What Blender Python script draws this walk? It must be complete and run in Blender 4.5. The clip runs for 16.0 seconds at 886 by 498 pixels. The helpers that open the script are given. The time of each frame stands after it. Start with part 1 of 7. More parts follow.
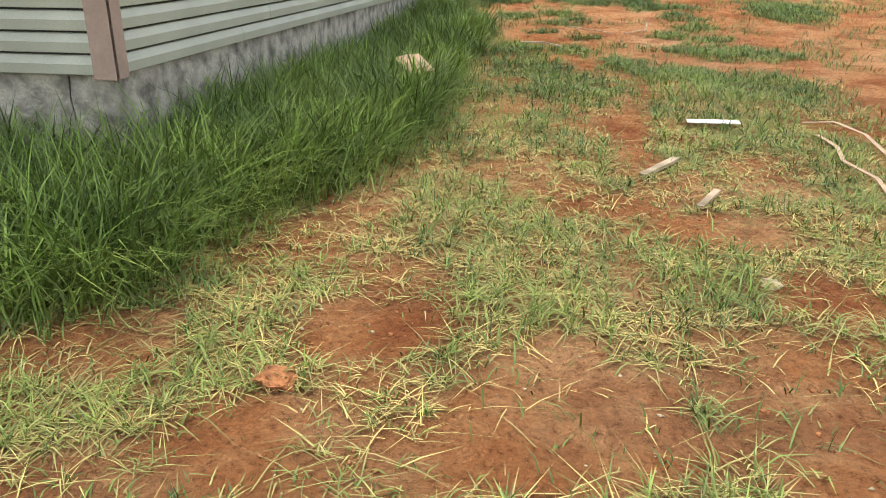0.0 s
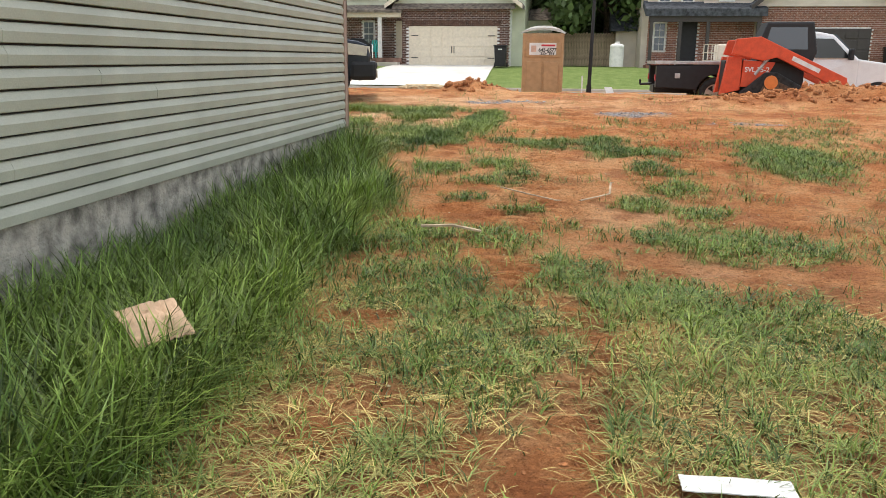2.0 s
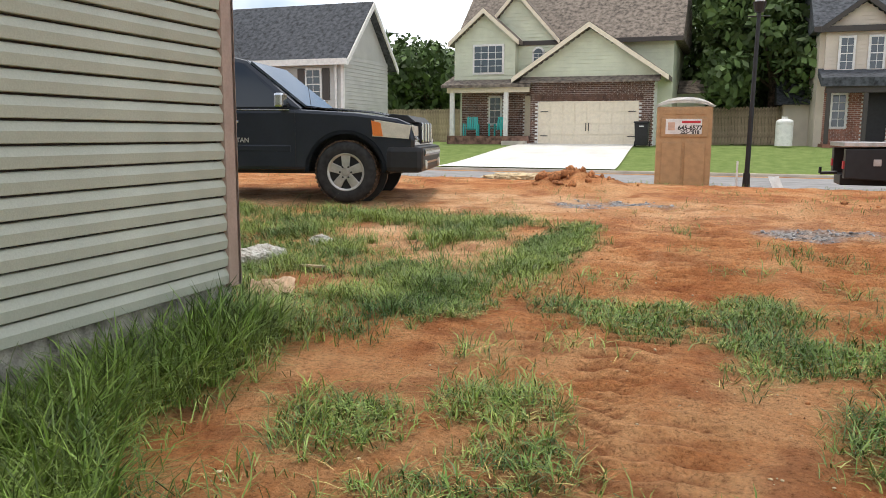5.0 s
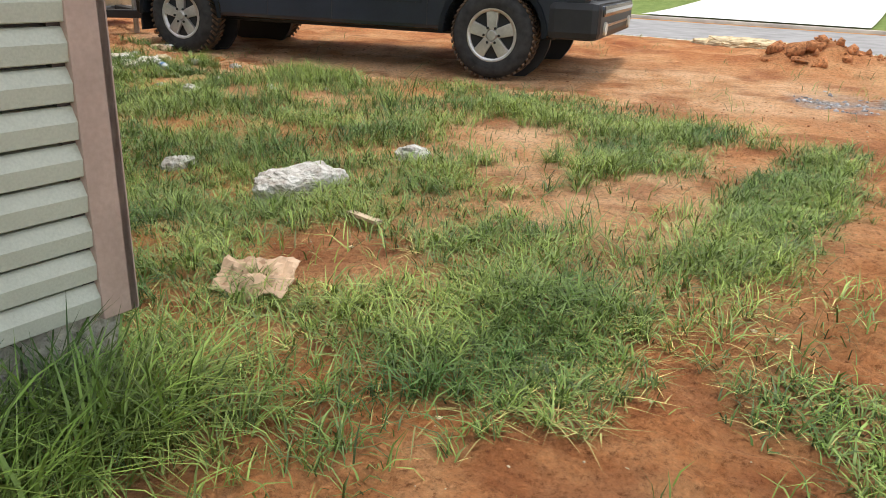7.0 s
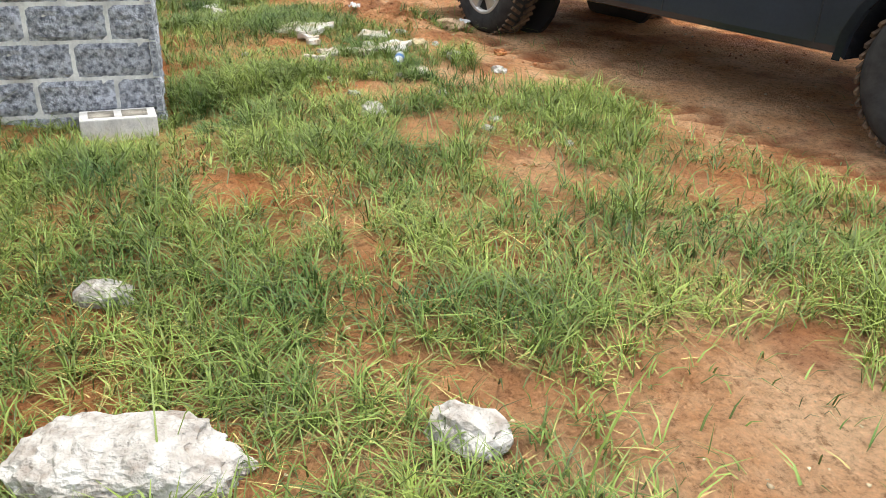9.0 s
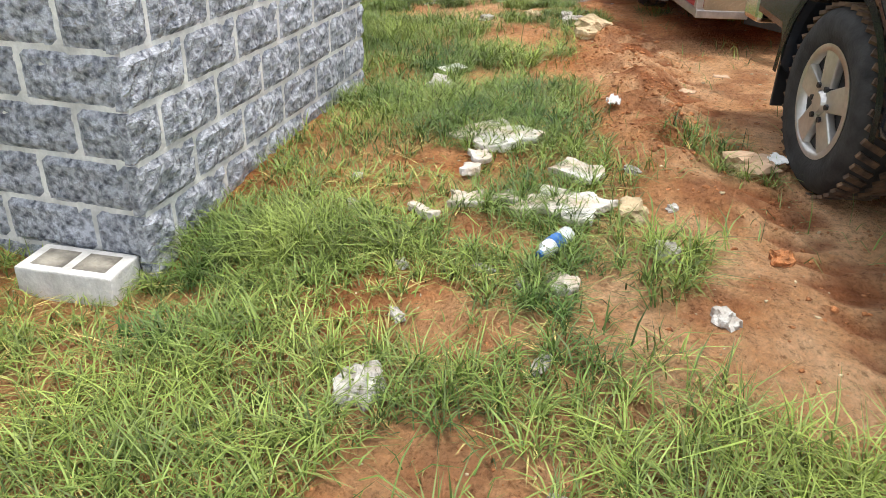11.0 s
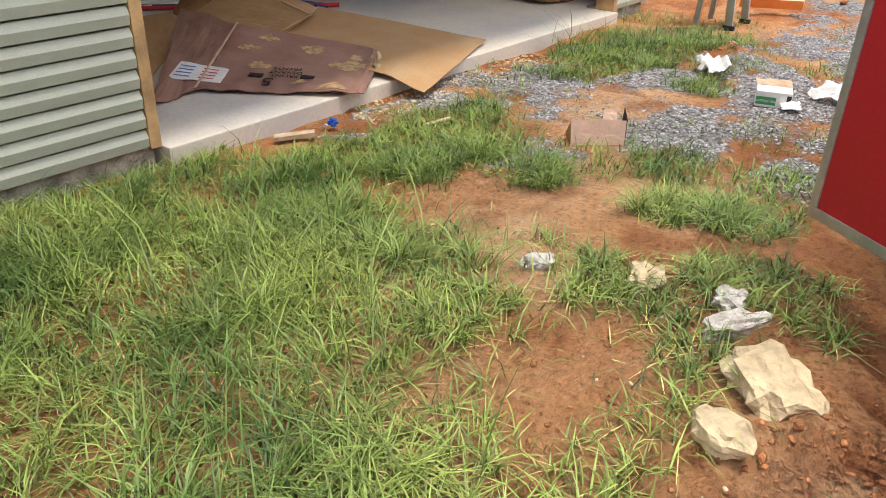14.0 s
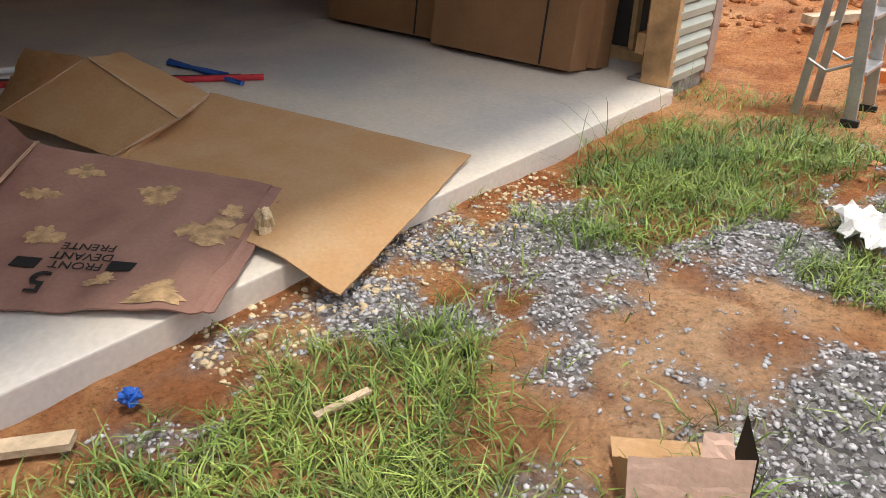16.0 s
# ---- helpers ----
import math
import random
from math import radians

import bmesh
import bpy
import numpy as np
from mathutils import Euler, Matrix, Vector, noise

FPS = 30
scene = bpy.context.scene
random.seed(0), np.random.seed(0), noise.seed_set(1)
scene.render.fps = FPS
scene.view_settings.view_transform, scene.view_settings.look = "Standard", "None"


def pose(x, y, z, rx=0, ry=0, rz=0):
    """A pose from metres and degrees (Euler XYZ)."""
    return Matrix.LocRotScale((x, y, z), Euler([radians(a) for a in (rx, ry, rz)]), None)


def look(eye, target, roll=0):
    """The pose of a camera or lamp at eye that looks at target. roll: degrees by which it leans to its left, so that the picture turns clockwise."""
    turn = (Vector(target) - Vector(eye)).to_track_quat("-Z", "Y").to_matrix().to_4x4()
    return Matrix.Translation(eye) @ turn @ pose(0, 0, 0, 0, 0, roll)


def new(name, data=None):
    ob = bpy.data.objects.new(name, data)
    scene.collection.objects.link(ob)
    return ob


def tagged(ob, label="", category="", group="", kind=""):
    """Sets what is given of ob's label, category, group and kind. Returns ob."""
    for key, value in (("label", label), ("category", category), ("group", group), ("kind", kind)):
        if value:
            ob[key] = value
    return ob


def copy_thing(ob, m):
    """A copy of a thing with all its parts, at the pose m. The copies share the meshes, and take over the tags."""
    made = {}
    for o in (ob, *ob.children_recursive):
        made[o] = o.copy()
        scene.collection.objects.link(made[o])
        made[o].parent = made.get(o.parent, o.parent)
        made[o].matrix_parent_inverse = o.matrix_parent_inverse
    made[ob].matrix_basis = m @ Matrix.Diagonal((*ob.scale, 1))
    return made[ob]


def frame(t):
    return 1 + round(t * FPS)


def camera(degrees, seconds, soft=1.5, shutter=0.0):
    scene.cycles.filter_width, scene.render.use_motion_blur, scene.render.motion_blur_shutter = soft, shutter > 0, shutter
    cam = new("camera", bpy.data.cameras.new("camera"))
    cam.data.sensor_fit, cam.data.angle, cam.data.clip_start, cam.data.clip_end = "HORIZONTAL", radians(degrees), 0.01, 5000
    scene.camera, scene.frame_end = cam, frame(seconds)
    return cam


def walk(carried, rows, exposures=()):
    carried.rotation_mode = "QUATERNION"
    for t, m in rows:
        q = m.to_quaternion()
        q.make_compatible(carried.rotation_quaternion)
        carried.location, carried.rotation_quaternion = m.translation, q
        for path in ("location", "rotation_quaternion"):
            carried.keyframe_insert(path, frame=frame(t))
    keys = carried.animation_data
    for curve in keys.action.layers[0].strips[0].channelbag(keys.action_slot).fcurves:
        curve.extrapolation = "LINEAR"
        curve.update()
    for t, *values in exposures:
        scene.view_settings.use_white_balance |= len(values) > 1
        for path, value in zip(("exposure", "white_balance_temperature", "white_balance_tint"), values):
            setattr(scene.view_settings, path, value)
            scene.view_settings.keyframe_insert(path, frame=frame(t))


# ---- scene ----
cam = camera(59.3, 16.0, soft=0.8)
PATH = [
    (0, (2.203, -11.77, 1.312), (1.874, -9.936, 0.584), 0.1),
    (0.5, (2.259, -11.01, 1.353), (1.952, -9.169, 0.634), 0.2),
    (1, (2.306, -10.283, 1.417), (2.005, -8.428, 0.731), 0.5),
    (1.5, (2.417, -9.491, 1.435), (2.118, -7.589, 0.895), 0.6),
    (2, (2.494, -8.689, 1.493), (2.194, -6.769, 1.017), 0.5),
    (2.5, (2.56, -7.828, 1.518), (2.243, -5.892, 1.129), -0.2),
    (3, (2.65, -7.042, 1.566), (2.293, -5.103, 1.235), 0.2),
    (3.5, (2.744, -6.25, 1.559), (2.291, -4.328, 1.239), -0.2),
    (4, (2.794, -5.389, 1.549), (2.299, -3.472, 1.265), -0.2),
    (4.5, (2.754, -4.515, 1.586), (2.184, -2.619, 1.304), -0.2),
    (5, (2.691, -3.801, 1.593), (2.013, -1.943, 1.3), 0.3),
    (5.2, (2.614, -3.476, 1.62), (1.873, -1.644, 1.314), 1.0),
    (7.3, (1.826, -0.75, 1.733), (0.673, 0.704, 0.986), 1.9),
    (7.5, (1.704, -0.40, 1.749), (0.464, 0.969, 0.981), 2.1),
    (8, (1.449, 0.375, 1.769), (-0.018, 1.456, 0.944), 2.2),
    (8.5, (1.097, 1.198, 1.819), (-0.487, 2.062, 0.955), 2.5),
    (9, (0.594, 1.932, 1.856), (-1.095, 2.558, 0.987), 2.6),
    (9.2, (0.403, 2.202, 1.891), (-1.314, 2.744, 1.02), 2.5),
    (11.3, (-2.275, 3.814, 2.032), (-3.969, 3.296, 1.103), 1.7),
    (11.5, (-2.577, 3.904, 2.017), (-4.262, 3.361, 1.087), 1.6),
    (12, (-3.338, 4.021, 2.026), (-4.969, 3.342, 1.089), 2.2),
    (12.5, (-4.077, 4.05, 2.074), (-5.627, 3.207, 1.133), 2.1),
    (13, (-4.822, 3.987, 2.082), (-6.294, 3.015, 1.139), 2.0),
    (13.5, (-5.589, 3.829, 2.073), (-7.006, 2.777, 1.132), 1.7),
    (14, (-6.303, 3.515, 2.105), (-7.699, 2.436, 1.163), 1.8),
    (14.5, (-6.974, 3.196, 2.121), (-8.357, 2.09, 1.191), 1.7),
    (15, (-7.608, 2.851, 2.144), (-8.985, 1.739, 1.212), 1.4),
    (15.5, (-8.101, 2.461, 2.174), (-9.481, 1.349, 1.247), 1.3),
    (16, (-8.54, 2.11, 2.022), (-9.916, 0.991, 1.096), 1.8),
]
EXPOSURES = [(0, 0.2), (1.0, 0.1), (1.7, 0.05), (2.5, 0.0), (5.2, 0.0), (7.3, 0.3), (8.0, 0.35), (8.6, 0.5), (9.2, 0.6), (11.3, 0.56), (12.0, 0.52), (13, 0.55), (14.5, 0.65), (16, 0.6)]
walk(cam, [(t, look(e, g, r)) for t, e, g, r in PATH], EXPOSURES)

# ---- light ----
SUN = (-0.03, 0.16, 0.97)
world = bpy.data.worlds.new("sky_world")
scene.world = world
world.use_nodes = True
wn, wl = world.node_tree.nodes, world.node_tree.links
sky = wn.new("ShaderNodeTexSky")
sky.sky_type, sky.sun_disc = "NISHITA", False
sky.sun_elevation, sky.sun_rotation = math.radians(80), math.atan2(SUN[0], SUN[1])
coord, cloud, ramp, mixc = wn.new("ShaderNodeTexCoord"), wn.new("ShaderNodeTexNoise"), wn.new("ShaderNodeValToRGB"), wn.new("ShaderNodeMix")
mapping = wn.new("ShaderNodeMapping")
mapping.inputs["Scale"].default_value = (1, 1, 3.2)
cloud.inputs["Scale"].default_value, cloud.inputs["Detail"].default_value = 2.2, 7
ramp.color_ramp.elements[0].position, ramp.color_ramp.elements[1].position = 0.36, 0.56
mixc.data_type = "RGBA"
mixc.inputs[7].default_value = (10.2, 10.5, 10.9, 1)
wl.new(coord.outputs["Generated"], mapping.inputs["Vector"])
wl.new(mapping.outputs[0], cloud.inputs["Vector"])
wl.new(cloud.outputs["Fac"], ramp.inputs[0])
wl.new(ramp.outputs[0], mixc.inputs[0])
wl.new(sky.outputs[0], mixc.inputs[6])
wl.new(mixc.outputs[2], wn["Background"].inputs["Color"])
wn["Background"].inputs["Strength"].default_value = 0.14
sun = new("sun", bpy.data.lights.new("sun", "SUN"))
sun.data.energy, sun.data.angle, sun.data.color = 2.0, math.radians(8), (1, 0.93, 0.83)
sun.matrix_world = look((SUN[0] * 30, SUN[1] * 30, SUN[2] * 30), (0, 0, 0))


# ---- materials ----
def mat(name, col, rough=0.6, metal=0.0, var=0.12, scale=8.0, bump=0.15, fine=60.0, col2=None, spec=0.4, island=0.0, coords="Object"):
    m = bpy.data.materials.new(name)
    m.use_nodes = True
    n, l = m.node_tree.nodes, m.node_tree.links
    b = n["Principled BSDF"]
    b.inputs["Roughness"].default_value, b.inputs["Metallic"].default_value = rough, metal
    b.inputs["Specular IOR Level"].default_value = spec
    tc = n.new("ShaderNodeTexCoord")
    n1, n2 = n.new("ShaderNodeTexNoise"), n.new("ShaderNodeTexNoise")
    n1.inputs["Scale"].default_value, n1.inputs["Detail"].default_value = scale, 6
    n2.inputs["Scale"].default_value, n2.inputs["Detail"].default_value = fine, 4
    for q in (n1, n2):
        l.new(tc.outputs[coords], q.inputs["Vector"])
    r = n.new("ShaderNodeValToRGB")
    c2 = col2 or tuple(c * (1 - 2.2 * var) for c in col)
    r.color_ramp.elements[0].color, r.color_ramp.elements[1].color = (*c2, 1), (*[min(1, c * (1 + var)) for c in col], 1)
    r.color_ramp.elements[0].position, r.color_ramp.elements[1].position = 0.3, 0.62
    l.new(n1.outputs["Fac"], r.inputs[0])
    hsv = n.new("ShaderNodeHueSaturation")
    mth = n.new("ShaderNodeMath")
    mth.operation = "MULTIPLY_ADD"
    mth.inputs[1].default_value, mth.inputs[2].default_value = 0.35 * (1 if var else 0), 1 - 0.175
    l.new(n2.outputs["Fac"], mth.inputs[0])
    l.new(r.outputs[0], hsv.inputs["Color"])
    if island:
        src = n.new("ShaderNodeNewGeometry").outputs["Random Per Island"] if island > 0 else n.new("ShaderNodeObjectInfo").outputs["Random"]
        add = n.new("ShaderNodeMath")
        add.operation = "MULTIPLY_ADD"
        add.inputs[1].default_value = abs(island)
        l.new(src, add.inputs[0])
        l.new(mth.outputs[0], add.inputs[2])
        sub = n.new("ShaderNodeMath")
        sub.operation = "SUBTRACT"
        sub.inputs[1].default_value = abs(island) / 2
        l.new(add.outputs[0], sub.inputs[0])
        l.new(sub.outputs[0], hsv.inputs["Value"])
    else:
        l.new(mth.outputs[0], hsv.inputs["Value"])
    l.new(hsv.outputs[0], b.inputs["Base Color"])
    if bump:
        bp = n.new("ShaderNodeBump")
        bp.inputs["Strength"].default_value, bp.inputs["Distance"].default_value = bump, 0.02
        l.new(n2.outputs["Fac"], bp.inputs["Height"])
        l.new(bp.outputs[0], b.inputs["Normal"])
    return m


def ground_material():
    m = bpy.data.materials.new("clay_ground")
    m.use_nodes = True
    n, l = m.node_tree.nodes, m.node_tree.links
    b = n["Principled BSDF"]
    b.inputs["Roughness"].default_value, b.inputs["Specular IOR Level"].default_value = 0.92, 0.15
    tc = n.new("ShaderNodeTexCoord")

    def tex(scale, detail=8, rough=0.6):
        t = n.new("ShaderNodeTexNoise")
        t.inputs["Scale"].default_value, t.inputs["Detail"].default_value, t.inputs["Roughness"].default_value = scale, detail, rough
        l.new(tc.outputs["Object"], t.inputs["Vector"])
        return t.outputs["Fac"]

    def rmp(src, *stops):
        r = n.new("ShaderNodeValToRGB")
        while len(r.color_ramp.elements) < len(stops):
            r.color_ramp.elements.new(0.5)
        for e, (p, c) in zip(r.color_ramp.elements, stops):
            e.position, e.color = p, (*c, 1)
        l.new(src, r.inputs[0])
        return r.outputs[0]

    def mix(fac, a, c):
        x = n.new("ShaderNodeMix")
        x.data_type = "RGBA"
        l.new(fac, x.inputs[0])
        l.new(a, x.inputs[6])
        l.new(c, x.inputs[7])
        return x.outputs[2]

    def attr(name):
        a = n.new("ShaderNodeAttribute")
        a.attribute_name = name
        return a.outputs["Fac"]

    clay = rmp(tex(1.1, 10, 0.7), (0.34, (0.40, 0.125, 0.045)), (0.47, (0.60, 0.25, 0.095)), (0.60, (0.74, 0.40, 0.19)))
    dusty = rmp(tex(2.3, 9, 0.7), (0.36, (0.66, 0.33, 0.15)), (0.62, (0.86, 0.56, 0.33)))
    soil = mix(attr("dust"), clay, dusty)
    # dark tone for tread shade put into the colour and for moist clay
    damp = rmp(tex(9, 8, 0.7), (0.35, (0.24, 0.07, 0.028)), (0.62, (0.42, 0.145, 0.055)))
    soil = mix(attr("damp"), soil, damp)
    fine = rmp(tex(34, 8, 0.8), (0.36, (0.42, 0.34, 0.28)), (0.47, (0.92, 0.89, 0.86)), (0.66, (1.22, 1.18, 1.12)))
    x = n.new("ShaderNodeMix")
    x.data_type, x.blend_type = "RGBA", "MULTIPLY"
    x.inputs[0].default_value = 0.9
    l.new(soil, x.inputs[6])
    l.new(fine, x.inputs[7])
    soil = x.outputs[2]
    litter = rmp(tex(30, 6, 0.75), (0.36, (0.20, 0.115, 0.05)), (0.52, (0.44, 0.25, 0.11)), (0.66, (0.60, 0.40, 0.20)))
    soil = mix(attr("litter"), soil, litter)
    v = n.new("ShaderNodeTexVoronoi")
    v.inputs["Scale"].default_value = 42
    l.new(tc.outputs["Object"], v.inputs["Vector"])
    grav = rmp(v.outputs["Color"], (0.1, (0.13, 0.12, 0.115)), (0.6, (0.36, 0.34, 0.325)), (0.95, (0.54, 0.51, 0.48)))
    soil = mix(attr("gravel"), soil, grav)
    lawn = rmp(tex(3.0, 8), (0.3, (0.16, 0.235, 0.06)), (0.7, (0.27, 0.34, 0.11)))
    soil = mix(attr("lawn"), soil, lawn)
    l.new(soil, b.inputs["Base Color"])
    bp = n.new("ShaderNodeBump")
    bp.inputs["Strength"].default_value, bp.inputs["Distance"].default_value = 1.0, 0.05
    l.new(tex(30, 9, 0.8), bp.inputs["Height"])
    bp2 = n.new("ShaderNodeBump")
    bp2.inputs["Strength"].default_value, bp2.inputs["Distance"].default_value = 0.5, 0.012
    l.new(v.outputs["Distance"], bp2.inputs["Height"])
    l.new(bp.outputs[0], bp2.inputs["Normal"])
    l.new(bp2.outputs[0], b.inputs["Normal"])
    return m


def glass(name, tint=(0.03, 0.035, 0.04), rough=0.05):
    return mat(name, tint, rough, 0, 0.0, bump=0, spec=0.8)


M = dict(
    ground=ground_material(),
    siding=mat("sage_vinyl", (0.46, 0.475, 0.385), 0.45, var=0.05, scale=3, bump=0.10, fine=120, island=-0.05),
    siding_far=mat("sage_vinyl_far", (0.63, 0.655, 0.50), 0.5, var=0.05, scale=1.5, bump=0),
    grey_siding=mat("grey_vinyl", (0.52, 0.51, 0.48), 0.5, var=0.05, scale=1.5, bump=0),
    tan_siding=mat("tan_vinyl", (0.64, 0.56, 0.46), 0.5, var=0.05, scale=1.5, bump=0),
    trim=mat("clay_tan_trim", (0.40, 0.29, 0.235), 0.5, var=0.05, bump=0.05),
    white=mat("white_trim", (0.78, 0.76, 0.72), 0.5, var=0.05, bump=0.03),
    cream=mat("cream_door", (0.78, 0.69, 0.54), 0.5, var=0.04, bump=0.03),
    concrete=mat("concrete", (0.52, 0.47, 0.39), 0.8, var=0.16, scale=1.6, bump=0.12, fine=45, col2=(0.40, 0.36, 0.31)),
    slab=mat("garage_slab", (0.68, 0.61, 0.51), 0.6, var=0.1, scale=0.9, bump=0.06, fine=40, col2=(0.50, 0.49, 0.48)),
    block=mat("split_face_block", (0.50, 0.515, 0.56), 0.95, var=0.3, scale=38, bump=1.0, fine=95, island=-0.22, col2=(0.12, 0.13, 0.16)),
    mortar=mat("mortar", (0.80, 0.79, 0.76), 0.95, var=0.12, bump=0.3),
    foundation=mat("parged_foundation", (0.40, 0.37, 0.31), 0.95, var=0.3, scale=9, bump=0.8, fine=50),
    plaster=mat("white_concrete", (0.64, 0.62, 0.585), 0.95, var=0.12, scale=7, bump=1.0, fine=34, col2=(0.56, 0.43, 0.29)),
    rock=mat("pale_rock", (0.56, 0.54, 0.50), 0.95, var=0.18, scale=17, bump=1.0, fine=55, col2=(0.36, 0.31, 0.26)),
    sandstone=mat("tan_stone", (0.60, 0.47, 0.29), 0.95, var=0.2, scale=9, bump=0.7, fine=45),
    clod=mat("clay_clod", (0.46, 0.19, 0.075), 0.98, var=0.3, scale=30, bump=0.8, fine=90, island=0.35),
    pebble=mat("gravel_stone", (0.40, 0.385, 0.385), 0.9, var=0.2, scale=30, bump=0.2, island=0.75),
    wood=mat("pine_lumber", (0.55, 0.34, 0.16), 0.7, var=0.2, scale=5, bump=0.12),
    weathered=mat("weathered_wood", (0.52, 0.40, 0.27), 0.85, var=0.2, scale=9, bump=0.3),
    osb=mat("strand_board", (0.42, 0.24, 0.09), 0.8, var=0.35, scale=16, bump=0.2),
    card=mat("brown_cardboard", (0.41, 0.24, 0.11), 0.85, var=0.12, scale=4, bump=0.10, col2=(0.49, 0.32, 0.17)),
    card_red=mat("red_brown_cardboard", (0.30, 0.17, 0.125), 0.85, var=0.1, scale=3.5, bump=0.08, col2=(0.24, 0.125, 0.095)),
    mud=mat("dried_mud", (0.50, 0.33, 0.17), 0.95, var=0.2, scale=20, bump=0.5),
    box_card=mat("carton_board", (0.27, 0.145, 0.065), 0.8, var=0.08, scale=3, bump=0.04),
    pink_card=mat("pale_carton_board", (0.68, 0.46, 0.35), 0.85, var=0.08, scale=5, bump=0.08),
    kraft=mat("tan_kraft_paper", (0.58, 0.40, 0.265), 0.85, var=0.1, scale=6, bump=0.1),
    paper=mat("white_paper", (0.78, 0.77, 0.74), 0.7, var=0.06, bump=0.05),
    ink=mat("black_ink", (0.02, 0.02, 0.02), 0.7, var=0, bump=0),
    blue=mat("blue_print", (0.05, 0.18, 0.5), 0.5, var=0.05, bump=0),
    green=mat("green_print", (0.05, 0.28, 0.10), 0.5, var=0.05, bump=0),
    redprint=mat("red_print", (0.55, 0.04, 0.05), 0.5, var=0.05, bump=0),
    paint=mat("charcoal_car_paint", (0.030, 0.035, 0.046), 0.16, 0.35, var=0.08, scale=2, bump=0, spec=0.6),
    plastic=mat("black_plastic", (0.018, 0.018, 0.02), 0.45, var=0.1, bump=0.03),
    rubber=mat("tyre_rubber", (0.03, 0.029, 0.028), 0.85, var=0.25, scale=14, bump=0.2),
    mudrub=mat("muddy_tread", (0.12, 0.075, 0.045), 0.95, var=0.4, scale=14, bump=0.5, col2=(0.04, 0.03, 0.025)),
    alloy=mat("silver_alloy", (0.55, 0.53, 0.50), 0.38, 0.75, var=0.08, bump=0.02),
    chrome=mat("chrome", (0.75, 0.75, 0.76), 0.12, 1.0, var=0.02, bump=0),
    alu=mat("aluminium", (0.52, 0.51, 0.50), 0.42, 0.85, var=0.1, bump=0.05),
    glass=glass("dark_glass"),
    pane=glass("window_glass", (0.07, 0.09, 0.11), 0.08),
    lens=mat("headlight_lens", (0.62, 0.58, 0.48), 0.2, var=0.04, bump=0),
    amber=mat("amber_lens", (0.75, 0.22, 0.05), 0.3, var=0.04, bump=0),
    redpaint=mat("red_trailer_skin", (0.40, 0.012, 0.018), 0.35, var=0.06, scale=1.5, bump=0.02),
    # gold tint: the clay's reflection is put into the metal's own colour
    plate=mat("tread_plate", (0.56, 0.47, 0.33), 0.38, 0.7, var=0.1, scale=5, bump=0.1),
    orange=mat("orange_machine_paint", (0.68, 0.085, 0.03), 0.4, var=0.06, bump=0.02),
    whitepaint=mat("white_car_paint", (0.80, 0.80, 0.80), 0.25, var=0.02, bump=0),
    toilet=mat("tan_polyethylene", (0.47, 0.29, 0.145), 0.55, var=0.06, bump=0.03),
    shingle=mat("brown_shingle", (0.20, 0.165, 0.135), 0.95, var=0.3, scale=6, bump=0.4, fine=14),
    shingle_grey=mat("charcoal_shingle", (0.075, 0.08, 0.09), 0.95, var=0.3, scale=6, bump=0.4, fine=14),
    brick_dark=mat("dark_brick", (0.20, 0.115, 0.085), 0.9, var=0.3, scale=5, bump=0.2, island=-0.7),
    brick_red=mat("red_brick", (0.30, 0.14, 0.095), 0.9, var=0.2, scale=5, bump=0.2, island=-0.3),
    turquoise=mat("turquoise_plastic", (0.07, 0.55, 0.50), 0.5, var=0.03, bump=0),
    darkbrown=mat("dark_brown_trim", (0.06, 0.05, 0.045), 0.5, var=0.05, bump=0),
    fence=mat("cedar_fence", (0.44, 0.34, 0.23), 0.85, var=0.2, scale=4, bump=0.2, island=-0.2),
    asphalt=mat("pale_road", (0.30, 0.29, 0.285), 0.9, var=0.1, scale=2, bump=0.1),
    drive=mat("driveway_concrete", (0.78, 0.75, 0.69), 0.85, var=0.06, scale=1, bump=0.05),
    bark=mat("bark", (0.09, 0.065, 0.045), 0.95, var=0.3, bump=0.5),
    leaf=mat("tree_leaf", (0.085, 0.135, 0.038), 0.7, var=0.3, scale=0.6, bump=0, island=0.7),
    grass=mat("green_grass", (0.200, 0.252, 0.056), 0.5, var=0.28, scale=1.6, bump=0, island=1.3, col2=(0.070, 0.135, 0.028), spec=0.35),
    grass_tall=mat("deep_green_grass", (0.150, 0.220, 0.040), 0.5, var=0.25, scale=1.8, bump=0, island=1.4, col2=(0.052, 0.105, 0.020), spec=0.35),
    straw=mat("dry_straw", (0.54, 0.43, 0.16), 0.8, var=0.2, scale=3, bump=0, island=0.8, col2=(0.26, 0.29, 0.09)),
    tape=mat("packing_tape", (0.55, 0.42, 0.25), 0.4, var=0.05, bump=0),
    bluepen=mat("blue_foam", (0.02, 0.10, 0.42), 0.5, var=0.05, bump=0),
    bottle=mat("clear_plastic", (0.72, 0.76, 0.78), 0.15, var=0.02, bump=0, spec=0.7),
)


# ---- building helpers ----
def fill(ob, bm, material, smooth=False):
    me = bpy.data.meshes.new(ob)
    bm.to_mesh(me)
    bm.free()
    me.materials.append(material)
    if smooth:
        me.polygons.foreach_set("use_smooth", [True] * len(me.polygons))
    return me


def part(name, bm, material, parent=None, label="", m=None, smooth=False):
    ob = new(name, fill(name, bm, material, smooth))
    if parent:
        ob.parent = parent
    if m is not None:
        ob.matrix_basis = m
    if label:
        ob["label"] = label
    return ob


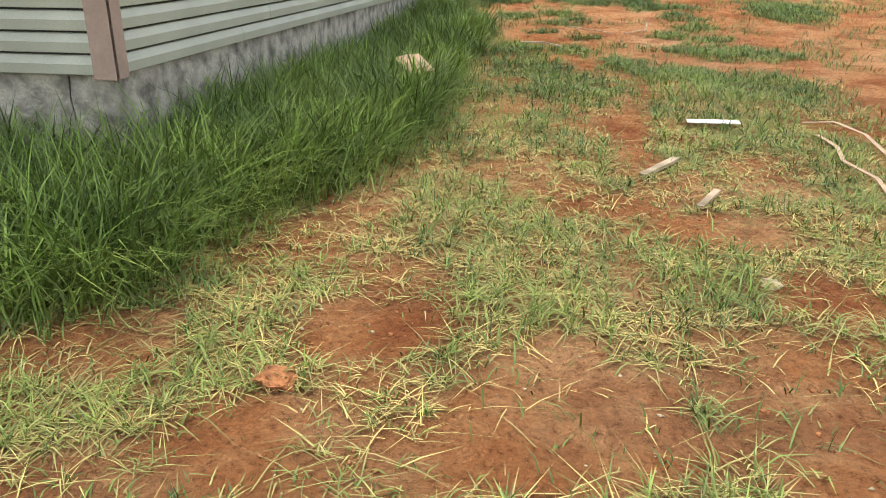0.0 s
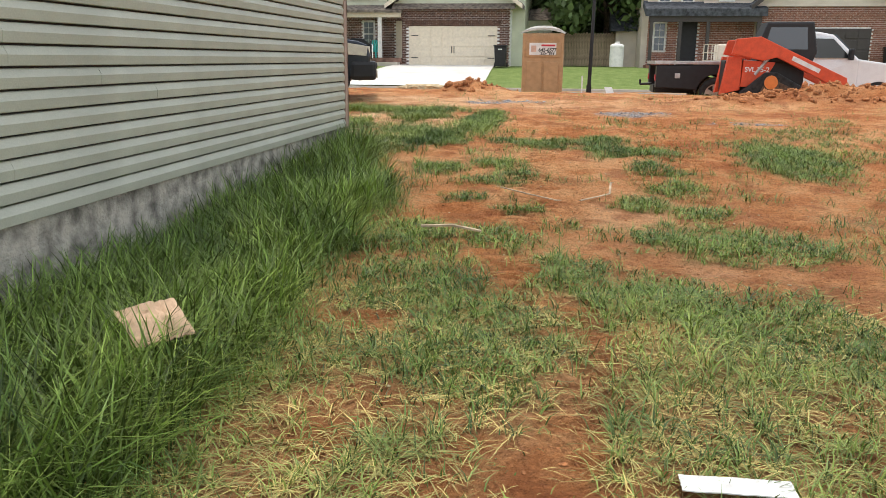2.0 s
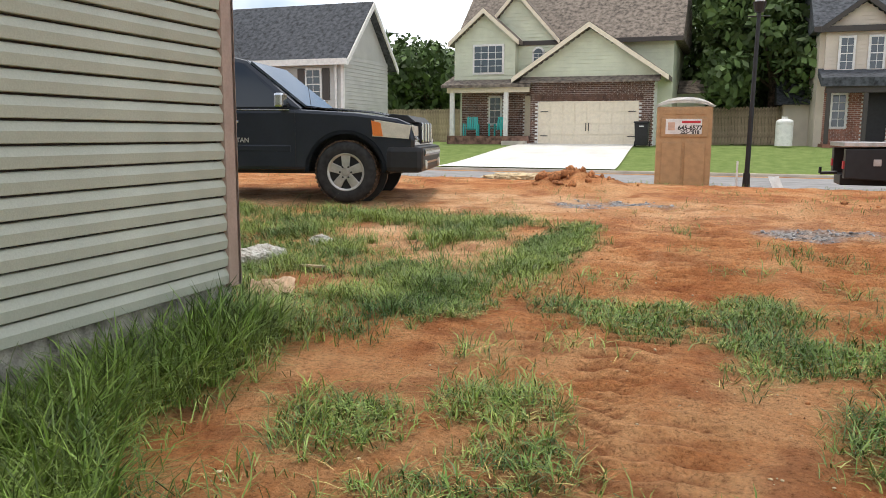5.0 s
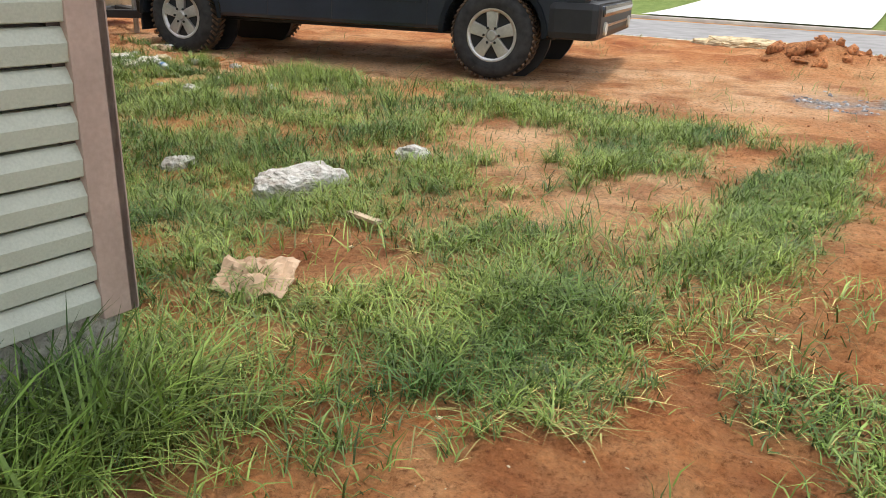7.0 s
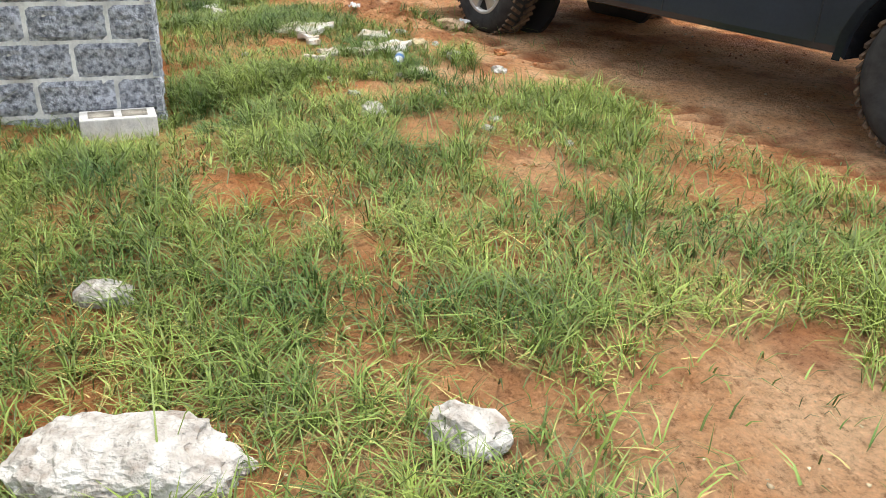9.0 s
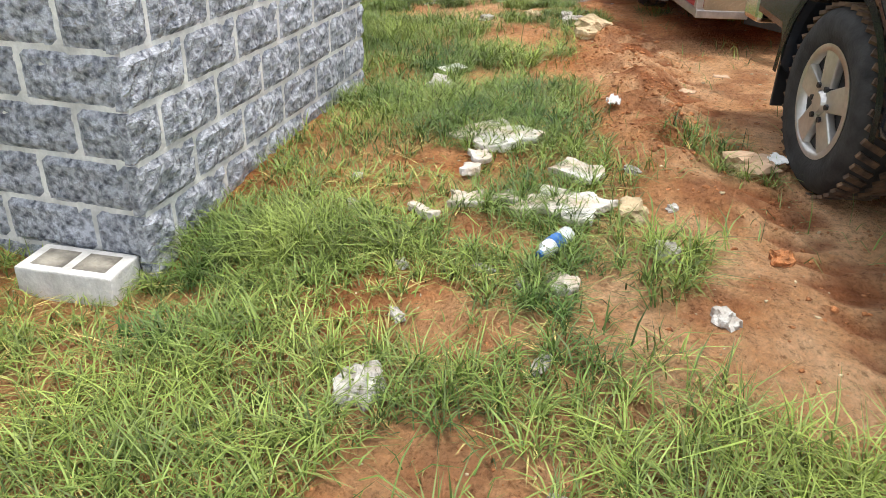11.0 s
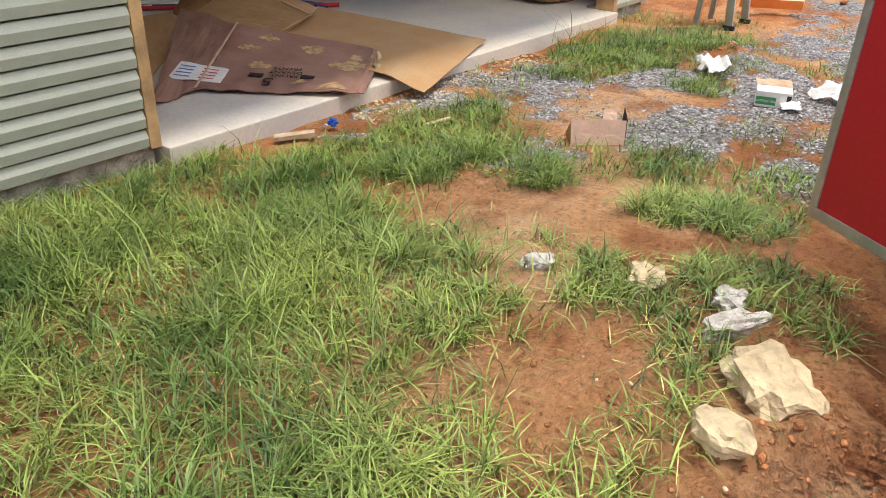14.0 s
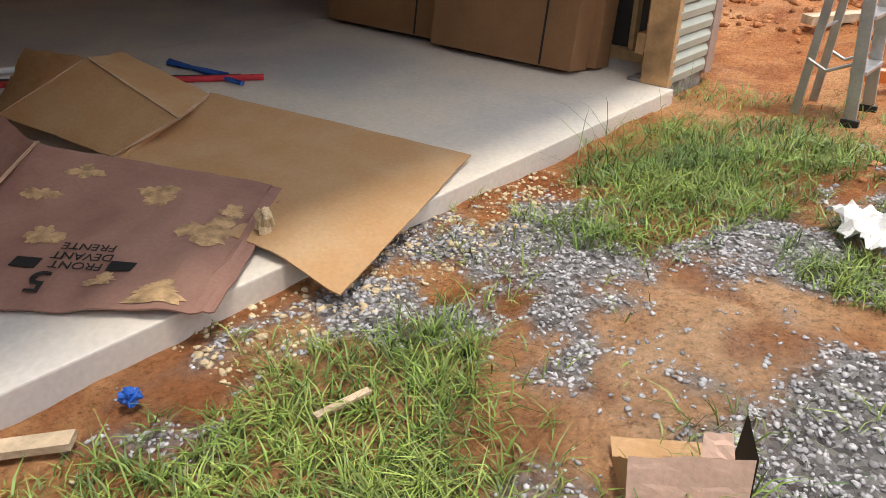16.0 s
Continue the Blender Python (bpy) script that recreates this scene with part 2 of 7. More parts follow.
def thing(name, m=None, label="", category="", group="", kind=""):
    ob = new(name)
    ob.empty_display_size = 0.1
    if m is not None:
        ob.matrix_basis = m
    return tagged(ob, label, category, group, kind)


def box(x0, y0, z0, x1, y1, z1, bevel=0.0, bm=None):
    bm = bm or bmesh.new()
    vs = bmesh.ops.create_cube(bm, size=1, matrix=Matrix.Translation(((x0 + x1) / 2, (y0 + y1) / 2, (z0 + z1) / 2)) @ Matrix.Diagonal((x1 - x0, y1 - y0, z1 - z0, 1)))["verts"]
    if bevel:
        es = list({e for v in vs for e in v.link_edges})
        bmesh.ops.bevel(bm, geom=es, offset=bevel, segments=2, affect="EDGES", profile=0.6)
    return bm


def cyl(p, q, r0, r1=None, seg=16, bm=None):
    bm = bm or bmesh.new()
    p, q = Vector(p), Vector(q)
    d = q - p
    m = Matrix.Translation((p + q) / 2) @ d.to_track_quat("Z", "Y").to_matrix().to_4x4()
    bmesh.ops.create_cone(bm, cap_ends=True, segments=seg, radius1=r0, radius2=r0 if r1 is None else r1, depth=d.length, matrix=m)
    return bm


def tube(pts, r, seg=6, bm=None):
    bm = bm or bmesh.new()
    for a, b in zip(pts, pts[1:]):
        cyl(a, b, r, r, seg, bm)
    return bm


def prism(poly, a, b, axis="y", bevel=0.0, bm=None):
    """A flat outline pushed from a to b along an axis; the outline is in the other two axes, in order."""
    bm = bm or bmesh.new()

    def at(u, v, w):
        return (u, w, v) if axis == "y" else (w, u, v) if axis == "x" else (u, v, w)
    lo = [bm.verts.new(at(u, v, a)) for u, v in poly]
    hi = [bm.verts.new(at(u, v, b)) for u, v in poly]
    k = len(poly)
    caps = [bm.faces.new(lo[::-1]), bm.faces.new(hi)]
    sides = [bm.faces.new((lo[i], lo[(i + 1) % k], hi[(i + 1) % k], hi[i])) for i in range(k)]
    bmesh.ops.recalc_face_normals(bm, faces=caps + sides)
    if bevel:
        bmesh.ops.bevel(bm, geom=list({e for f in caps for e in f.edges}), offset=bevel, segments=2, affect="EDGES", profile=0.6)
    return bm


def lump(r, seed, rough=0.25, sub=2, flat=1.0, bm=None, m=None):
    bm = bm or bmesh.new()
    vs = bmesh.ops.create_icosphere(bm, subdivisions=sub, radius=1)["verts"]
    o = Vector((seed * 3.7, seed * 1.3, seed * 7.1))
    for v in vs:
        c = v.co.normalized()
        c = Vector([math.copysign(abs(a) ** 0.75, a) for a in c])
        k = 1 + rough * noise.noise(c * 1.6 + o) * 1.6 + rough * 0.6 * noise.noise(c * 4.5 + o) + rough * 0.4 * noise.noise(c * 10 + o)
        if sub > 4:
            q = Vector((c.x * r[0], c.y * r[1], c.z * r[2])) + o
            k = 1 + 0.22 * noise.noise(q * 8) + 0.16 * abs(noise.noise(q * 22)) + 0.08 * noise.noise(q * 50)
        v.co = Vector((c.x * r[0], c.y * r[1], c.z * r[2] * flat)) * k
        if m is not None:
            v.co = m @ v.co
    return bm


def sheet(c00, c10, c11, c01, nx=14, ny=10, wave=0.012, thick=0.006, seed=1.0, ragged=0.0, bend=None):
    """A thin bent board between four corners, given as places in the world."""
    bm = bmesh.new()
    c00, c10, c11, c01 = [Vector(c) for c in (c00, c10, c11, c01)]
    rows = []
    for side in (0, 1):
        g = []
        for j in range(ny + 1):
            v = j / ny
            row = []
            for i in range(nx + 1):
                u = i / nx
                p = (c00 * (1 - u) + c10 * u) * (1 - v) + (c01 * (1 - u) + c11 * u) * v
                p.z += wave * (noise.noise((u * 3 + seed, v * 3, seed)) + 0.4 * noise.noise((u * 9, v * 9, seed)))
                if bend:
                    p.z += bend(u, v)
                if ragged and (i in (0, nx) or j in (0, ny)):
                    p.x += ragged * noise.noise((u * 11, v * 11, seed + 5))
                    p.y += ragged * noise.noise((u * 11, v * 11, seed + 9))
                p.z -= thick * side
                row.append(bm.verts.new(p))
            g.append(row)
        rows.append(g)
    for side, g in enumerate(rows):
        for j in range(ny):
            for i in range(nx):
                f = (g[j][i], g[j][i + 1], g[j + 1][i + 1], g[j + 1][i])
                bm.faces.new(f if side == 0 else f[::-1])
    a, b = rows
    for i in range(nx):
        bm.faces.new((a[0][i + 1], a[0][i], b[0][i], b[0][i + 1]))
        bm.faces.new((a[ny][i], a[ny][i + 1], b[ny][i + 1], b[ny][i]))
    for j in range(ny):
        bm.faces.new((a[j][0], a[j + 1][0], b[j + 1][0], b[j][0]))
        bm.faces.new((a[j + 1][nx], a[j][nx], b[j][nx], b[j + 1][nx]))
    return bm


def words(name, text, size, material, parent, m, bold=0.0):
    cu = bpy.data.curves.new(name, "FONT")
    cu.body, cu.size, cu.offset, cu.extrude = text, size, bold, 0.0008
    cu.align_x, cu.align_y = "CENTER", "CENTER"
    cu.materials.append(material)
    ob = new(name, cu)
    ob.parent = parent
    ob.matrix_basis = m
    return ob


# ---- ground ----
def smooth01(a, b, v):
    t = np.clip((v - a) / (b - a), 0, 1)
    return t * t * (3 - 2 * t)


LATTICE = np.random.RandomState(7).rand(256, 256)


def vnoise(x, y, s):
    x, y = np.asarray(x, float) / s + 500, np.asarray(y, float) / s + 500
    i, j = np.floor(x).astype(int), np.floor(y).astype(int)
    u, v = x - i, y - j
    u, v = u * u * (3 - 2 * u), v * v * (3 - 2 * v)
    g = lambda a, b: LATTICE[a % 256, b % 256]
    return (g(i, j) * (1 - u) + g(i + 1, j) * u) * (1 - v) + (g(i, j + 1) * (1 - u) + g(i + 1, j + 1) * u) * v


def fbm(x, y, s):
    return 0.55 * vnoise(x, y, s) + 0.3 * vnoise(x + 31, y + 7, s / 2.3) + 0.15 * vnoise(x + 11, y + 53, s / 5.1)


def blob(x, y, cx, cy, rx, ry=None):
    ry = ry or rx
    return np.exp(-(((x - cx) / rx) ** 2 + ((y - cy) / ry) ** 2))


def lay(x, y):
    """The bare lie of the land."""
    xs, ys = np.clip(x, -15, 7), np.clip(y, -13, 9)
    z = 0.474 - 0.008 * xs + 0.043 * ys - 0.00035 * ys ** 2 - 0.00008 * ys ** 3
    z = z - 0.16 * blob(x, y, -4.0, 1.75, 0.6) - 0.09 * blob(x, y, -1.5, 1.65, 0.8) + 0.09 * blob(x, y, -5.5, 2.95, 1.2)
    z = z + 0.07 * blob(x, y, -8.4, 2.7, 1.0) - 0.03 * smooth01(-8.6, -9.4, x) * smooth01(1.2, 0.2, y)
    t = smooth01(9.5, 15.5, y)
    z = z * (1 - t) + 0.30 * t
    z = z + (1.12 - 0.30) * smooth01(24.0, 32.0, y)
    return z


def ruts(x, y):
    """Tread prints of the tracked machine and the truck."""
    z = np.zeros_like(x)
    for off, amp in ((-1.0, 0.7), (-0.5, 1.0), (-0.1, 0.8), (0.55, 0.8), (0.95, 1.0), (1.5, 0.7)):
        d = x - (2.6 + off + 0.03 * (y + 5) + 0.08 * np.sin(y * 0.7 + off))
        w = smooth01(-7.5, -5.5, y) * smooth01(7, 4, y) * amp * smooth01(0.3, 0.5, vnoise(x + off * 9, y, 1.3))
        band = smooth01(0.24, 0.15, np.abs(d))
        z = z - 0.020 * band * w + 0.019 * band * np.sin((y + 0.35 * np.abs(d) + 0.1 * vnoise(x, y, 0.5)) * 2 * np.pi / 0.155) * w
    e = y - 0.24 * (x + 4) - 4.55
    w = smooth01(-9.5, -8.5, x) * smooth01(0.5, -1.5, x)
    z = z - 0.03 * np.exp(-(e / 0.22) ** 2) * w + 0.015 * np.exp(-(e / 0.18) ** 2) * np.sin((x + 0.6 * np.abs(e)) * 2 * np.pi / 0.19) * w
    return z


def ridge(x, y):
    d = (y - (3.68 + 0.17 * (x + 6.5)))
    return np.exp(-(d / 0.33) ** 2) * smooth01(-8.6, -8.0, x) * smooth01(-4.9, -5.6, x)


def spoil(x, y):
    """Heaps of dug clay."""
    return (0.34 * blob(x, y, 0.55, 8.3, 0.8, 0.5) + 0.36 * blob(x, y, 7.6, 7.6, 2.2, 0.7) + 0.30 * blob(x, y, 10.5, 7.2, 2.5, 1.0) + 0.12 * blob(x, y, 5.0, 6.6, 1.8, 0.5)
            + 0.25 * blob(x, y, -16.5, 1.2, 1.2, 1.8) + 0.2 * blob(x, y, -19, -1, 2.5) + 0.12 * blob(x, y, -12.4, 1.5, 0.35, 0.2))


def land(x, y):
    x, y = np.asarray(x, float), np.asarray(y, float)
    near = smooth01(13, 10, y)
    s = spoil(x, y)
    z = lay(x, y) + near * (0.05 * (fbm(x, y, 1.1) - 0.5) + 0.05 * (fbm(x, y, 0.3) - 0.5) + 0.02 * (vnoise(x, y, 0.13) - 0.5)) + ruts(x, y)
    rd = ridge(x, y)
    z = z + rd * (0.07 + 0.22 * (fbm(x, y, 0.22) - 0.45) + 0.10 * (vnoise(x, y, 0.10) - 0.5)) + s * (0.8 + 0.7 * (fbm(x, y, 0.42) - 0.5))
    house = (x < 0.02) & (x > -14.0) & (y < 0.02) & (y > -8.4)
    return np.where(house, np.minimum(z, lay(x, y) - 0.15), z)


def gz(x, y):
    return float(land(np.array([x]), np.array([y]))[0])


# patches on the ground: centre and half widths
TRACK_TUFTS = [(1.28, 3.0, 0.27, 1.2), (2.15, 1.05, 0.6, 0.28), (2.25, 0.75, 0.25, 0.25), (2.9, 1.2, 0.25, 0.5), (3.0, 0.5, 0.3, 0.38), (3.42, 0.5, 0.4, 0.33), (3.3, -0.38, 0.16, 0.25),
               (1.82, -0.66, 0.3, 0.27), (1.26, -1.1, 0.28, 0.32), (2.07, -1.16, 0.2, 0.22), (1.84, -1.53, 0.3, 0.14), (3.52, -0.75, 0.22, 0.12), (3.5, -1.5, 0.27, 0.28), (3.14, -2.24, 0.24, 0.28),
               (3.55, -2.48, 0.22, 0.24), (2.14, -2.65, 0.18, 0.13), (2.57, -3.0, 0.1, 0.06), (1.68, -2.31, 0.15, 0.13), (2.05, -3.44, 0.26, 0.28), (4.9, 0.3, 0.5, 1.2), (1.5, -3.6, 0.3, 0.4), (0.86, 0.95, 0.36, 0.5)]
MOWN_TUFTS = [(3.05, -4.67, 0.42, 0.42), (2.52, -4.21, 0.2, 0.42), (3.65, -3.4, 0.7, 0.42), (3.6, -5.0, 0.5, 0.55), (2.15, -5.36, 0.38, 0.6), (1.7, -4.6, 0.4, 0.5)]
MOWN_BARE = [(2.21, -9.83, 0.38, 0.35), (2.91, -9.79, 0.2, 0.36), (1.53, -9.48, 0.24, 0.2), (1.35, -10.13, 0.14, 0.15), (2.79, -8.31, 0.32, 0.27), (2.5, -6.2, 0.13, 1.3), (3.12, -8.9, 0.2, 0.22), (2.68, -4.9, 0.11, 0.8), (4.25, -4.1, 0.6, 1.2)]
FRONT_BARE = [(-0.2, 1.12, 0.36, 0.32), (-0.56, 3.34, 0.44, 0.44), (-0.13, 2.71, 0.27, 0.32), (0.55, 2.5, 0.32, 0.55), (-3.1, 3.38, 0.3, 0.33), (-2.3, 3.55, 0.42, 0.2), (-2.05, 4.1, 0.25, 0.25), (-1.29, 3.83, 0.14, 0.13),
              (-2.64, 2.17, 0.2, 0.16), (-1.98, 2.58, 0.14, 0.1), (-1.02, 2.69, 0.13, 0.12), (-5.14, 2.81, 0.13, 0.14), (-4.47, 3.17, 0.12, 0.14), (-4.03, 3.06, 0.11, 0.11), (-3.82, 3.2, 0.12, 0.14), (-4.1, 3.75, 0.24, 0.21), (-4.3, 4.25, 0.4, 0.35), (0.2, 2.12, 0.13, 0.11)]
WEST_BARE = [(-8.03, 2.65, 0.28, 0.28), (-9.3, 2.35, 0.5, 0.33), (-8.59, 1.98, 0.24, 0.21), (-7.1, 2.21, 0.14, 0.15), (-6.69, 2.61, 0.25, 0.14), (-7.1, 3.14, 0.26, 0.26), (-8.68, 1.63, 0.25, 0.18), (-8.43, 2.15, 0.21, 0.25), (-9.1, 1.94, 0.25, 0.14),
             (-8.23, 0.8, 0.17, 0.17), (-7.91, 1.89, 0.21, 0.13), (-10.72, 1.4, 0.3, 0.26), (-10.2, 1.42, 0.25, 0.16), (-10.33, 1.0, 0.15, 0.11), (-9.38, 0.31, 0.22, 0.1)]
FRONT_TUFTS = [(-1.74, 3.43, 0.36, 0.33), (-1.16, 3.09, 0.26, 0.23), (-3.09, 3.98, 0.5, 0.45), (-1.2, 3.99, 0.26, 0.27), (-5.52, 3.99, 0.17, 0.2), (-4.49, 3.84, 0.2, 0.17), (-7.4, 1.3, 0.9, 1.0), (-8.85, 2.92, 0.22, 0.27)]
WEST_TUFTS = [(-9.4, 1.05, 0.5, 0.34), (-12.2, 0.75, 0.6, 0.55), (-11.44, 0.81, 0.34, 0.33), (-11.36, 1.71, 0.2, 0.2), (-9.28, 1.82, 0.18, 0.15), (-9.44, 2.6, 0.25, 0.3), (-9.92, 2.2, 0.25, 0.2), (-10.0, 2.67, 0.24, 0.22), (-12.7, 0.95, 0.5, 0.6), (-9.75, 0.8, 0.42, 0.26), (-11.97, 1.62, 0.2, 0.18), (-9.0, 0.7, 0.4, 0.25)]
STONES = [(-10.76, 0.62, 0.6, 0.5), (-10.4, 1.27, 0.26, 0.32), (-11.42, 1.26, 0.36, 0.42), (-10.6, 2.12, 0.5, 0.4), (-10.4, 2.69, 0.5, 0.42), (-9.7, 1.55, 0.22, 0.17), (-10.56, 1.84, 0.34, 0.42), (-12.4, 2.3, 1.5, 0.7), (-9.9, 0.45, 0.6, 0.2), (-14.8, 1.8, 0.8, 0.35)]


def patches(x, y, rows, seed=0.0, edge=0.28):
    """1 inside uneven patches, 0 outside."""
    shape = np.shape(x)
    x, y = np.ravel(x), np.ravel(y)
    out = np.zeros(len(x))
    a = np.array(rows)
    near = np.where((x > (a[:, 0] - 2 * a[:, 2]).min()) & (x < (a[:, 0] + 2 * a[:, 2]).max()) & (y > (a[:, 1] - 2 * a[:, 3]).min()) & (y < (a[:, 1] + 2 * a[:, 3]).max()))[0]
    x, y = x[near], y[near]
    wx, wy = x + 0.22 * (vnoise(x + seed, y, 0.2) - 0.5), y + 0.22 * (vnoise(x, y + 30 + seed, 0.2) - 0.5)
    rag = 0.6 * (vnoise(x + 17 + seed, y, 0.11) - 0.5)
    got = np.zeros(len(x))
    for cx, cy, rx, ry in rows:
        k = np.where((np.abs(wx - cx) < 1.8 * rx) & (np.abs(wy - cy) < 1.8 * ry))[0]
        r = np.sqrt(((wx[k] - cx) / rx) ** 2 + ((wy[k] - cy) / ry) ** 2)
        got[k] = np.maximum(got[k], smooth01(1.12 + edge, 1.12 - edge, r + rag[k]))
    out[near] = got
    return out.reshape(shape)


def gravel(x, y):
    x, y = np.asarray(x, float), np.asarray(y, float)
    g = patches(x, y, STONES, 3.0, 0.35) * smooth01(0.30, 0.48, fbm(x, y, 0.3)) * (1 - 0.9 * patches(x, y, WEST_BARE, 9.0))
    e = 0.8 * blob(x, y, 1.3, 6.3, 1.1, 0.7) + 0.75 * blob(x, y, 3.5, 4.6, 1.0, 0.6) + 0.6 * blob(x, y, 5.2, 3.6, 1.0, 0.35)
    return np.clip(np.maximum(g, (e * (0.25 + 1.35 * fbm(x, y, 0.4)) - 0.42) * 3.5), 0, 1)


def dust(x, y):
    """Where the clay is dried pale."""
    d = 0.9 * blob(x, y, -0.6, 3.4, 0.9, 0.9) + 0.9 * blob(x, y, -4.2, 4.0, 0.8, 0.6) + 0.6 * blob(x, y, -2.5, 3.7, 1.2, 0.5) + 0.7 * blob(x, y, -9.0, 2.2, 1.4, 0.8) + 1.0 * blob(x, y, 0.6, 2.4, 0.7, 0.9) + 0.8 * smooth01(3.9, 4.4, y - 0.24 * (x + 4)) * smooth01(6.4, 5.6, y - 0.24 * (x + 4)) * smooth01(-9, -7, x) * smooth01(1.5, 0, x)
    d = d + 0.8 * blob(x, y, -10.7, 1.4, 0.6, 0.4) + 0.5 * blob(x, y, 1.6, 6.0, 3.0, 1.5) + 0.4 * blob(x, y, 3.4, -3.2, 0.8, 1.6) + 0.5 * ridge(x, y)
    return np.clip(1.4 * d * (0.4 + 1.2 * fbm(x + 5, y, 0.8)), 0, 1)


def damp(x, y):
    """Tread-trough shade put into the colour, plus moist clay patches and freshly dug heaps."""
    d = 0.75 * smooth01(-0.020, -0.036, ruts(x, y)) + 0.55 * smooth01(0.55, 0.68, fbm(x + 3, y + 8, 0.3)) + 0.4 * smooth01(0.03, 0.2, spoil(x, y)) * smooth01(0.45, 0.6, fbm(x, y, 0.5))
    return np.clip(d + 0.6 * ridge(x, y) * smooth01(0.5, 0.62, fbm(x + 9, y, 0.16)) + 0.6 * blob(x, y, -0.2, 1.1, 0.4, 0.35), 0, 0.85) * (y < 16)


def cover(x, y):
    """How thickly grass stands, 0 to 1, and how tall it is."""
    x, y = np.asarray(x, float), np.asarray(y, float)
    n = fbm(x, y, 0.95)
    n2 = fbm(x + 90, y + 40, 0.42)
    edge = np.interp(y, (-9.9, -9.2, -8.3, -7.5, -6.4, -2.8, -1.6, -0.8, 0.3), (0.4, 0.8, 1.07, 1.2, 1.33, 1.3, 0.85, 0.6, 0.42)) + 0.5 * (fbm(x, y + 20, 0.5) - 0.5)
    tall = smooth01(edge + 0.15, edge - 0.4, x) * smooth01(0.5, -0.3, y) * smooth01(-10.15, -9.5, y) * ((x > -0.1) | (y < -8.38))
    mown = smooth01(-4.7, -5.6, y) * (0.30 + 0.65 * smooth01(0.38, 0.55, n2)) * smooth01(4.6, 3.4, x + 0.8 * (n - 0.5))
    c = mown * (1 - 0.93 * patches(x, y, MOWN_BARE, 1.0))
    c = np.maximum(c, 0.9 * np.maximum(patches(x, y, TRACK_TUFTS, 2.0), patches(x, y, MOWN_TUFTS, 4.0)))
    c = np.maximum(c, 0.25 * smooth01(0.56, 0.66, n2) * (y > -6) * (y < 9))
    front = smooth01(0.9, 0.3, x + 0.6 * (n - 0.5)) * smooth01(-0.3, 0.3, y) * smooth01(0.22, -0.15, y - 3.38 - 0.17 * (x + 6) + 0.5 * (n2 - 0.5)) * smooth01(-9.0, -8.4, x)
    c = np.maximum(c, front * (0.34 + 0.6 * smooth01(0.36, 0.56, n2)))
    c = np.maximum(c, 0.8 * blob(x, y, -1.3, 4.3, 1.0, 0.6))
    c = c * (1 - 0.94 * np.maximum(patches(x, y, FRONT_BARE, 5.0), patches(x, y, WEST_BARE, 6.0)))
    c = c * (1 - 0.85 * smooth01(0.15, 0.5, ridge(x, y))) * (1 - smooth01(0.07, 0.2, spoil(x, y)) * 0.9) * (1 - 0.55 * gravel(x, y))
    lane = smooth01(3.9, 4.4, y - 0.24 * (x + 4)) * smooth01(7.2, 6.4, y - 0.24 * (x + 4)) * (x < -0.4) * (x > -9)
    c = c * (1 - 0.93 * lane)
    tufts = np.maximum(patches(x, y, FRONT_TUFTS, 7.0), patches(x, y, WEST_TUFTS, 8.0))
    c = np.maximum(c, tufts * (0.45 + 0.5 * smooth01(0.40, 0.54, n2)))
    c = np.maximum(c, 0.5 * smooth01(9.5, 10.5, y) * smooth01(16, 14.8, y) * smooth01(0.38, 0.5, n))
    c = np.maximum(c, 0.55 * blob(x, y, 5.6, 1.8, 1.0, 1.6) * smooth01(0.36, 0.5, n2))
    c = c * (1 - 0.8 * smooth01(-13.8, -14.6, x))
    c = np.maximum(c, tall)
    low = smooth01(1.0, 1.6, x) * smooth01(-6.5, -4.5, y)
    h = 0.05 + 0.17 * n2 + (0.20 + 0.18 * smooth01(-4.5, -8, y)) * tall + 0.05 * tufts - 0.05 * smooth01(-5, -7, y) * (1 - tall) - 0.035 * low - 0.05 * smooth01(-8.3, -9.2, x)
    inside = (x < 0.0) & (y < 0.02) & (x > -14.0) & (y > -8.35)
    slab_edge = (x < -8.38) & (x > -13.36) & (y < 0.12)
    pier = (x < -4.1) & (x > -6.47) & (y < 1.95)
    return np.where(inside | pier | slab_edge, 0, np.clip(c, 0, 1)), np.maximum(h, 0.03)


def axis_marks(*spans):
    out = []
    for a, b, step in spans:
        out += list(np.arange(a, b - 1e-6, step))
    return np.array(out + [spans[-1][1]])


gx = axis_marks((-900, -100, 100), (-100, -30, 5), (-30, -16, 0.5), (-16, -8.6, 0.06), (-8.6, -4.6, 0.045), (-4.6, 7, 0.06), (7, 20, 0.3), (20, 100, 5), (100, 900, 100))
gy = axis_marks((-900, -100, 100), (-100, -20, 5), (-20, -12.6, 0.4), (-12.6, -6.0, 0.07), (-6.0, 5.0, 0.038), (5.0, 9, 0.08), (9, 17, 0.25), (17, 40, 0.8), (40, 100, 5), (100, 900, 100))
X, Y = np.meshgrid(gx, gy)
Z = land(X, Y)
# the road lies in its own bed
Z = np.where((Y > 16.4) & (Y < 24.6), Z - 0.12, Z)
nxx, nyy = len(gx), len(gy)
idx = np.arange(nxx * nyy).reshape(nyy, nxx)
quads = np.stack([idx[:-1, :-1], idx[:-1, 1:], idx[1:, 1:], idx[1:, :-1]], -1).reshape(-1, 4)


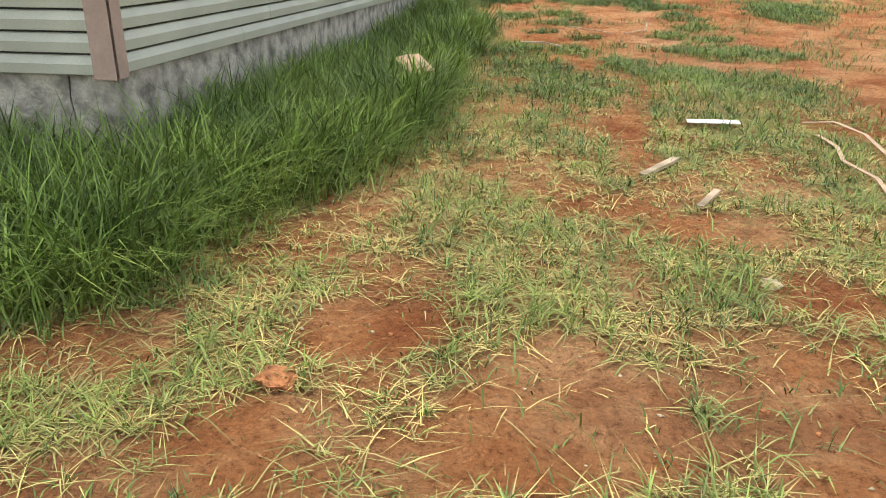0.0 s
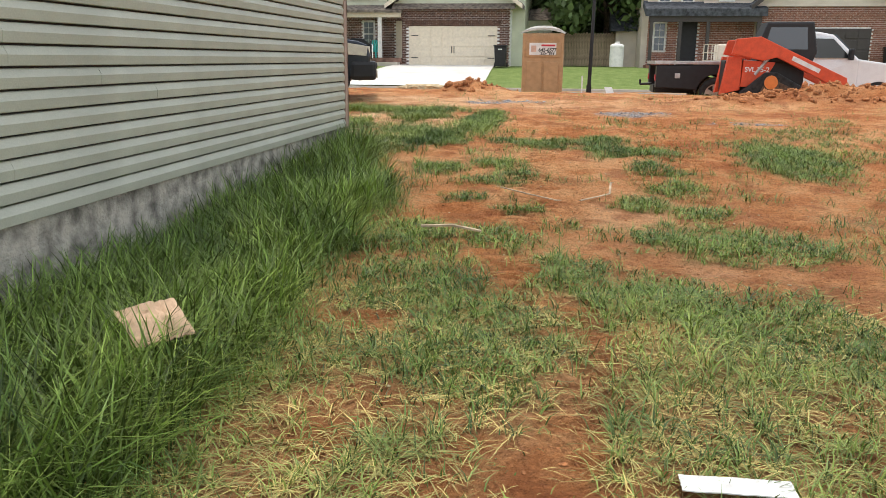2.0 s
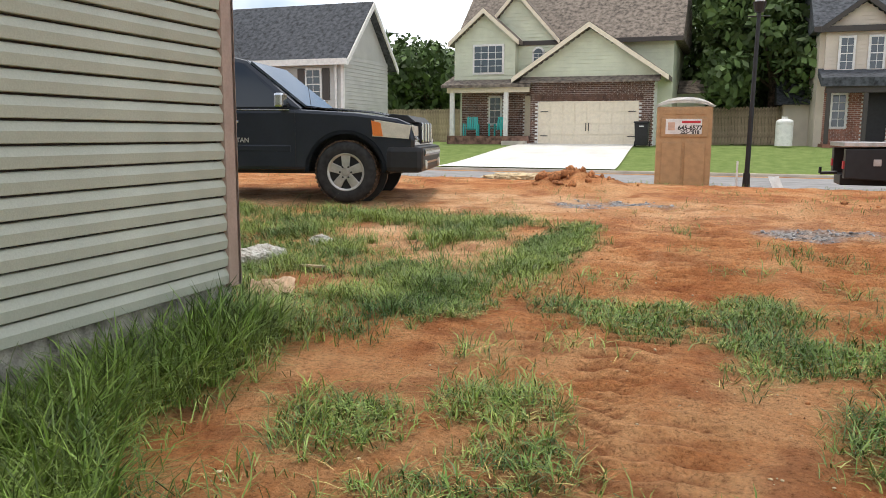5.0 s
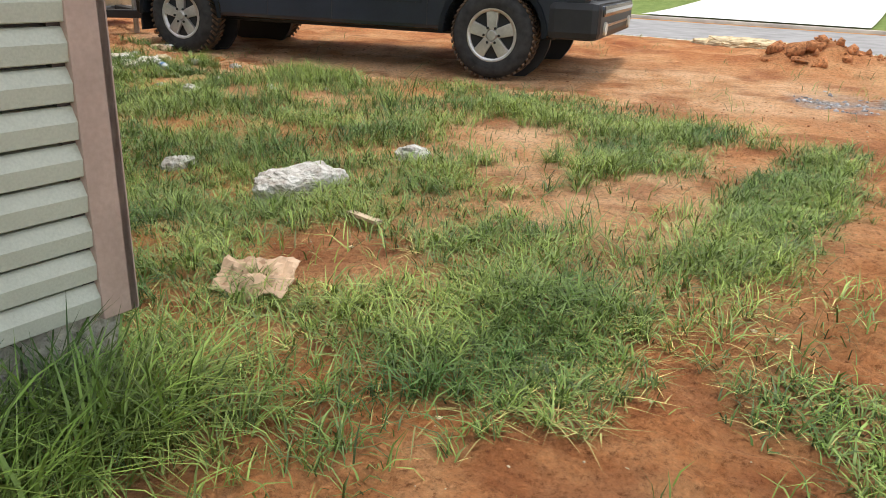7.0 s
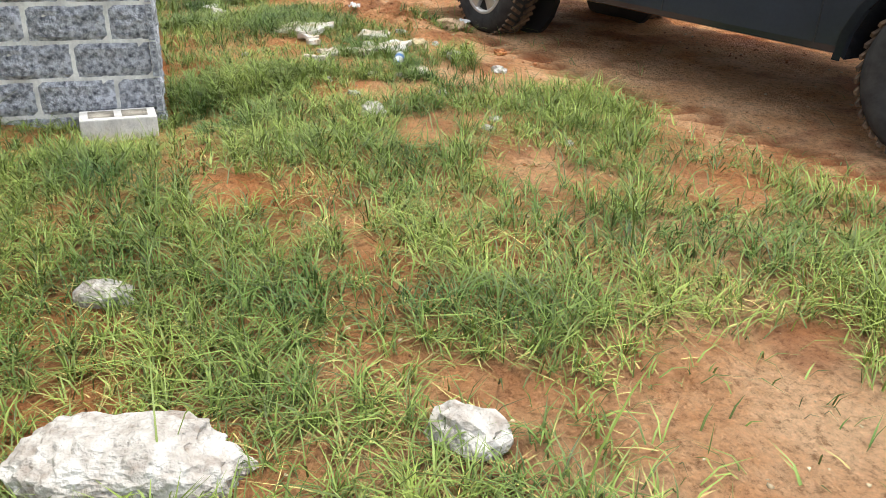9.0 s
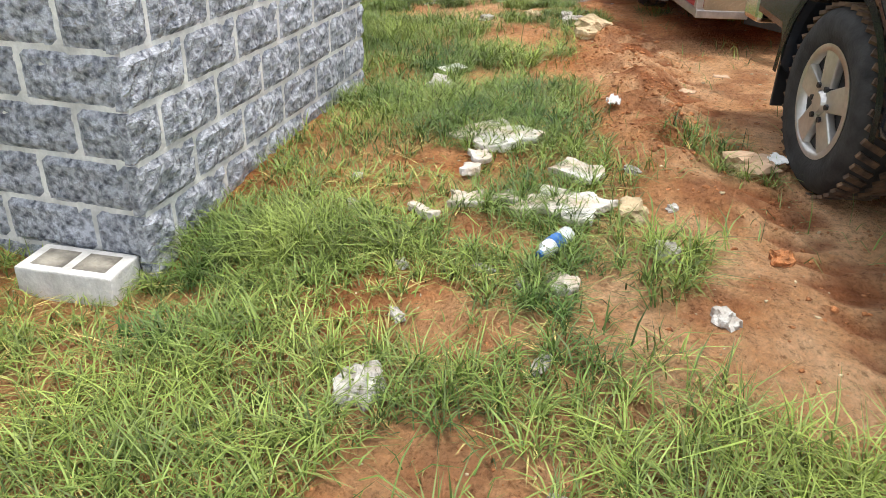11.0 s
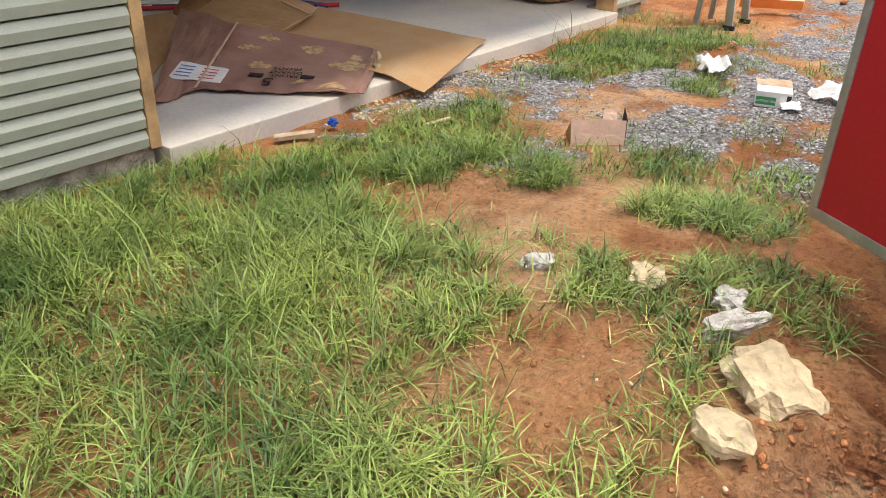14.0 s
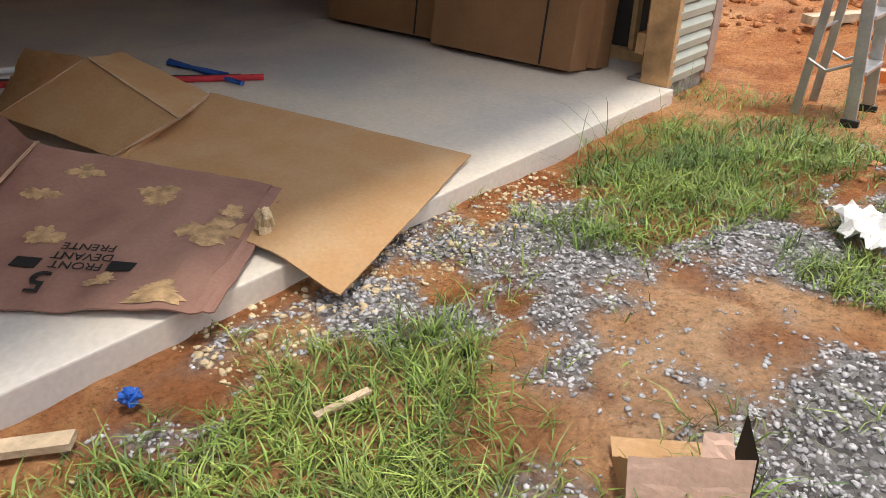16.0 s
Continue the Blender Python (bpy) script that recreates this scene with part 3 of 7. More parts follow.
def mesh_np(name, verts, loops, sizes):
    me = bpy.data.meshes.new(name)
    me.vertices.add(len(verts))
    me.vertices.foreach_set("co", np.ascontiguousarray(verts, np.float32).ravel())
    me.loops.add(len(loops))
    me.loops.foreach_set("vertex_index", np.ascontiguousarray(loops, np.int32))
    me.polygons.add(len(sizes))
    starts = np.concatenate([[0], np.cumsum(sizes)[:-1]])
    me.polygons.foreach_set("loop_start", np.ascontiguousarray(starts, np.int32))
    me.polygons.foreach_set("loop_total", np.ascontiguousarray(sizes, np.int32))
    me.update(calc_edges=True)
    me.validate()
    return me


gme = mesh_np("ground", np.stack([X, Y, Z], -1).reshape(-1, 3), quads.ravel(), np.full(len(quads), 4))
gme.polygons.foreach_set("use_smooth", [True] * len(gme.polygons))
C, HT = cover(X, Y)
far = 1 - smooth01(24.3, 25.0, Y)
lawn = np.maximum(smooth01(24.6, 24.9, Y), np.maximum(smooth01(30, 60, np.abs(X)), smooth01(-14, -20, Y)))
for nm, val in (("gravel", gravel(X, Y)), ("litter", np.clip(C * 0.75, 0, 0.6) * (Y < 24)), ("dust", dust(X, Y)), ("damp", damp(X, Y)), ("lawn", lawn)):
    a = gme.attributes.new(nm, "FLOAT", "POINT")
    a.data.foreach_set("value", np.ascontiguousarray(val, np.float32).ravel())
gme.materials.append(M["ground"])
tagged(new("ground", gme), "red clay ground with patches of grass and gravel", "ground", kind="structure")


# ---- the house under construction ----
COURSE = 0.1016
LAP = [(-0.028, 0.0), (0.017, 0.0), (0.021, 0.003), (0.027, 0.050), (0.008, 0.086), (0.003, 0.0905), (-0.028, 0.0905)]


def siding_wall(name, length, z0, courses, m, label, material="siding", seed=0):
    """Lap siding along +x of m, facing -y of m, over a darkened backing board."""
    w = thing(name, m, label, "wall", kind="structure")
    # board coloured dark so the slots between courses show as lap shade
    part("sheathing", box(0, 0.028, z0, length, 0.12, z0 + courses * COURSE), M["darkbrown"], w)
    rnd = random.Random(seed)
    for k in range(courses):
        cuts = [0.0, length]
        if length > 2.5:
            cuts = [0.0] + ([rnd.uniform(0.8, length - 0.8)] if length < 5 else sorted((rnd.uniform(0.6, length / 2), rnd.uniform(length / 2 + 0.4, length - 0.6)))) + [length]
        for i, (a, b) in enumerate(zip(cuts, cuts[1:])):
            o = 0.002 * (i % 2)
            bm = prism([(-d - o, h) for d, h in LAP], a, b + (0.02 if b < length else 0), "x")
            part("siding_panel", bm, M[material], w, m=Matrix.Translation((0, 0, z0 + k * COURSE)))
    return w


Z_SIDE = 0.732
siding_wall("wall_side", 8.36, Z_SIDE, 26, Matrix.Translation((0, -8.36, 0)) @ pose(0, 0, 0, 0, 0, 90), "sage vinyl lap siding side wall over a low foundation", seed=3)
siding_wall("wall_rear", 4.0, Z_SIDE, 26, Matrix.Translation((-4.0, -8.36, 0)), "sage vinyl lap siding rear wall", seed=4)
siding_wall("wall_front", 4.1, Z_SIDE, 26, Matrix.Translation((0, 0, 0)) @ pose(0, 0, 0, 0, 0, 180), "sage vinyl lap siding front wall", seed=5)
siding_wall("wall_garage", 1.86, 0.655, 27, Matrix.Translation((-6.46, 0.03, 0)) @ pose(0, 0, 0, 0, 0, 180), "sage vinyl siding beside the garage opening", seed=6)
siding_wall("wall_garage_end", 0.62, 0.655, 27, Matrix.Translation((-13.36, 0.03, 0)) @ pose(0, 0, 0, 0, 0, 180), "sage vinyl siding strip beyond the garage opening", seed=7)
siding_wall("wall_west", 8.3, 0.655, 27, Matrix.Translation((-14.0, 0.03, 0)) @ pose(0, 0, 0, 0, 0, -90), "sage vinyl siding west wall", seed=8)
for i, (x, y, z0) in enumerate(((0.0, 0.0, Z_SIDE), (0.0, -8.36, Z_SIDE), (-14.0, 0.03, 0.65))):
    sx, sy = (1 if x == 0 else -1), (1 if y > -1 else -1)
    bm = box(x - sx * 0.085, y, z0 - 0.02, x + sx * 0.032, y + sy * 0.032, 3.38, 0.004)
    box(x, y - sy * 0.085, z0 - 0.02, x + sx * 0.032, y + sy * 0.03, 3.38, 0.004, bm)
    tagged(part(f"trim_{i + 1}", bm, M["trim"]), "clay tan vinyl corner post", "trim", kind="structure")


def footing(name, x0, y0, x1, y1, top, label):
    n = max(2, int(max(x1 - x0, y1 - y0) / 0.12))
    bm = box(x0, y0, -0.4, x1, y1, top)
    bmesh.ops.subdivide_edges(bm, edges=bm.edges[:], cuts=min(n, 40), use_grid_fill=True)
    for v in bm.verts:
        if v.co.z < top - 0.01:
            q = noise.noise(v.co * 9) * 0.008
            v.co.x += q
            v.co.y += q
    return tagged(part(name, bm, M["foundation"]), label, "foundation", kind="structure")


footing("foundation_side", -0.25, -8.34, -0.012, -0.012, Z_SIDE - 0.002, "rough parged block foundation under the siding")
footing("foundation_rear", -4.0, -8.34, -0.26, -8.2, Z_SIDE - 0.002, "rough parged rear foundation")
footing("foundation_front", -4.1, -0.25, -0.26, -0.012, Z_SIDE - 0.002, "rough parged front foundation")
footing("foundation_garage", -8.36, -0.25, -6.48, 0.015, 0.652, "rough parged foundation at the garage wall")
footing("foundation_garage_end", -13.98, -0.25, -13.36, 0.015, 0.652, "rough parged foundation at the garage end")

# garage: slab, walls, framed opening
slab = thing("floor_garage", None, "pale concrete garage slab with clay dust at its edge", "floor", kind="structure")
bm = prism([(-13.34, 0.10), (-8.40, 0.10), (-8.40, -7.9), (-13.9, -7.9), (-13.9, -0.26), (-13.34, -0.26)], 0.2, 0.64, "z", 0.008)
part("slab", bm, M["slab"], slab)
bm = bmesh.new()
for k in range(5):
    box(-13.8, -1.9 - 1.2 * k, 0.6405, -8.5, -1.896 - 1.2 * k, 0.6415, bm=bm) if k in (1, 4) else None
part("saw_cut", bm, M["concrete"], slab)
for nm, dims in (("wall_inner_east", (-8.36, -8.0, 0.4, -8.26, -0.25, 3.3)), ("wall_inner_back", (-13.98, -8.0, 0.4, -8.36, -7.9, 3.3)), ("wall_inner_west", (-13.98, -7.9, 0.64, -13.90, -0.26, 3.3))):
    tagged(part(nm, box(*dims), M["osb"]), "bare strand board garage wall", "wall", kind="structure")
studs = thing("wall_framing", None, "pine stud framing on the garage wall", "framing", kind="structure")
part("sole_plate", box(-13.90, -7.8, 0.641, -13.80, -0.14, 0.72, 0.003), M["wood"], studs)
for k in range(13):
    part("stud", box(-13.90, -7.7 + k * 0.6, 0.722, -13.81, -7.66 + k * 0.6, 3.25, 0.003), M["wood"], studs)
part("bottom_plate", box(-13.90, -0.13, 0.641, -13.36, 0.0, 0.68, 0.003), M["wood"], studs)
part("panel", box(-13.9, -0.16, 0.72, -13.36, -0.145, 3.3), M["osb"], studs)
part("block", box(-13.9, -0.25, 0.80, -13.42, -0.165, 0.94, 0.003), M["wood"], studs)
for nm, a, b in (("door_jamb_east", -8.39, -8.325), ("door_jamb_west", -13.40, -13.33)):
    tagged(part(nm, box(a, -0.14, 0.642, b, 0.055, 2.9, 0.004), M["wood"]), "raw pine garage door jamb", "jamb", kind="structure")
tagged(part("lintel", box(-13.4, -0.14, 2.9, -8.33, 0.05, 3.36, 0.004), M["wood"]), "raw pine header over the garage opening", "lintel", kind="structure")
tagged(part("ceiling", box(-14.0, -8.36, 3.38, 0.0, 0.0, 3.46), M["white"]), "plain ceiling board and soffit", "ceiling", kind="structure")
bm = prism([(-8.8, 3.47), (0.45, 3.47), (-4.2, 6.0)], -14.4, 0.4, "x")
tagged(part("roof_main", bm, M["shingle"]), "brown shingle gable roof of the unfinished house", "roof", kind="structure")

# ---- split-face block bay ----
BX0, BX1, BY1 = -6.46, -4.10, 1.93
bay = thing("wall_bay", None, "grey split-face concrete block bay with pale mortar joints", "wall", kind="structure")
part("core", box(BX0 + 0.0275, 0.02, 0.1, BX1 - 0.0275, BY1 - 0.0275, 3.36), M["mortar"], bay)


def block_mesh(L, seed):
    """One rough block, face towards -y, from x 0 to L, height 0.193."""
    bm = bmesh.new()
    nx, nz, h = max(4, int(L / 0.03)), 7, 0.188
    g = []
    for j in range(nz + 1):
        row = []
        for i in range(nx + 1):
            x, z = L * i / nx, h * j / nz
            e = min(x, L - x, z, h - z)
            d = min(1, e / 0.02)
            row.append(bm.verts.new((x, -(0.001 + 0.022 * d * (0.7 + 0.9 * noise.noise((x * 14 + seed, z * 14, seed * 2.3)) + 0.5 * noise.noise((x * 40, z * 40 + seed, 1)))), z)))
        g.append(row)
    for j in range(nz):
        for i in range(nx):
            bm.faces.new((g[j][i], g[j][i + 1], g[j + 1][i + 1], g[j + 1][i]))
    ring = g[0] + [r[-1] for r in g[1:]] + g[-1][-2::-1] + [r[0] for r in g[-2:0:-1]]
    back = [bm.verts.new((v.co.x, 0.03, v.co.z)) for v in ring]
    k = len(ring)
    for i in range(k):
        bm.faces.new((ring[(i + 1) % k], ring[i], back[i], back[(i + 1) % k]))
    return fill("block", bm, M["block"])


BLOCKS = {}


def block_row(origin, turn, length, z, shift):
    x = 0.0
    first = True
    while x < length - 0.03:
        L = (0.196 if shift else 0.396) if first else 0.396
        L = min(L, length - x)
        key = (round(L, 2), random.randint(0, 3))
        if key not in BLOCKS:
            BLOCKS[key] = block_mesh(L, key[1] * 5.3 + L * 7)
        ob = new("block", BLOCKS[key])
        ob.parent = bay
        ob.matrix_basis = Matrix.Translation(origin) @ pose(0, 0, 0, 0, 0, turn) @ Matrix.Translation((x, 0, z))
        x += L + 0.015
        first = False


for k in range(15):
    z = 0.337 + 0.006 + 0.203 * k
    block_row((BX1, BY1 - 0.03, 0), 180, BX1 - BX0, z, k % 2)
    block_row((BX1 - 0.03, 0.03, 0), 90, BY1 - 0.06, z, (k + 1) % 2)
    block_row((BX0 + 0.03, BY1 - 0.03, 0), -90, BY1 - 0.06, z, (k + 1) % 2)


# ---- vehicles ----
def wheel(parent, x, y, z, side, r=0.40, w=0.27, rim=0.245, name="wheel"):
    """side: -1 faces -y."""
    wh = new(name)
    wh.parent = parent
    wh.matrix_basis = Matrix.Translation((x, y, z)) @ (Matrix.Identity(4) if side < 0 else pose(0, 0, 0, 0, 0, 180))
    bm = bmesh.new()
    prof = [(rim - 0.01, -w / 2 + 0.02), (rim + 0.04, -w / 2), (r - 0.05, -w / 2), (r - 0.012, -w / 2 + 0.03), (r, -w / 2 + 0.07), (r, w / 2 - 0.07), (r - 0.05, w / 2), (rim, w / 2)]
    seg = 40
    rings = [[bm.verts.new((a * math.cos(q), b, a * math.sin(q))) for q in np.linspace(0, 2 * math.pi, seg, endpoint=False)] for a, b in prof]
    for p, q in zip(rings, rings[1:]):
        for i in range(seg):
            bm.faces.new((p[i], p[(i + 1) % seg], q[(i + 1) % seg], q[i]))
    part("tyre", bm, M["rubber"], wh, smooth=True)
    bm = bmesh.new()
    for i in range(44):
        q = 2 * math.pi * i / 44
        for s in (-1, 1):
            m = Matrix.Rotation(-q, 4, "Y") @ Matrix.Translation((r + 0.004, s * w * 0.24, 0)) @ Matrix.Rotation(s * 0.5, 4, "X") @ Matrix.Diagonal((0.016, w * 0.40, 0.026, 1))
            bmesh.ops.create_cube(bm, size=1, matrix=m)
    part("tread", bm, M["mudrub"], wh, "mud-caked tyre tread")
    bm = cyl((0, -w / 2 + 0.05, 0), (0, w / 2 - 0.03, 0), rim - 0.02, rim - 0.02, 32)
    part("rim_barrel", bm, M["plastic"], wh)
    bm = bmesh.new()
    seg = 48
    for a0, a1, b0, b1 in ((rim, rim - 0.028, -w / 2 + 0.012, -w / 2 + 0.02),):
        r0 = [bm.verts.new((a0 * math.cos(q), b0, a0 * math.sin(q))) for q in np.linspace(0, 2 * math.pi, seg, endpoint=False)]
        r1 = [bm.verts.new((a1 * math.cos(q), b1 - 0.01, a1 * math.sin(q))) for q in np.linspace(0, 2 * math.pi, seg, endpoint=False)]
        r2 = [bm.verts.new((a1 * math.cos(q), b1 + 0.08, a1 * math.sin(q))) for q in np.linspace(0, 2 * math.pi, seg, endpoint=False)]
        for p, q in ((r0, r1), (r1, r2)):
            for i in range(seg):
                bm.faces.new((p[i], p[(i + 1) % seg], q[(i + 1) % seg], q[i]))
    part("rim_lip", bm, M["alloy"], wh, smooth=True)
    for i in range(5):
        q = 2 * math.pi * i / 5 + math.pi / 2
        bm = prism([(0.05, -0.045), (rim - 0.02, -0.062), (rim - 0.02, 0.062), (0.05, 0.045)], -w / 2 + 0.012, -w / 2 + 0.05, "y", 0.008)
        part("spoke", bm, M["alloy"], wh, m=Matrix.Rotation(-q, 4, "Y"))
    part("hub_cap", cyl((0, -w / 2 - 0.005, 0), (0, -w / 2 + 0.05, 0), 0.042, 0.075, 20), M["alloy"], wh)
    for i in range(6):
        q = 2 * math.pi * i / 6
        part("lug_nut", cyl((0.075 * math.cos(q), -w / 2 + 0.0, 0.075 * math.sin(q)), (0.075 * math.cos(q), -w / 2 + 0.04, 0.075 * math.sin(q)), 0.013, 0.013, 6), M["plastic"], wh)
    return wh


def arch(cx, r, n=12, z=0.40):
    return [(cx - r * math.cos(math.pi * i / n), z + r * math.sin(math.pi * i / n)) for i in range(n + 1)]


def pickup(name, m, paint, label):
    """Nose towards +x; the origin is midway between the axles, on the ground."""
    t = thing(name, m, label, "pickup truck")
    F, R = 1.775, -1.775
    lower = [(R - 0.95, 0.60), (R - 1.0, 1.12), (R - 0.95, 1.18), (-0.62, 1.18), (-0.55, 1.20), (1.00, 1.20), (1.15, 1.20), (1.9, 1.16), (2.45, 1.09), (2.62, 1.02), (2.68, 0.82), (2.66, 0.60), (2.45, 0.48)]
    lower += arch(F, 0.50)[::-1] + [(F - 0.52, 0.42), (R + 0.53, 0.42)] + arch(R, 0.50)[::-1] + [(R - 0.6, 0.58)]
    bm = prism(lower, -0.96, 0.96, "y", 0.045)
    part("body", bm, paint, t)
    # cab, drawn in towards the roof
    low = [(-0.62, 1.19), (-0.45, 1.82), (-0.2, 1.90), (0.15, 1.90), (0.42, 1.84), (1.22, 1.19)]
    bm = prism(low, -0.90, 0.90, "y", 0.05)
    for v in bm.verts:
        v.co.y *= 1 - 0.20 * max(0, (v.co.z - 1.2) / 0.7)
    part("cab", bm, paint, t)
    hood = bmesh.new()
    vs = {}
    for i, (x, z) in enumerate(((1.05, 1.225), (1.5, 1.215), (2.05, 1.165), (2.5, 1.075))):
        for j, y in enumerate((-0.86, -0.6, 0, 0.6, 0.86)):
            vs[i, j] = hood.verts.new((x, y, z + 0.028 * (1 - (y / 0.86) ** 2)))
    for i in range(3):
        for j in range(4):
            hood.faces.new((vs[i, j], vs[i + 1, j], vs[i + 1, j + 1], vs[i, j + 1]))
    bmesh.ops.solidify(hood, geom=hood.faces[:], thickness=0.02)
    part("hood", hood, paint, t, smooth=True)
    for s in (-1, 1):
        def slope(z):
            return s * (0.905 * (1 - 0.20 * max(0, (z - 1.2) / 0.7)) + 0.004)
        for nm, poly in (("front_window", [(0.12, 1.23), (1.02, 1.23), (0.38, 1.78), (0.12, 1.80)]), ("rear_window", [(-0.52, 1.23), (0.06, 1.23), (0.06, 1.80), (-0.40, 1.78)])):
            bm = bmesh.new()
            a = [bm.verts.new((x, slope(z), z)) for x, z in poly]
            b = [bm.verts.new((x, slope(z) - s * 0.02, z)) for x, z in poly]
            bm.faces.new(a)
            bm.faces.new(b[::-1])
            for i in range(4):
                bm.faces.new((a[i], a[(i + 1) % 4], b[(i + 1) % 4], b[i]))
            bmesh.ops.recalc_face_normals(bm, faces=bm.faces[:])
            part(nm, bm, M["glass"], t)
        part("belt_strip", box(-0.6, s * 0.965 - 0.006, 1.185, 1.05, s * 0.965 + 0.006, 1.20, 0.003), M["chrome"], t)
        for nm, x in (("door_seam", 0.09), ("door_seam", 1.12), ("door_seam", -0.66)):
            part(nm, box(x - 0.004, s * 0.958 - 0.004, 0.46, x + 0.004, s * 0.958 + 0.005, 1.18), M["plastic"], t)
        part("side_moulding", box(-0.6, s * 0.955 - 0.012, 0.66, 1.06, s * 0.955 + 0.022, 0.74, 0.01), paint, t)
        for x in (0.2, -0.52):
            part("door_handle", box(x, s * 0.955 - 0.015, 1.02, x + 0.17, s * 0.955 + 0.035, 1.055, 0.012), M["chrome"], t)
        mi = part("mirror", box(0.90, s * 1.04 - 0.10, 1.22, 1.02, s * 1.04 + 0.12, 1.40, 0.03), M["chrome"], t, "chrome door mirror")
        part("mirror_arm", box(0.93, s * 0.93 - 0.05, 1.22, 1.03, s * 0.93 + 0.06, 1.28, 0.01), M["plastic"], mi)
        part("headlight", prism([(2.13, 0.86), (2.60, 0.83), (2.63, 1.00), (2.16, 1.07)], s * 0.965 - 0.012, s * 0.965 + 0.012, "y", 0.006), M["lens"], t)
        part("turn_signal", prism([(2.14, 0.87), (2.27, 0.86), (2.24, 1.03), (2.12, 1.06)], s * 0.972 - 0.012, s * 0.972 + 0.012, "y", 0.004), M["amber"], t)
        part("head_lamp_front", box(2.60, s * 0.72 - 0.2, 0.83, 2.665, s * 0.72 + 0.2, 1.0, 0.02), M["lens"], t)
        for cx in (F, R):
            inner = bmesh.new()
            pts = arch(cx, 0.49) 
            out = arch(cx, 0.535)
            va = [[inner.verts.new((x, s * 0.972, z)) for x, z in q] for q in (pts, out)]
            for i in range(len(pts) - 1):
                inner.faces.new((va[0][i], va[0][i + 1], va[1][i + 1], va[1][i]))
            bmesh.ops.solidify(inner, geom=inner.faces[:], thickness=0.02)
            part("arch_lip", inner, paint, t)
            part("wheel_well", cyl((cx, s * 0.55, 0.42), (cx, s * 0.60, 0.42), 0.49, 0.49, 24), M["plastic"], t)
            wheel(t, cx, s * 0.83, 0.40, s)
        part("mud_flap", box(R - 0.56, s * 0.8 - 0.14, 0.22, R - 0.54, s * 0.8 + 0.14, 0.62, 0.005), M["plastic"], t)
    part("windscreen", prism([(0.47, 1.80), (1.19, 1.235), (1.21, 1.255), (0.49, 1.825)], -0.74, 0.74, "y"), M["pane"], t)
    for s in (-0.3, 0.25):
        part("wiper", tube([(1.22, s, 1.24), (1.12, s + 0.25, 1.30)], 0.008), M["plastic"], t)
    part("antenna", cyl((1.3, -0.80, 1.19), (1.22, -0.80, 1.75), 0.004, 0.002, 6), M["plastic"], t)
    g = part("grille", box(2.60, -0.45, 0.76, 2.70, 0.45, 1.05, 0.03), M["plastic"], t)
    for y in (-0.42, -0.14, 0.14, 0.42):
        part("grille_bar", box(2.69, y - 0.035, 0.78, 2.72, y + 0.035, 1.04, 0.01), M["chrome"], g)
    part("bug_shield", prism([(2.30, 1.11), (2.60, 1.03), (2.66, 1.05), (2.56, 1.13), (2.34, 1.15)], -0.80, 0.80, "y", 0.01), M["plastic"], t)
    bp = part("front_bumper", box(2.30, -0.98, 0.40, 2.78, 0.98, 0.74, 0.07), M["plastic"], t)
    part("bumper_trim", box(2.62, -0.85, 0.60, 2.80, 0.85, 0.71, 0.04), M["paint"], bp)
    part("skid_plate", prism([(2.45, 0.38), (2.72, 0.42), (2.80, 0.54), (2.5, 0.5)], -0.6, 0.6, "y", 0.01), M["alu"], bp)
    for s in (-0.7, 0.7):
        part("fog_light", cyl((2.77, s, 0.5), (2.80, s, 0.5), 0.06, 0.06, 16), M["lens"], bp)
    part("rear_bumper", box(R - 1.17, -0.95, 0.54, R - 0.95, 0.95, 0.72, 0.03), M["chrome"], t, "chrome rear bumper")
    part("underbody", box(R - 0.9, -0.62, 0.36, 2.3, 0.62, 0.56, 0.03), M["plastic"], t)
    part("axle", cyl((R, -0.8, 0.40), (R, 0.8, 0.40), 0.06, 0.06, 10), M["plastic"], t)
    part("bed_rail", box(R - 0.9, -0.95, 1.17, -0.68, -0.86, 1.215, 0.01), M["plastic"], t)
    part("bed_rail", box(R - 0.9, 0.86, 1.17, -0.68, 0.95, 1.215, 0.01), M["plastic"], t)
    return t


TH = math.degrees(math.atan2(0.846, 3.448))
tc, ts = math.cos(math.radians(TH)), math.sin(math.radians(TH))
TX, TY = (-1.962 - 5.41) / 2 - 0.90 * ts, (5.287 + 4.441) / 2 + 0.90 * tc
truck = pickup("pickup_truck", pose(TX, TY, 0.695, 0, 0, TH), M["paint"], "dark charcoal crew pickup truck with muddy tyres on clay")
words("badge", "V8 TITAN", 0.085, M["alloy"], truck, pose(0.32, -0.962, 0.80, 90, 0, 0), 0.002)


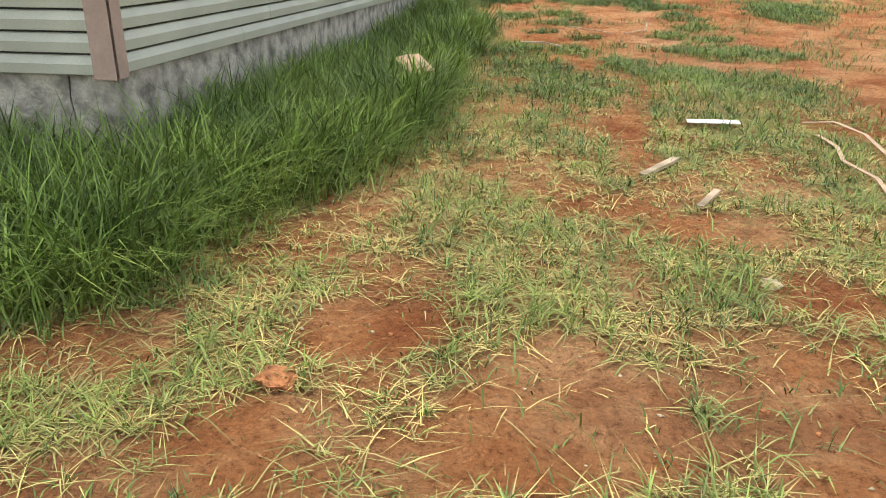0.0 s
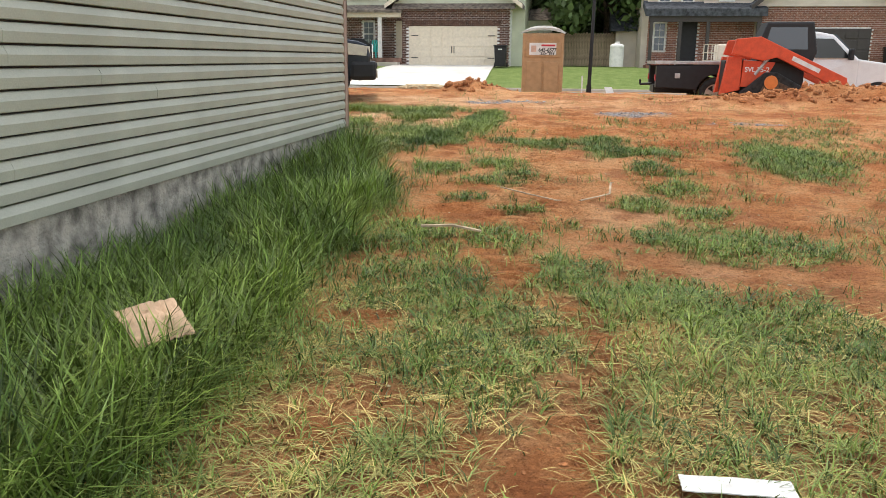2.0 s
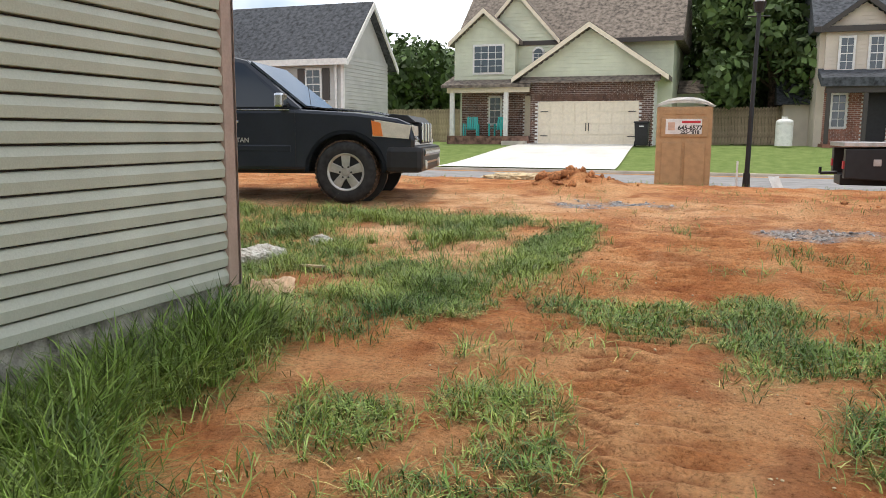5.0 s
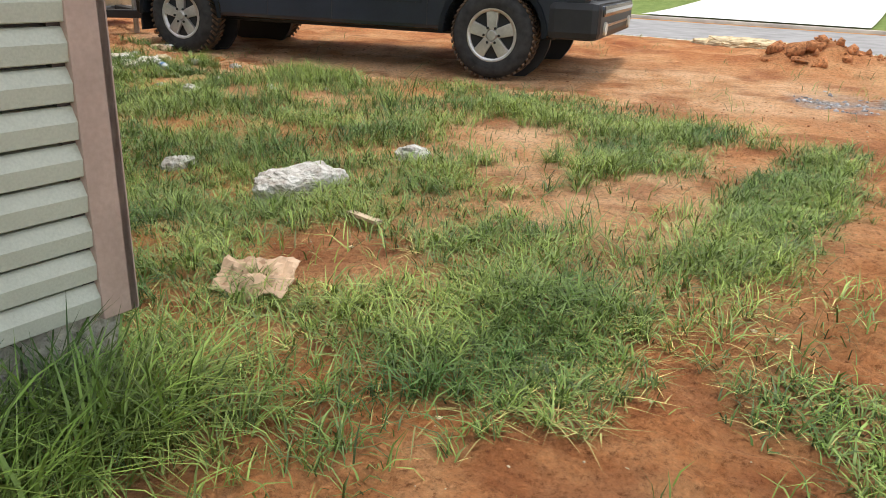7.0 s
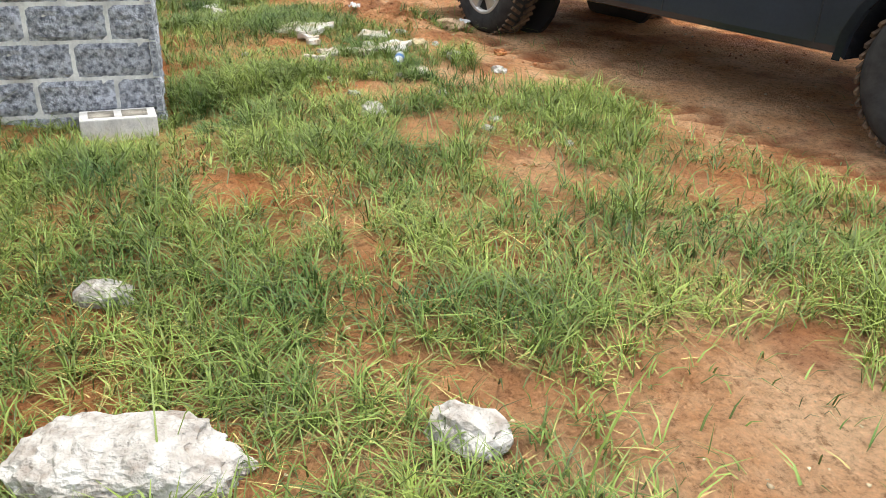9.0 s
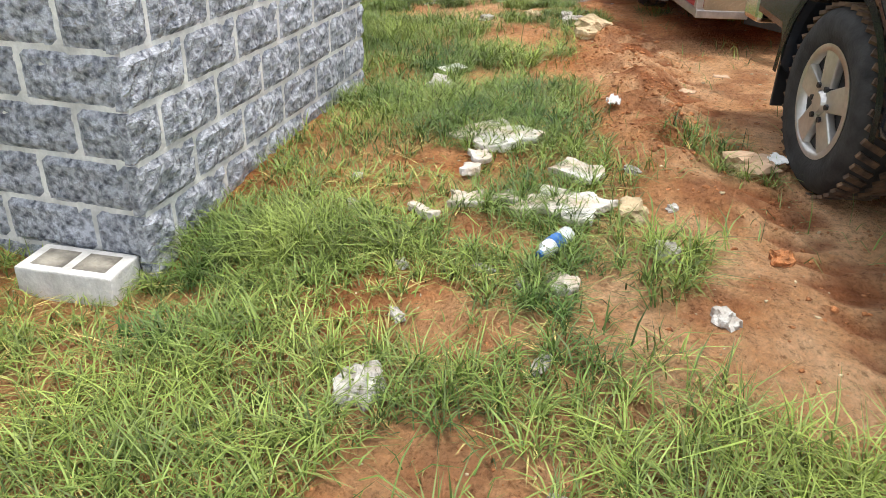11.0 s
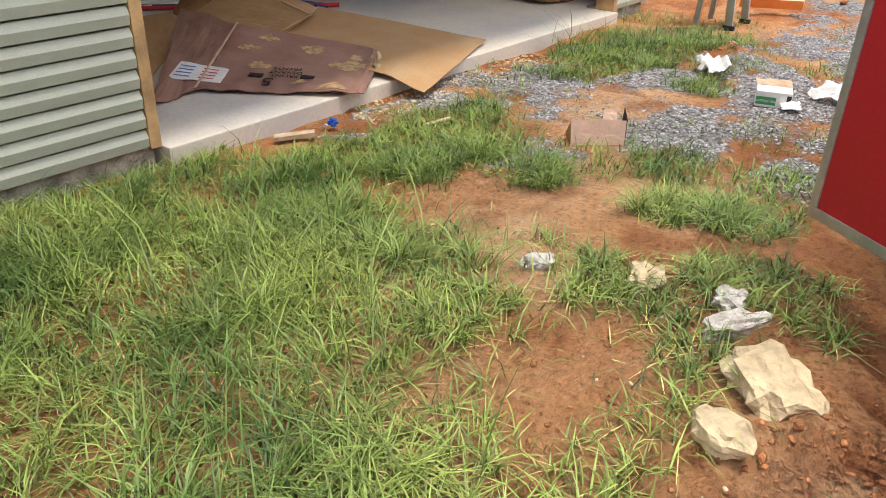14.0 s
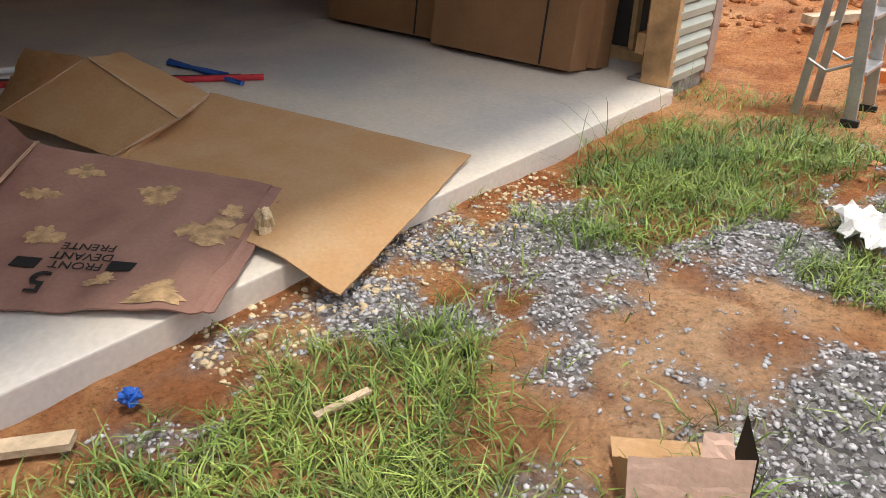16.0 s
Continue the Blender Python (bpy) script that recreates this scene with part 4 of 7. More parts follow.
def enclosed_trailer():
    t = thing("enclosed_trailer", pose(-7.9, 3.93, 0.0, 0, 0, TH), "red enclosed cargo trailer with tread plate nose and open side door", "trailer")
    part("body", box(-4.4, 0, 1.02, 0, 2.1, 3.0, 0.01), M["redpaint"], t)
    part("tread_plate", box(0.002, 0.04, 1.0, 0.014, 2.06, 2.2, 0.002), M["plate"], t, "tread plate nose with the clay reflection in its colour")
    bm = bmesh.new()
    for i in range(60):
        for j in range(24):
            m = Matrix.Translation((0.0155, 0.07 + i * 0.0333, 1.04 + j * 0.048 + 0.024 * (i % 2))) @ Matrix.Rotation(0.78 if (i + j) % 2 else -0.78, 4, "X") @ Matrix.Diagonal((0.003, 0.034, 0.009, 1))
            bmesh.ops.create_cube(bm, size=1, matrix=m)
    part("tread_ribs", bm, M["plate"], t)
    part("bottom_rail", box(-4.4, -0.012, 0.97, 0.016, 0.05, 1.03, 0.006), M["alu"], t)
    part("front_rail", box(-0.03, -0.01, 0.965, 0.022, 2.1, 1.02, 0.006), M["alu"], t)
    part("corner_post", box(-0.05, -0.014, 1.03, 0.018, 0.035, 3.0, 0.006), M["alu"], t)
    part("door_frame", box(-0.80, -0.016, 1.03, -0.74, 0.0, 2.85, 0.004), M["alu"], t)
    part("marker_light", box(-0.34, -0.03, 1.34, -0.22, -0.012, 1.40, 0.006), M["amber"], t)
    part("latch_plate", box(-0.62, -0.03, 1.12, -0.56, -0.012, 1.30, 0.004), M["alu"], t)
    part("tongue", prism([(0, 0.35), (1.0, 0.97), (1.15, 0.97), (1.15, 1.13), (1.0, 1.13), (0, 1.75), (0, 1.6), (0.85, 1.05), (0, 0.5)], 0.93, 1.03, "z", 0.01), M["plastic"], t)
    part("jack", cyl((0.85, 1.05, 0.72), (0.85, 1.05, 1.5), 0.035, 0.035, 12), M["alu"], t)
    for x in (-2.0, -2.85):
        for s, y in ((-1, 0.0), (1, 2.1)):
            wheel(t, x, y + 0.13 * s * -1, 1.03, s, 0.34, 0.22, 0.2)
    part("fender", prism([(-3.35, 1.04), (-3.2, 1.42), (-1.65, 1.42), (-1.5, 1.04)], -0.02, -0.25, "y", 0.02), M["alu"], t)
    # open door on its hinge
    h = new("side_door")
    h.parent = t
    ang = math.degrees(math.atan2(3.04 - 3.74, -9.14 + 8.68)) - TH
    h.matrix_basis = pose(-0.77, -0.03, 0, 0, 0, ang)
    part("door_skin", box(0.03, -0.02, 0.98, 0.82, 0.02, 2.8, 0.004), M["redpaint"], h)
    for a in ((0, -0.026, 0.945, 0.85, 0.026, 0.985), (0, -0.026, 2.79, 0.85, 0.026, 2.83), (0, -0.026, 0.985, 0.035, 0.026, 2.79), (0.815, -0.026, 0.985, 0.85, 0.026, 2.79)):
        part("door_trim", box(*a, 0.004), M["alu"], h)
    part("door_latch", box(0.33, 0.022, 1.0, 0.40, 0.05, 1.09, 0.01), M["chrome"], h)
    part("door_latch", box(0.33, -0.05, 1.0, 0.40, -0.022, 1.09, 0.01), M["chrome"], h)
    return t


enclosed_trailer()


# ---- things on the ground ----
def rock(x, y, r, seed, label, material="rock", turn=0.0, name="rock", rough=0.3, lift=0.25, group="loose rocks"):
    ob = part(name, lump(r, seed, rough, 5 if r[0] > 0.2 else 3), M[material], None, m=Matrix.Translation((x, y, gz(x, y) + r[2] * lift)) @ pose(0, 0, 0, 0, 0, turn))
    return tagged(ob, label, "rock", group)


rock(-1.0, 1.75, (0.26, 0.13, 0.10), 1, "large pale chunk of rough concrete in grass", "rock", turn=70, name="concrete_chunk", rough=0.2, lift=0.35)
rock(-0.84, 2.55, (0.10, 0.07, 0.06), 2, "small pale rock in grass", turn=40)
rock(-1.93, 1.66, (0.10, 0.05, 0.05), 3, "small grey rock in grass", turn=60)
rock(-3.50, 3.0, (0.09, 0.06, 0.05), 4, "small white stone on clay")
rock(-4.13, 4.02, (0.055, 0.04, 0.035), 5, "grey broken block piece on clay", turn=30)
rock(-4.62, 4.24, (0.05, 0.04, 0.035), 6, "brown clay clod beside the tyre track", "clod")
rock(-4.80, 3.68, (0.08, 0.06, 0.05), 7, "tan stone beside pale slabs", "sandstone")
rock(-4.5, 3.83, (0.05, 0.045, 0.04), 8, "grey stone on grass")
rock(-8.52, 2.25, (0.06, 0.04, 0.04), 9, "pale stone on the dirt mound", turn=120)
rock(-8.62, 2.63, (0.085, 0.055, 0.05), 10, "tan stone on the dirt mound", "sandstone", 20)
rock(-8.64, 2.92, (0.06, 0.05, 0.04), 11, "grey stone in grass")
rock(-8.24, 3.19, (0.15, 0.10, 0.07), 12, "large tan rock in grass", "sandstone", 40)
rock(-7.97, 3.14, (0.085, 0.06, 0.05), 13, "tan rock in grass", "sandstone", 70)
rock(-8.52, 2.98, (0.12, 0.04, 0.04), 14, "long pale concrete shard", turn=150)
rock(-6.44, 2.42, (0.10, 0.07, 0.06), 15, "white rock in tall grass")
rock(-0.9, 10.2, (0.62, 0.35, 0.10), 17, "broad flat tan stone by the road", "sandstone", 10)
rock(2.95, -8.9, (0.035, 0.03, 0.02), 18, "small tan pebble on clay", "sandstone")
rock(1.35, -9.85, (0.06, 0.05, 0.03), 19, "small flat clay stone in straw", "clod")
tagged(part("rock", lump((0.035, 0.03, 0.05), 20, 0.3, 3), M["sandstone"], None, m=Matrix.Translation((-10.17, -0.09, 0.735))), "small tan stone on the cardboard", "rock", "loose rocks")
rock(-7.0, 5.3, (0.1, 0.07, 0.05), 21, "clay clod in the wheel track", "clod")
for i in range(14):
    rr = random.Random(i)
    x, y = rr.uniform(-5.6, -2.6), rr.uniform(2.3, 3.9)
    rock(x, y, (0.02 + 0.03 * rr.random(), 0.022, 0.018), 30 + i, "small grey stone in grass", turn=rr.uniform(0, 180))


def slab_piece(cx, cy, w, d, th, turn, seed, label):
    bm = bmesh.new()
    n = 22
    pts = []
    for i in range(n):
        q = 2 * math.pi * i / n
        k = 1 / max(abs(math.cos(q)) / (w / 2), abs(math.sin(q)) / (d / 2)) * (0.92 + 0.42 * noise.noise((math.cos(q) * 2.2, math.sin(q) * 2.2, seed)) + 0.2 * noise.noise((math.cos(q) * 6, math.sin(q) * 6, seed)))
        pts.append((k * math.cos(q), k * math.sin(q)))
    prism(pts, 0, th, "z", 0.006, bm)
    bmesh.ops.triangulate(bm, faces=[f for f in bm.faces if len(f.verts) > 4])
    bmesh.ops.subdivide_edges(bm, edges=bm.edges[:], cuts=3, use_grid_fill=True)
    for v in bm.verts:
        q = v.co * 16 + Vector((seed, 0, 0))
        v.co += Vector((0.010 * noise.noise(q), 0.010 * noise.noise(q + Vector((7, 0, 0))), 0.022 * noise.noise(v.co * 9 + Vector((seed, 3, 0)))))
    z = gz(cx, cy)
    return tagged(part("concrete_slab", bm, M["plaster"], None, m=Matrix.Translation((cx, cy, z + 0.012)) @ pose(0, 0, 0, 4, -5, turn)), label, "slab", "broken concrete slabs")


slab_piece(-5.50, 2.97, 0.44, 0.34, 0.035, 55, 2, "broken white concrete slab with clay stains in grass")
slab_piece(-4.76, 3.42, 0.36, 0.26, 0.03, 70, 5, "broken pale concrete slab in grass")
slab_piece(-5.11, 3.43, 0.24, 0.16, 0.03, 60, 8, "small broken concrete piece in grass")
slab_piece(-5.21, 2.96, 0.17, 0.10, 0.03, 20, 11, "small grey concrete piece in grass")
slab_piece(-4.73, 3.01, 0.14, 0.09, 0.03, 100, 14, "small grey concrete lump in grass")
slab_piece(-5.03, 2.96, 0.11, 0.08, 0.04, 10, 17, "white concrete crumb in grass")
slab_piece(-4.79, 3.16, 0.17, 0.06, 0.03, 75, 20, "narrow white concrete shard in grass")
slab_piece(-4.54, 2.88, 0.15, 0.05, 0.03, 60, 23, "narrow white concrete shard in grass")
slab_piece(-4.19, 3.48, 0.13, 0.09, 0.03, 70, 26, "pale concrete piece on clay")

# fallen hollow block beside the bay
fb = thing("concrete_block", pose(-4.0, 1.66, gz(-4.0, 1.66) - 0.02, 0, 0, 94), "pale hollow concrete block lying at the bay", "concrete block")
bm = box(-0.2, -0.1, 0, 0.2, 0.1, 0.15, 0.008)
part("shell", bm, M["mortar"], fb)
# solid shell: thin darker plates on top paint in the shaded hollows
for a in (-0.155, 0.02):
    part("core_hole", box(a, -0.062, 0.148, a + 0.135, 0.062, 0.1525, 0.0), M["foundation"], fb)

# paper, boards and litter along the side wall
def flat_sheet(name, cx, cy, w, d, turn, lift, material, label, category, wave=0.02, tilt=0.0, seed=1.0, ragged=0.015):
    m = Matrix.Translation((cx, cy, gz(cx, cy) + lift)) @ pose(0, 0, 0, tilt, 0, turn)
    c = [m @ Vector(v) for v in ((-w / 2, -d / 2, 0), (w / 2, -d / 2, 0), (w / 2, d / 2, 0), (-w / 2, d / 2, 0))]
    return tagged(part(name, sheet(*c, 18, 12, wave, 0.004, seed, ragged), M[material]), label, category)


flat_sheet("cardboard_piece", 0.96, -6.05, 0.24, 0.20, 52, 0.26, "kraft", "tan cardboard scrap lying on tall grass", "cardboard", 0.02, 30)
flat_sheet("painted_board", 3.06, -6.43, 0.34, 0.085, 2, 0.05, "paper", "short white painted board on dirt", "board", 0.004, 4, ragged=0.004)
flat_sheet("cardboard_piece", -0.17, 0.66, 0.30, 0.22, 25, 0.05, "kraft", "curled tan cardboard scrap in grass", "cardboard", 0.05, 20, 3)
flat_sheet("foam_board", -6.82, 2.40, 0.20, 0.09, 150, 0.05, "paper", "short white foam strip in tall grass", "board", 0.004, 6, 5, 0.004)
flat_sheet("crumpled_sheet", -11.75, 1.65, 0.34, 0.18, 40, 0.09, "paper", "crumpled white plastic sheet on gravel", "sheet", 0.07, 10, 6, 0.03)
flat_sheet("paper_scrap", -11.2, 2.35, 0.16, 0.11, 20, 0.03, "paper", "white and blue paper scrap on gravel", "paper", 0.02, 5, 7)
flat_sheet("plastic_sheet", -11.55, 2.55, 0.34, 0.22, 70, 0.07, "paper", "torn white packaging sheet on gravel", "sheet", 0.06, 14, 8, 0.03)
flat_sheet("paper_scrap", -5.55, 4.3, 0.12, 0.09, 30, 0.05, "paper", "white card scrap beside a food bag", "paper", 0.01, 5, 9)
flat_sheet("plastic_scrap", -6.05, 3.5, 0.1, 0.06, 15, 0.04, "paper", "small white plastic scrap in grass", "plastic", 0.03, 5, 10)
flat_sheet("wood_chip", -6.6, 3.9, 0.09, 0.05, 60, 0.09, "kraft", "pale wood chip on dug clay", "wood", 0.01, 5, 11)
flat_sheet("wood_chip", -6.9, 4.1, 0.09, 0.05, 100, 0.10, "kraft", "pale wood chip on dug clay", "wood", 0.01, 5, 12)
flat_sheet("road_sign_scrap", 3.6, 13.2, 0.3, 0.3, 45, 0.2, "paper", "white card by the lamp post", "paper", 0.01, 60, 13)
bag = part("food_bag", lump((0.13, 0.075, 0.055), 44, 0.35, 3), M["kraft"], None, m=Matrix.Translation((-5.5, 4.18, gz(-5.5, 4.18) + 0.03)) @ pose(0, 0, 0, 0, 0, 110))
tagged(bag, "crumpled tan food bag on clay by the tyre", "bag")

bt = thing("water_bottle", pose(-4.43, 3.42, gz(-4.43, 3.42) + 0.045, 0, 90, -21), "empty clear plastic water bottle with a blue label", "bottle")
part("bottle_body", cyl((0, 0, -0.10), (0, 0, 0.06), 0.034, 0.033, 18), M["bottle"], bt, smooth=False)
part("shoulder", cyl((0, 0, 0.06), (0, 0, 0.10), 0.033, 0.013, 18), M["bottle"], bt)
part("bottle_label", cyl((0, 0, -0.03), (0, 0, 0.03), 0.0348, 0.0348, 18), M["blue"], bt)
part("cap", cyl((0, 0, 0.10), (0, 0, 0.118), 0.015, 0.015, 12), M["blue"], bt)


def stick(name, pts, r, material, label, category="wood", flatz=0.4):
    bm = bmesh.new()
    P = [Vector((x, y, gz(x, y) + 0.012 + dz)) for x, y, dz in pts]
    for a, b in zip(P, P[1:]):
        d = (b - a)
        side = Vector((-d.y, d.x, 0)).normalized() * r
        up = Vector((0, 0, r * flatz))
        q = [bm.verts.new(v) for v in (a - side - up, a + side - up, a + side + up, a - side + up, b - side - up, b + side - up, b + side + up, b - side + up)]
        for f in ((3, 2, 1, 0), (4, 5, 6, 7), (0, 1, 5, 4), (1, 2, 6, 5), (2, 3, 7, 6), (3, 0, 4, 7)):
            bm.faces.new([q[i] for i in f])
    return tagged(part(name, bm, M[material]), label, category)


stick("lath", [(1.95, -1.97, 0.02), (2.2, -2.2, 0.03), (2.44, -2.40, 0.01), (2.47, -2.33, 0.02)], 0.009, "weathered", "thin bent tan lath on clay")
stick("lath", [(2.63, -2.28, 0), (2.88, -2.0, 0.02), (2.90, -1.72, 0.06)], 0.009, "weathered", "thin tan lath on clay")
stick("wood_splinter", [(1.55, -3.62, 0.06), (1.75, -3.56, 0.07), (1.95, -3.53, 0.05)], 0.016, "weathered", "split pale board end in grass")
stick("wood_strip", [(2.54, -7.64, 0.01), (2.74, -7.34, 0.02)], 0.022, "weathered", "weathered wood strip on dirt")
stick("wood_strip", [(2.79, -8.05, 0.01), (2.89, -7.88, 0.03)], 0.018, "weathered", "short brown bark strip on dirt")
stick("strap", [(3.66, -6.25, 0.03), (3.85, -6.3, 0.05), (3.95, -6.6, 0.05), (3.97, -6.95, 0.02)], 0.013, "kraft", "curled pale packing strap on dirt", "strap", 0.15)
stick("strap", [(3.67, -6.6, 0.02), (3.72, -6.85, 0.04), (3.66, -7.2, 0.03), (3.75, -7.5, 0.03), (3.72, -7.8, 0.02)], 0.013, "kraft", "curled pale packing strap on dirt", "strap", 0.15)
stick("wood_strip", [(-0.45, 1.53, 0.03), (-0.2, 1.45, 0.04)], 0.02, "weathered", "short wood strip on red clay")
stick("wood_strip", [(-6.6, 1.0, 0.05), (-6.9, 1.15, 0.05)], 0.03, "wood", "short lumber offcut by the bay")
stick("wood_offcut", [(-9.0, 0.20, 0.02), (-9.16, 0.36, 0.03)], 0.03, "weathered", "lumber offcut at the slab edge")
stick("wood_strip", [(-9.62, 0.80, 0.02), (-9.80, 0.83, 0.02)], 0.012, "weathered", "thin wood strip on gravel")
rag = tagged(part("blue_rag", lump((0.028, 0.022, 0.02), 61, 0.5, 3), M["bluepen"], None, m=Matrix.Translation((-9.36, 0.31, gz(-9.36, 0.31) + 0.05))), "small crumpled blue rag in grass", "rag")


# small open carton in the gravel
oc = thing("open_carton", pose(-9.97, 1.715, gz(-9.97, 1.715) + 0.005, 0, 0, -51), "small open brown carton lying on gravel", "carton")
part("front_panel", sheet((-0.145, 0.0, 0.0), (0.145, 0.0, 0.0), (0.15, -0.03, 0.14), (-0.15, -0.03, 0.138), 10, 8, 0.012, 0.005, 2), M["pink_card"], oc)
part("side_panel", sheet((-0.148, 0.0, 0.0), (-0.15, -0.15, 0.0), (-0.16, -0.15, 0.18), (-0.155, -0.03, 0.14), 6, 6, 0.006, 0.005, 3), M["ink"], oc, "black printed side")
part("side_panel", sheet((0.145, 0.0, 0.0), (0.145, -0.15, 0.0), (0.15, -0.15, 0.03), (0.15, -0.03, 0.13), 6, 6, 0.006, 0.005, 6), M["card"], oc)
part("back_panel", sheet((-0.15, -0.15, 0.0), (0.145, -0.15, 0.0), (0.14, -0.24, 0.015), (-0.15, -0.22, 0.02), 6, 6, 0.01, 0.005, 8), M["card"], oc)
part("base_panel", sheet((-0.14, 0.0, 0.006), (0.14, 0.0, 0.006), (0.14, -0.15, 0.008), (-0.14, -0.15, 0.008), 6, 6, 0.004, 0.004, 4), M["card"], oc)
part("flap", sheet((-0.10, -0.032, 0.138), (-0.02, -0.032, 0.14), (-0.025, -0.06, 0.19), (-0.095, -0.06, 0.19), 5, 4, 0.008, 0.004, 5), M["pink_card"], oc)

# carton of fasteners
nb = thing("nail_carton", pose(-11.31, 2.21, gz(-11.31, 2.21), 0, 0, -72) @ Matrix.Diagonal((0.75, 0.75, 0.75, 1)), "white and green nail carton on gravel", "carton")
part("carton_body", box(-0.14, -0.1, 0.0, 0.14, 0.1, 0.13, 0.006), M["paper"], nb)
part("green_band", box(-0.02, 0.1, 0.02, 0.135, 0.1025, 0.085), M["green"], nb)
part("green_band", box(-0.135, 0.1, 0.02, -0.10, 0.1025, 0.11), M["ink"], nb)
part("lid_flap", sheet((-0.14, -0.1, 0.13), (0.14, -0.1, 0.13), (0.16, -0.24, 0.15), (-0.13, -0.22, 0.16), 5, 4, 0.02, 0.004, 7), M["kraft"], nb)
words("writing", "FRAMING NAILS", 0.03, M["paper"], nb, pose(0.055, 0.1035, 0.05, 90, 0, 180))

# ---- cardboard on the garage slab ----
RB = ((-9.05, -0.58, 0.665), (-9.66, 0.17, 0.670), (-10.43, -0.37, 0.715), (-9.83, -1.12, 0.870))


def sag(u, v):
    return -0.10 * v * (1 - v) * (1 - 0.5 * u) + 0.006 * math.sin(u * 30) * (1 - v) + 0.004


def crease(parent, a, b, w, material, label):
    """A worn fold line, a thin raised strip from a to b."""
    a, b = Vector(a), Vector(b)
    side = (b - a).cross(Vector((0, 0, 1))).normalized() * w
    up = Vector((0, 0, 0.007))
    return part("crease", sheet(a - side + up, b - side + up, b + side + up, a + side + up, 16, 2, 0.004, 0.004, 5), M[material], parent, label)


cb = thing("cardboard_sheet", None, "red-brown flattened carton with mud stains on the slab", "cardboard")
part("board", sheet(*RB, 36, 26, 0.02, 0.006, 3, 0.012, sag), M["card_red"], cb)
part("fold_panel", sheet((-8.69, -0.52, 0.66), RB[0], RB[3], (-9.93, -1.95, 0.85), 18, 14, 0.02, 0.006, 4, 0.012, lambda u, v: -0.07 * v * (1 - v)), M["card_red"], cb)
crease(cb, Vector(RB[0]) + Vector((0, 0, 0.01)), Vector(RB[3]) + Vector((0, 0, 0.005)), 0.008, "kraft", "worn pale fold line")
part("end_flap", sheet(RB[1], RB[2], Vector(RB[2]) + Vector((-0.07, 0.05, -0.03)), Vector(RB[1]) + Vector((-0.06, 0.04, -0.005)), 14, 4, 0.012, 0.006, 6, 0.008), M["card_red"], cb)
cb2 = thing("cardboard_sheet", None, "tan flattened carton hanging over the slab edge", "cardboard")
TB = ((-10.12, 0.37, 0.605), (-11.39, -0.05, 0.667), (-10.87, -1.41, 0.800), (-9.98, -0.98, 0.690))
part("board", sheet(*TB, 34, 26, 0.009, 0.006, 7, 0.010, lambda u, v: 0.012 - 0.04 * v * (1 - v) * (1 - u) + 0.075 * smooth01(0.0, 0.25, v) * (1 - u) * (1 - v)), M["card"], cb2)
part("fold_panel", sheet((-10.04, -2.03, 0.739), (-10.15, -1.14, 0.719), (-10.43, -1.02, 0.858), (-10.45, -1.84, 0.989), 18, 14, 0.012, 0.006, 8, 0.006), M["card"], cb2)
part("fold_panel", sheet((-10.15, -1.14, 0.719), (-9.98, -0.98, 0.690), (-10.87, -1.41, 0.800), (-10.43, -1.02, 0.858), 14, 10, 0.008, 0.006, 10, 0.004), M["card"], cb2)
part("end_flap", sheet((-10.45, -1.84, 0.989), (-10.43, -1.02, 0.858), (-10.87, -1.41, 0.800), (-10.73, -1.99, 0.949), 14, 8, 0.010, 0.006, 9, 0.006), M["card"], cb2)
part("end_flap", sheet((-10.04, -2.03, 0.739), (-10.45, -1.84, 0.989), (-10.44, -2.53, 0.929), (-10.27, -2.59, 0.669), 12, 10, 0.02, 0.006, 12, 0.01), M["card"], cb2)
crease(cb2, (-10.15, -1.14, 0.719), (-10.43, -1.02, 0.858), 0.010, "kraft", "worn pale fold line")
crease(cb2, (-10.43, -1.02, 0.858), (-10.87, -1.41, 0.800), 0.008, "kraft", "worn pale fold line")
crease(cb2, (-10.45, -1.84, 0.989), (-10.43, -1.02, 0.858), 0.006, "kraft", "worn pale fold line")
crease(cb2, (-10.04, -2.03, 0.739), (-10.45, -1.84, 0.989), 0.008, "kraft", "worn pale fold line")
dl = thing("cardboard_sheet", None, "brown cardboard lying at the back of the pile", "cardboard")
part("board", sheet((-9.0, -1.0, 0.655), (-9.9, -1.9, 0.66), (-10.2, -2.5, 0.70), (-8.9, -2.5, 0.70), 14, 10, 0.02, 0.006, 12, 0.02), M["card"], dl)


def on_plane(u, v, lift):
    a, b, c, d = [Vector(q) for q in RB]
    p = (a * (1 - u) + b * u) * (1 - v) + (d * (1 - u) + c * u) * v
    p.z += sag(u, v) + 0.02 * (noise.noise((u * 3 + 3, v * 3, 3)) + 0.4 * noise.noise((u * 9, v * 9, 3))) + lift
    return p


def on_board(name, u, v, size, text, parent, turn, lift=0.012):
    p, e1, e2 = on_plane(u, v, 0), on_plane(u + 0.1, v, 0) - on_plane(u - 0.1, v, 0), on_plane(u, v + 0.1, 0) - on_plane(u, v - 0.1, 0)
    e1.normalize()
    nrm = e1.cross(e2).normalized()
    nrm = nrm if nrm.z > 0 else -nrm
    m = Matrix((e1, nrm.cross(e1), nrm)).transposed().to_4x4()
    return words(name, text, size, M["ink"], parent, Matrix.Translation(p + nrm * lift) @ m @ pose(0, 0, 0, 0, 0, turn))


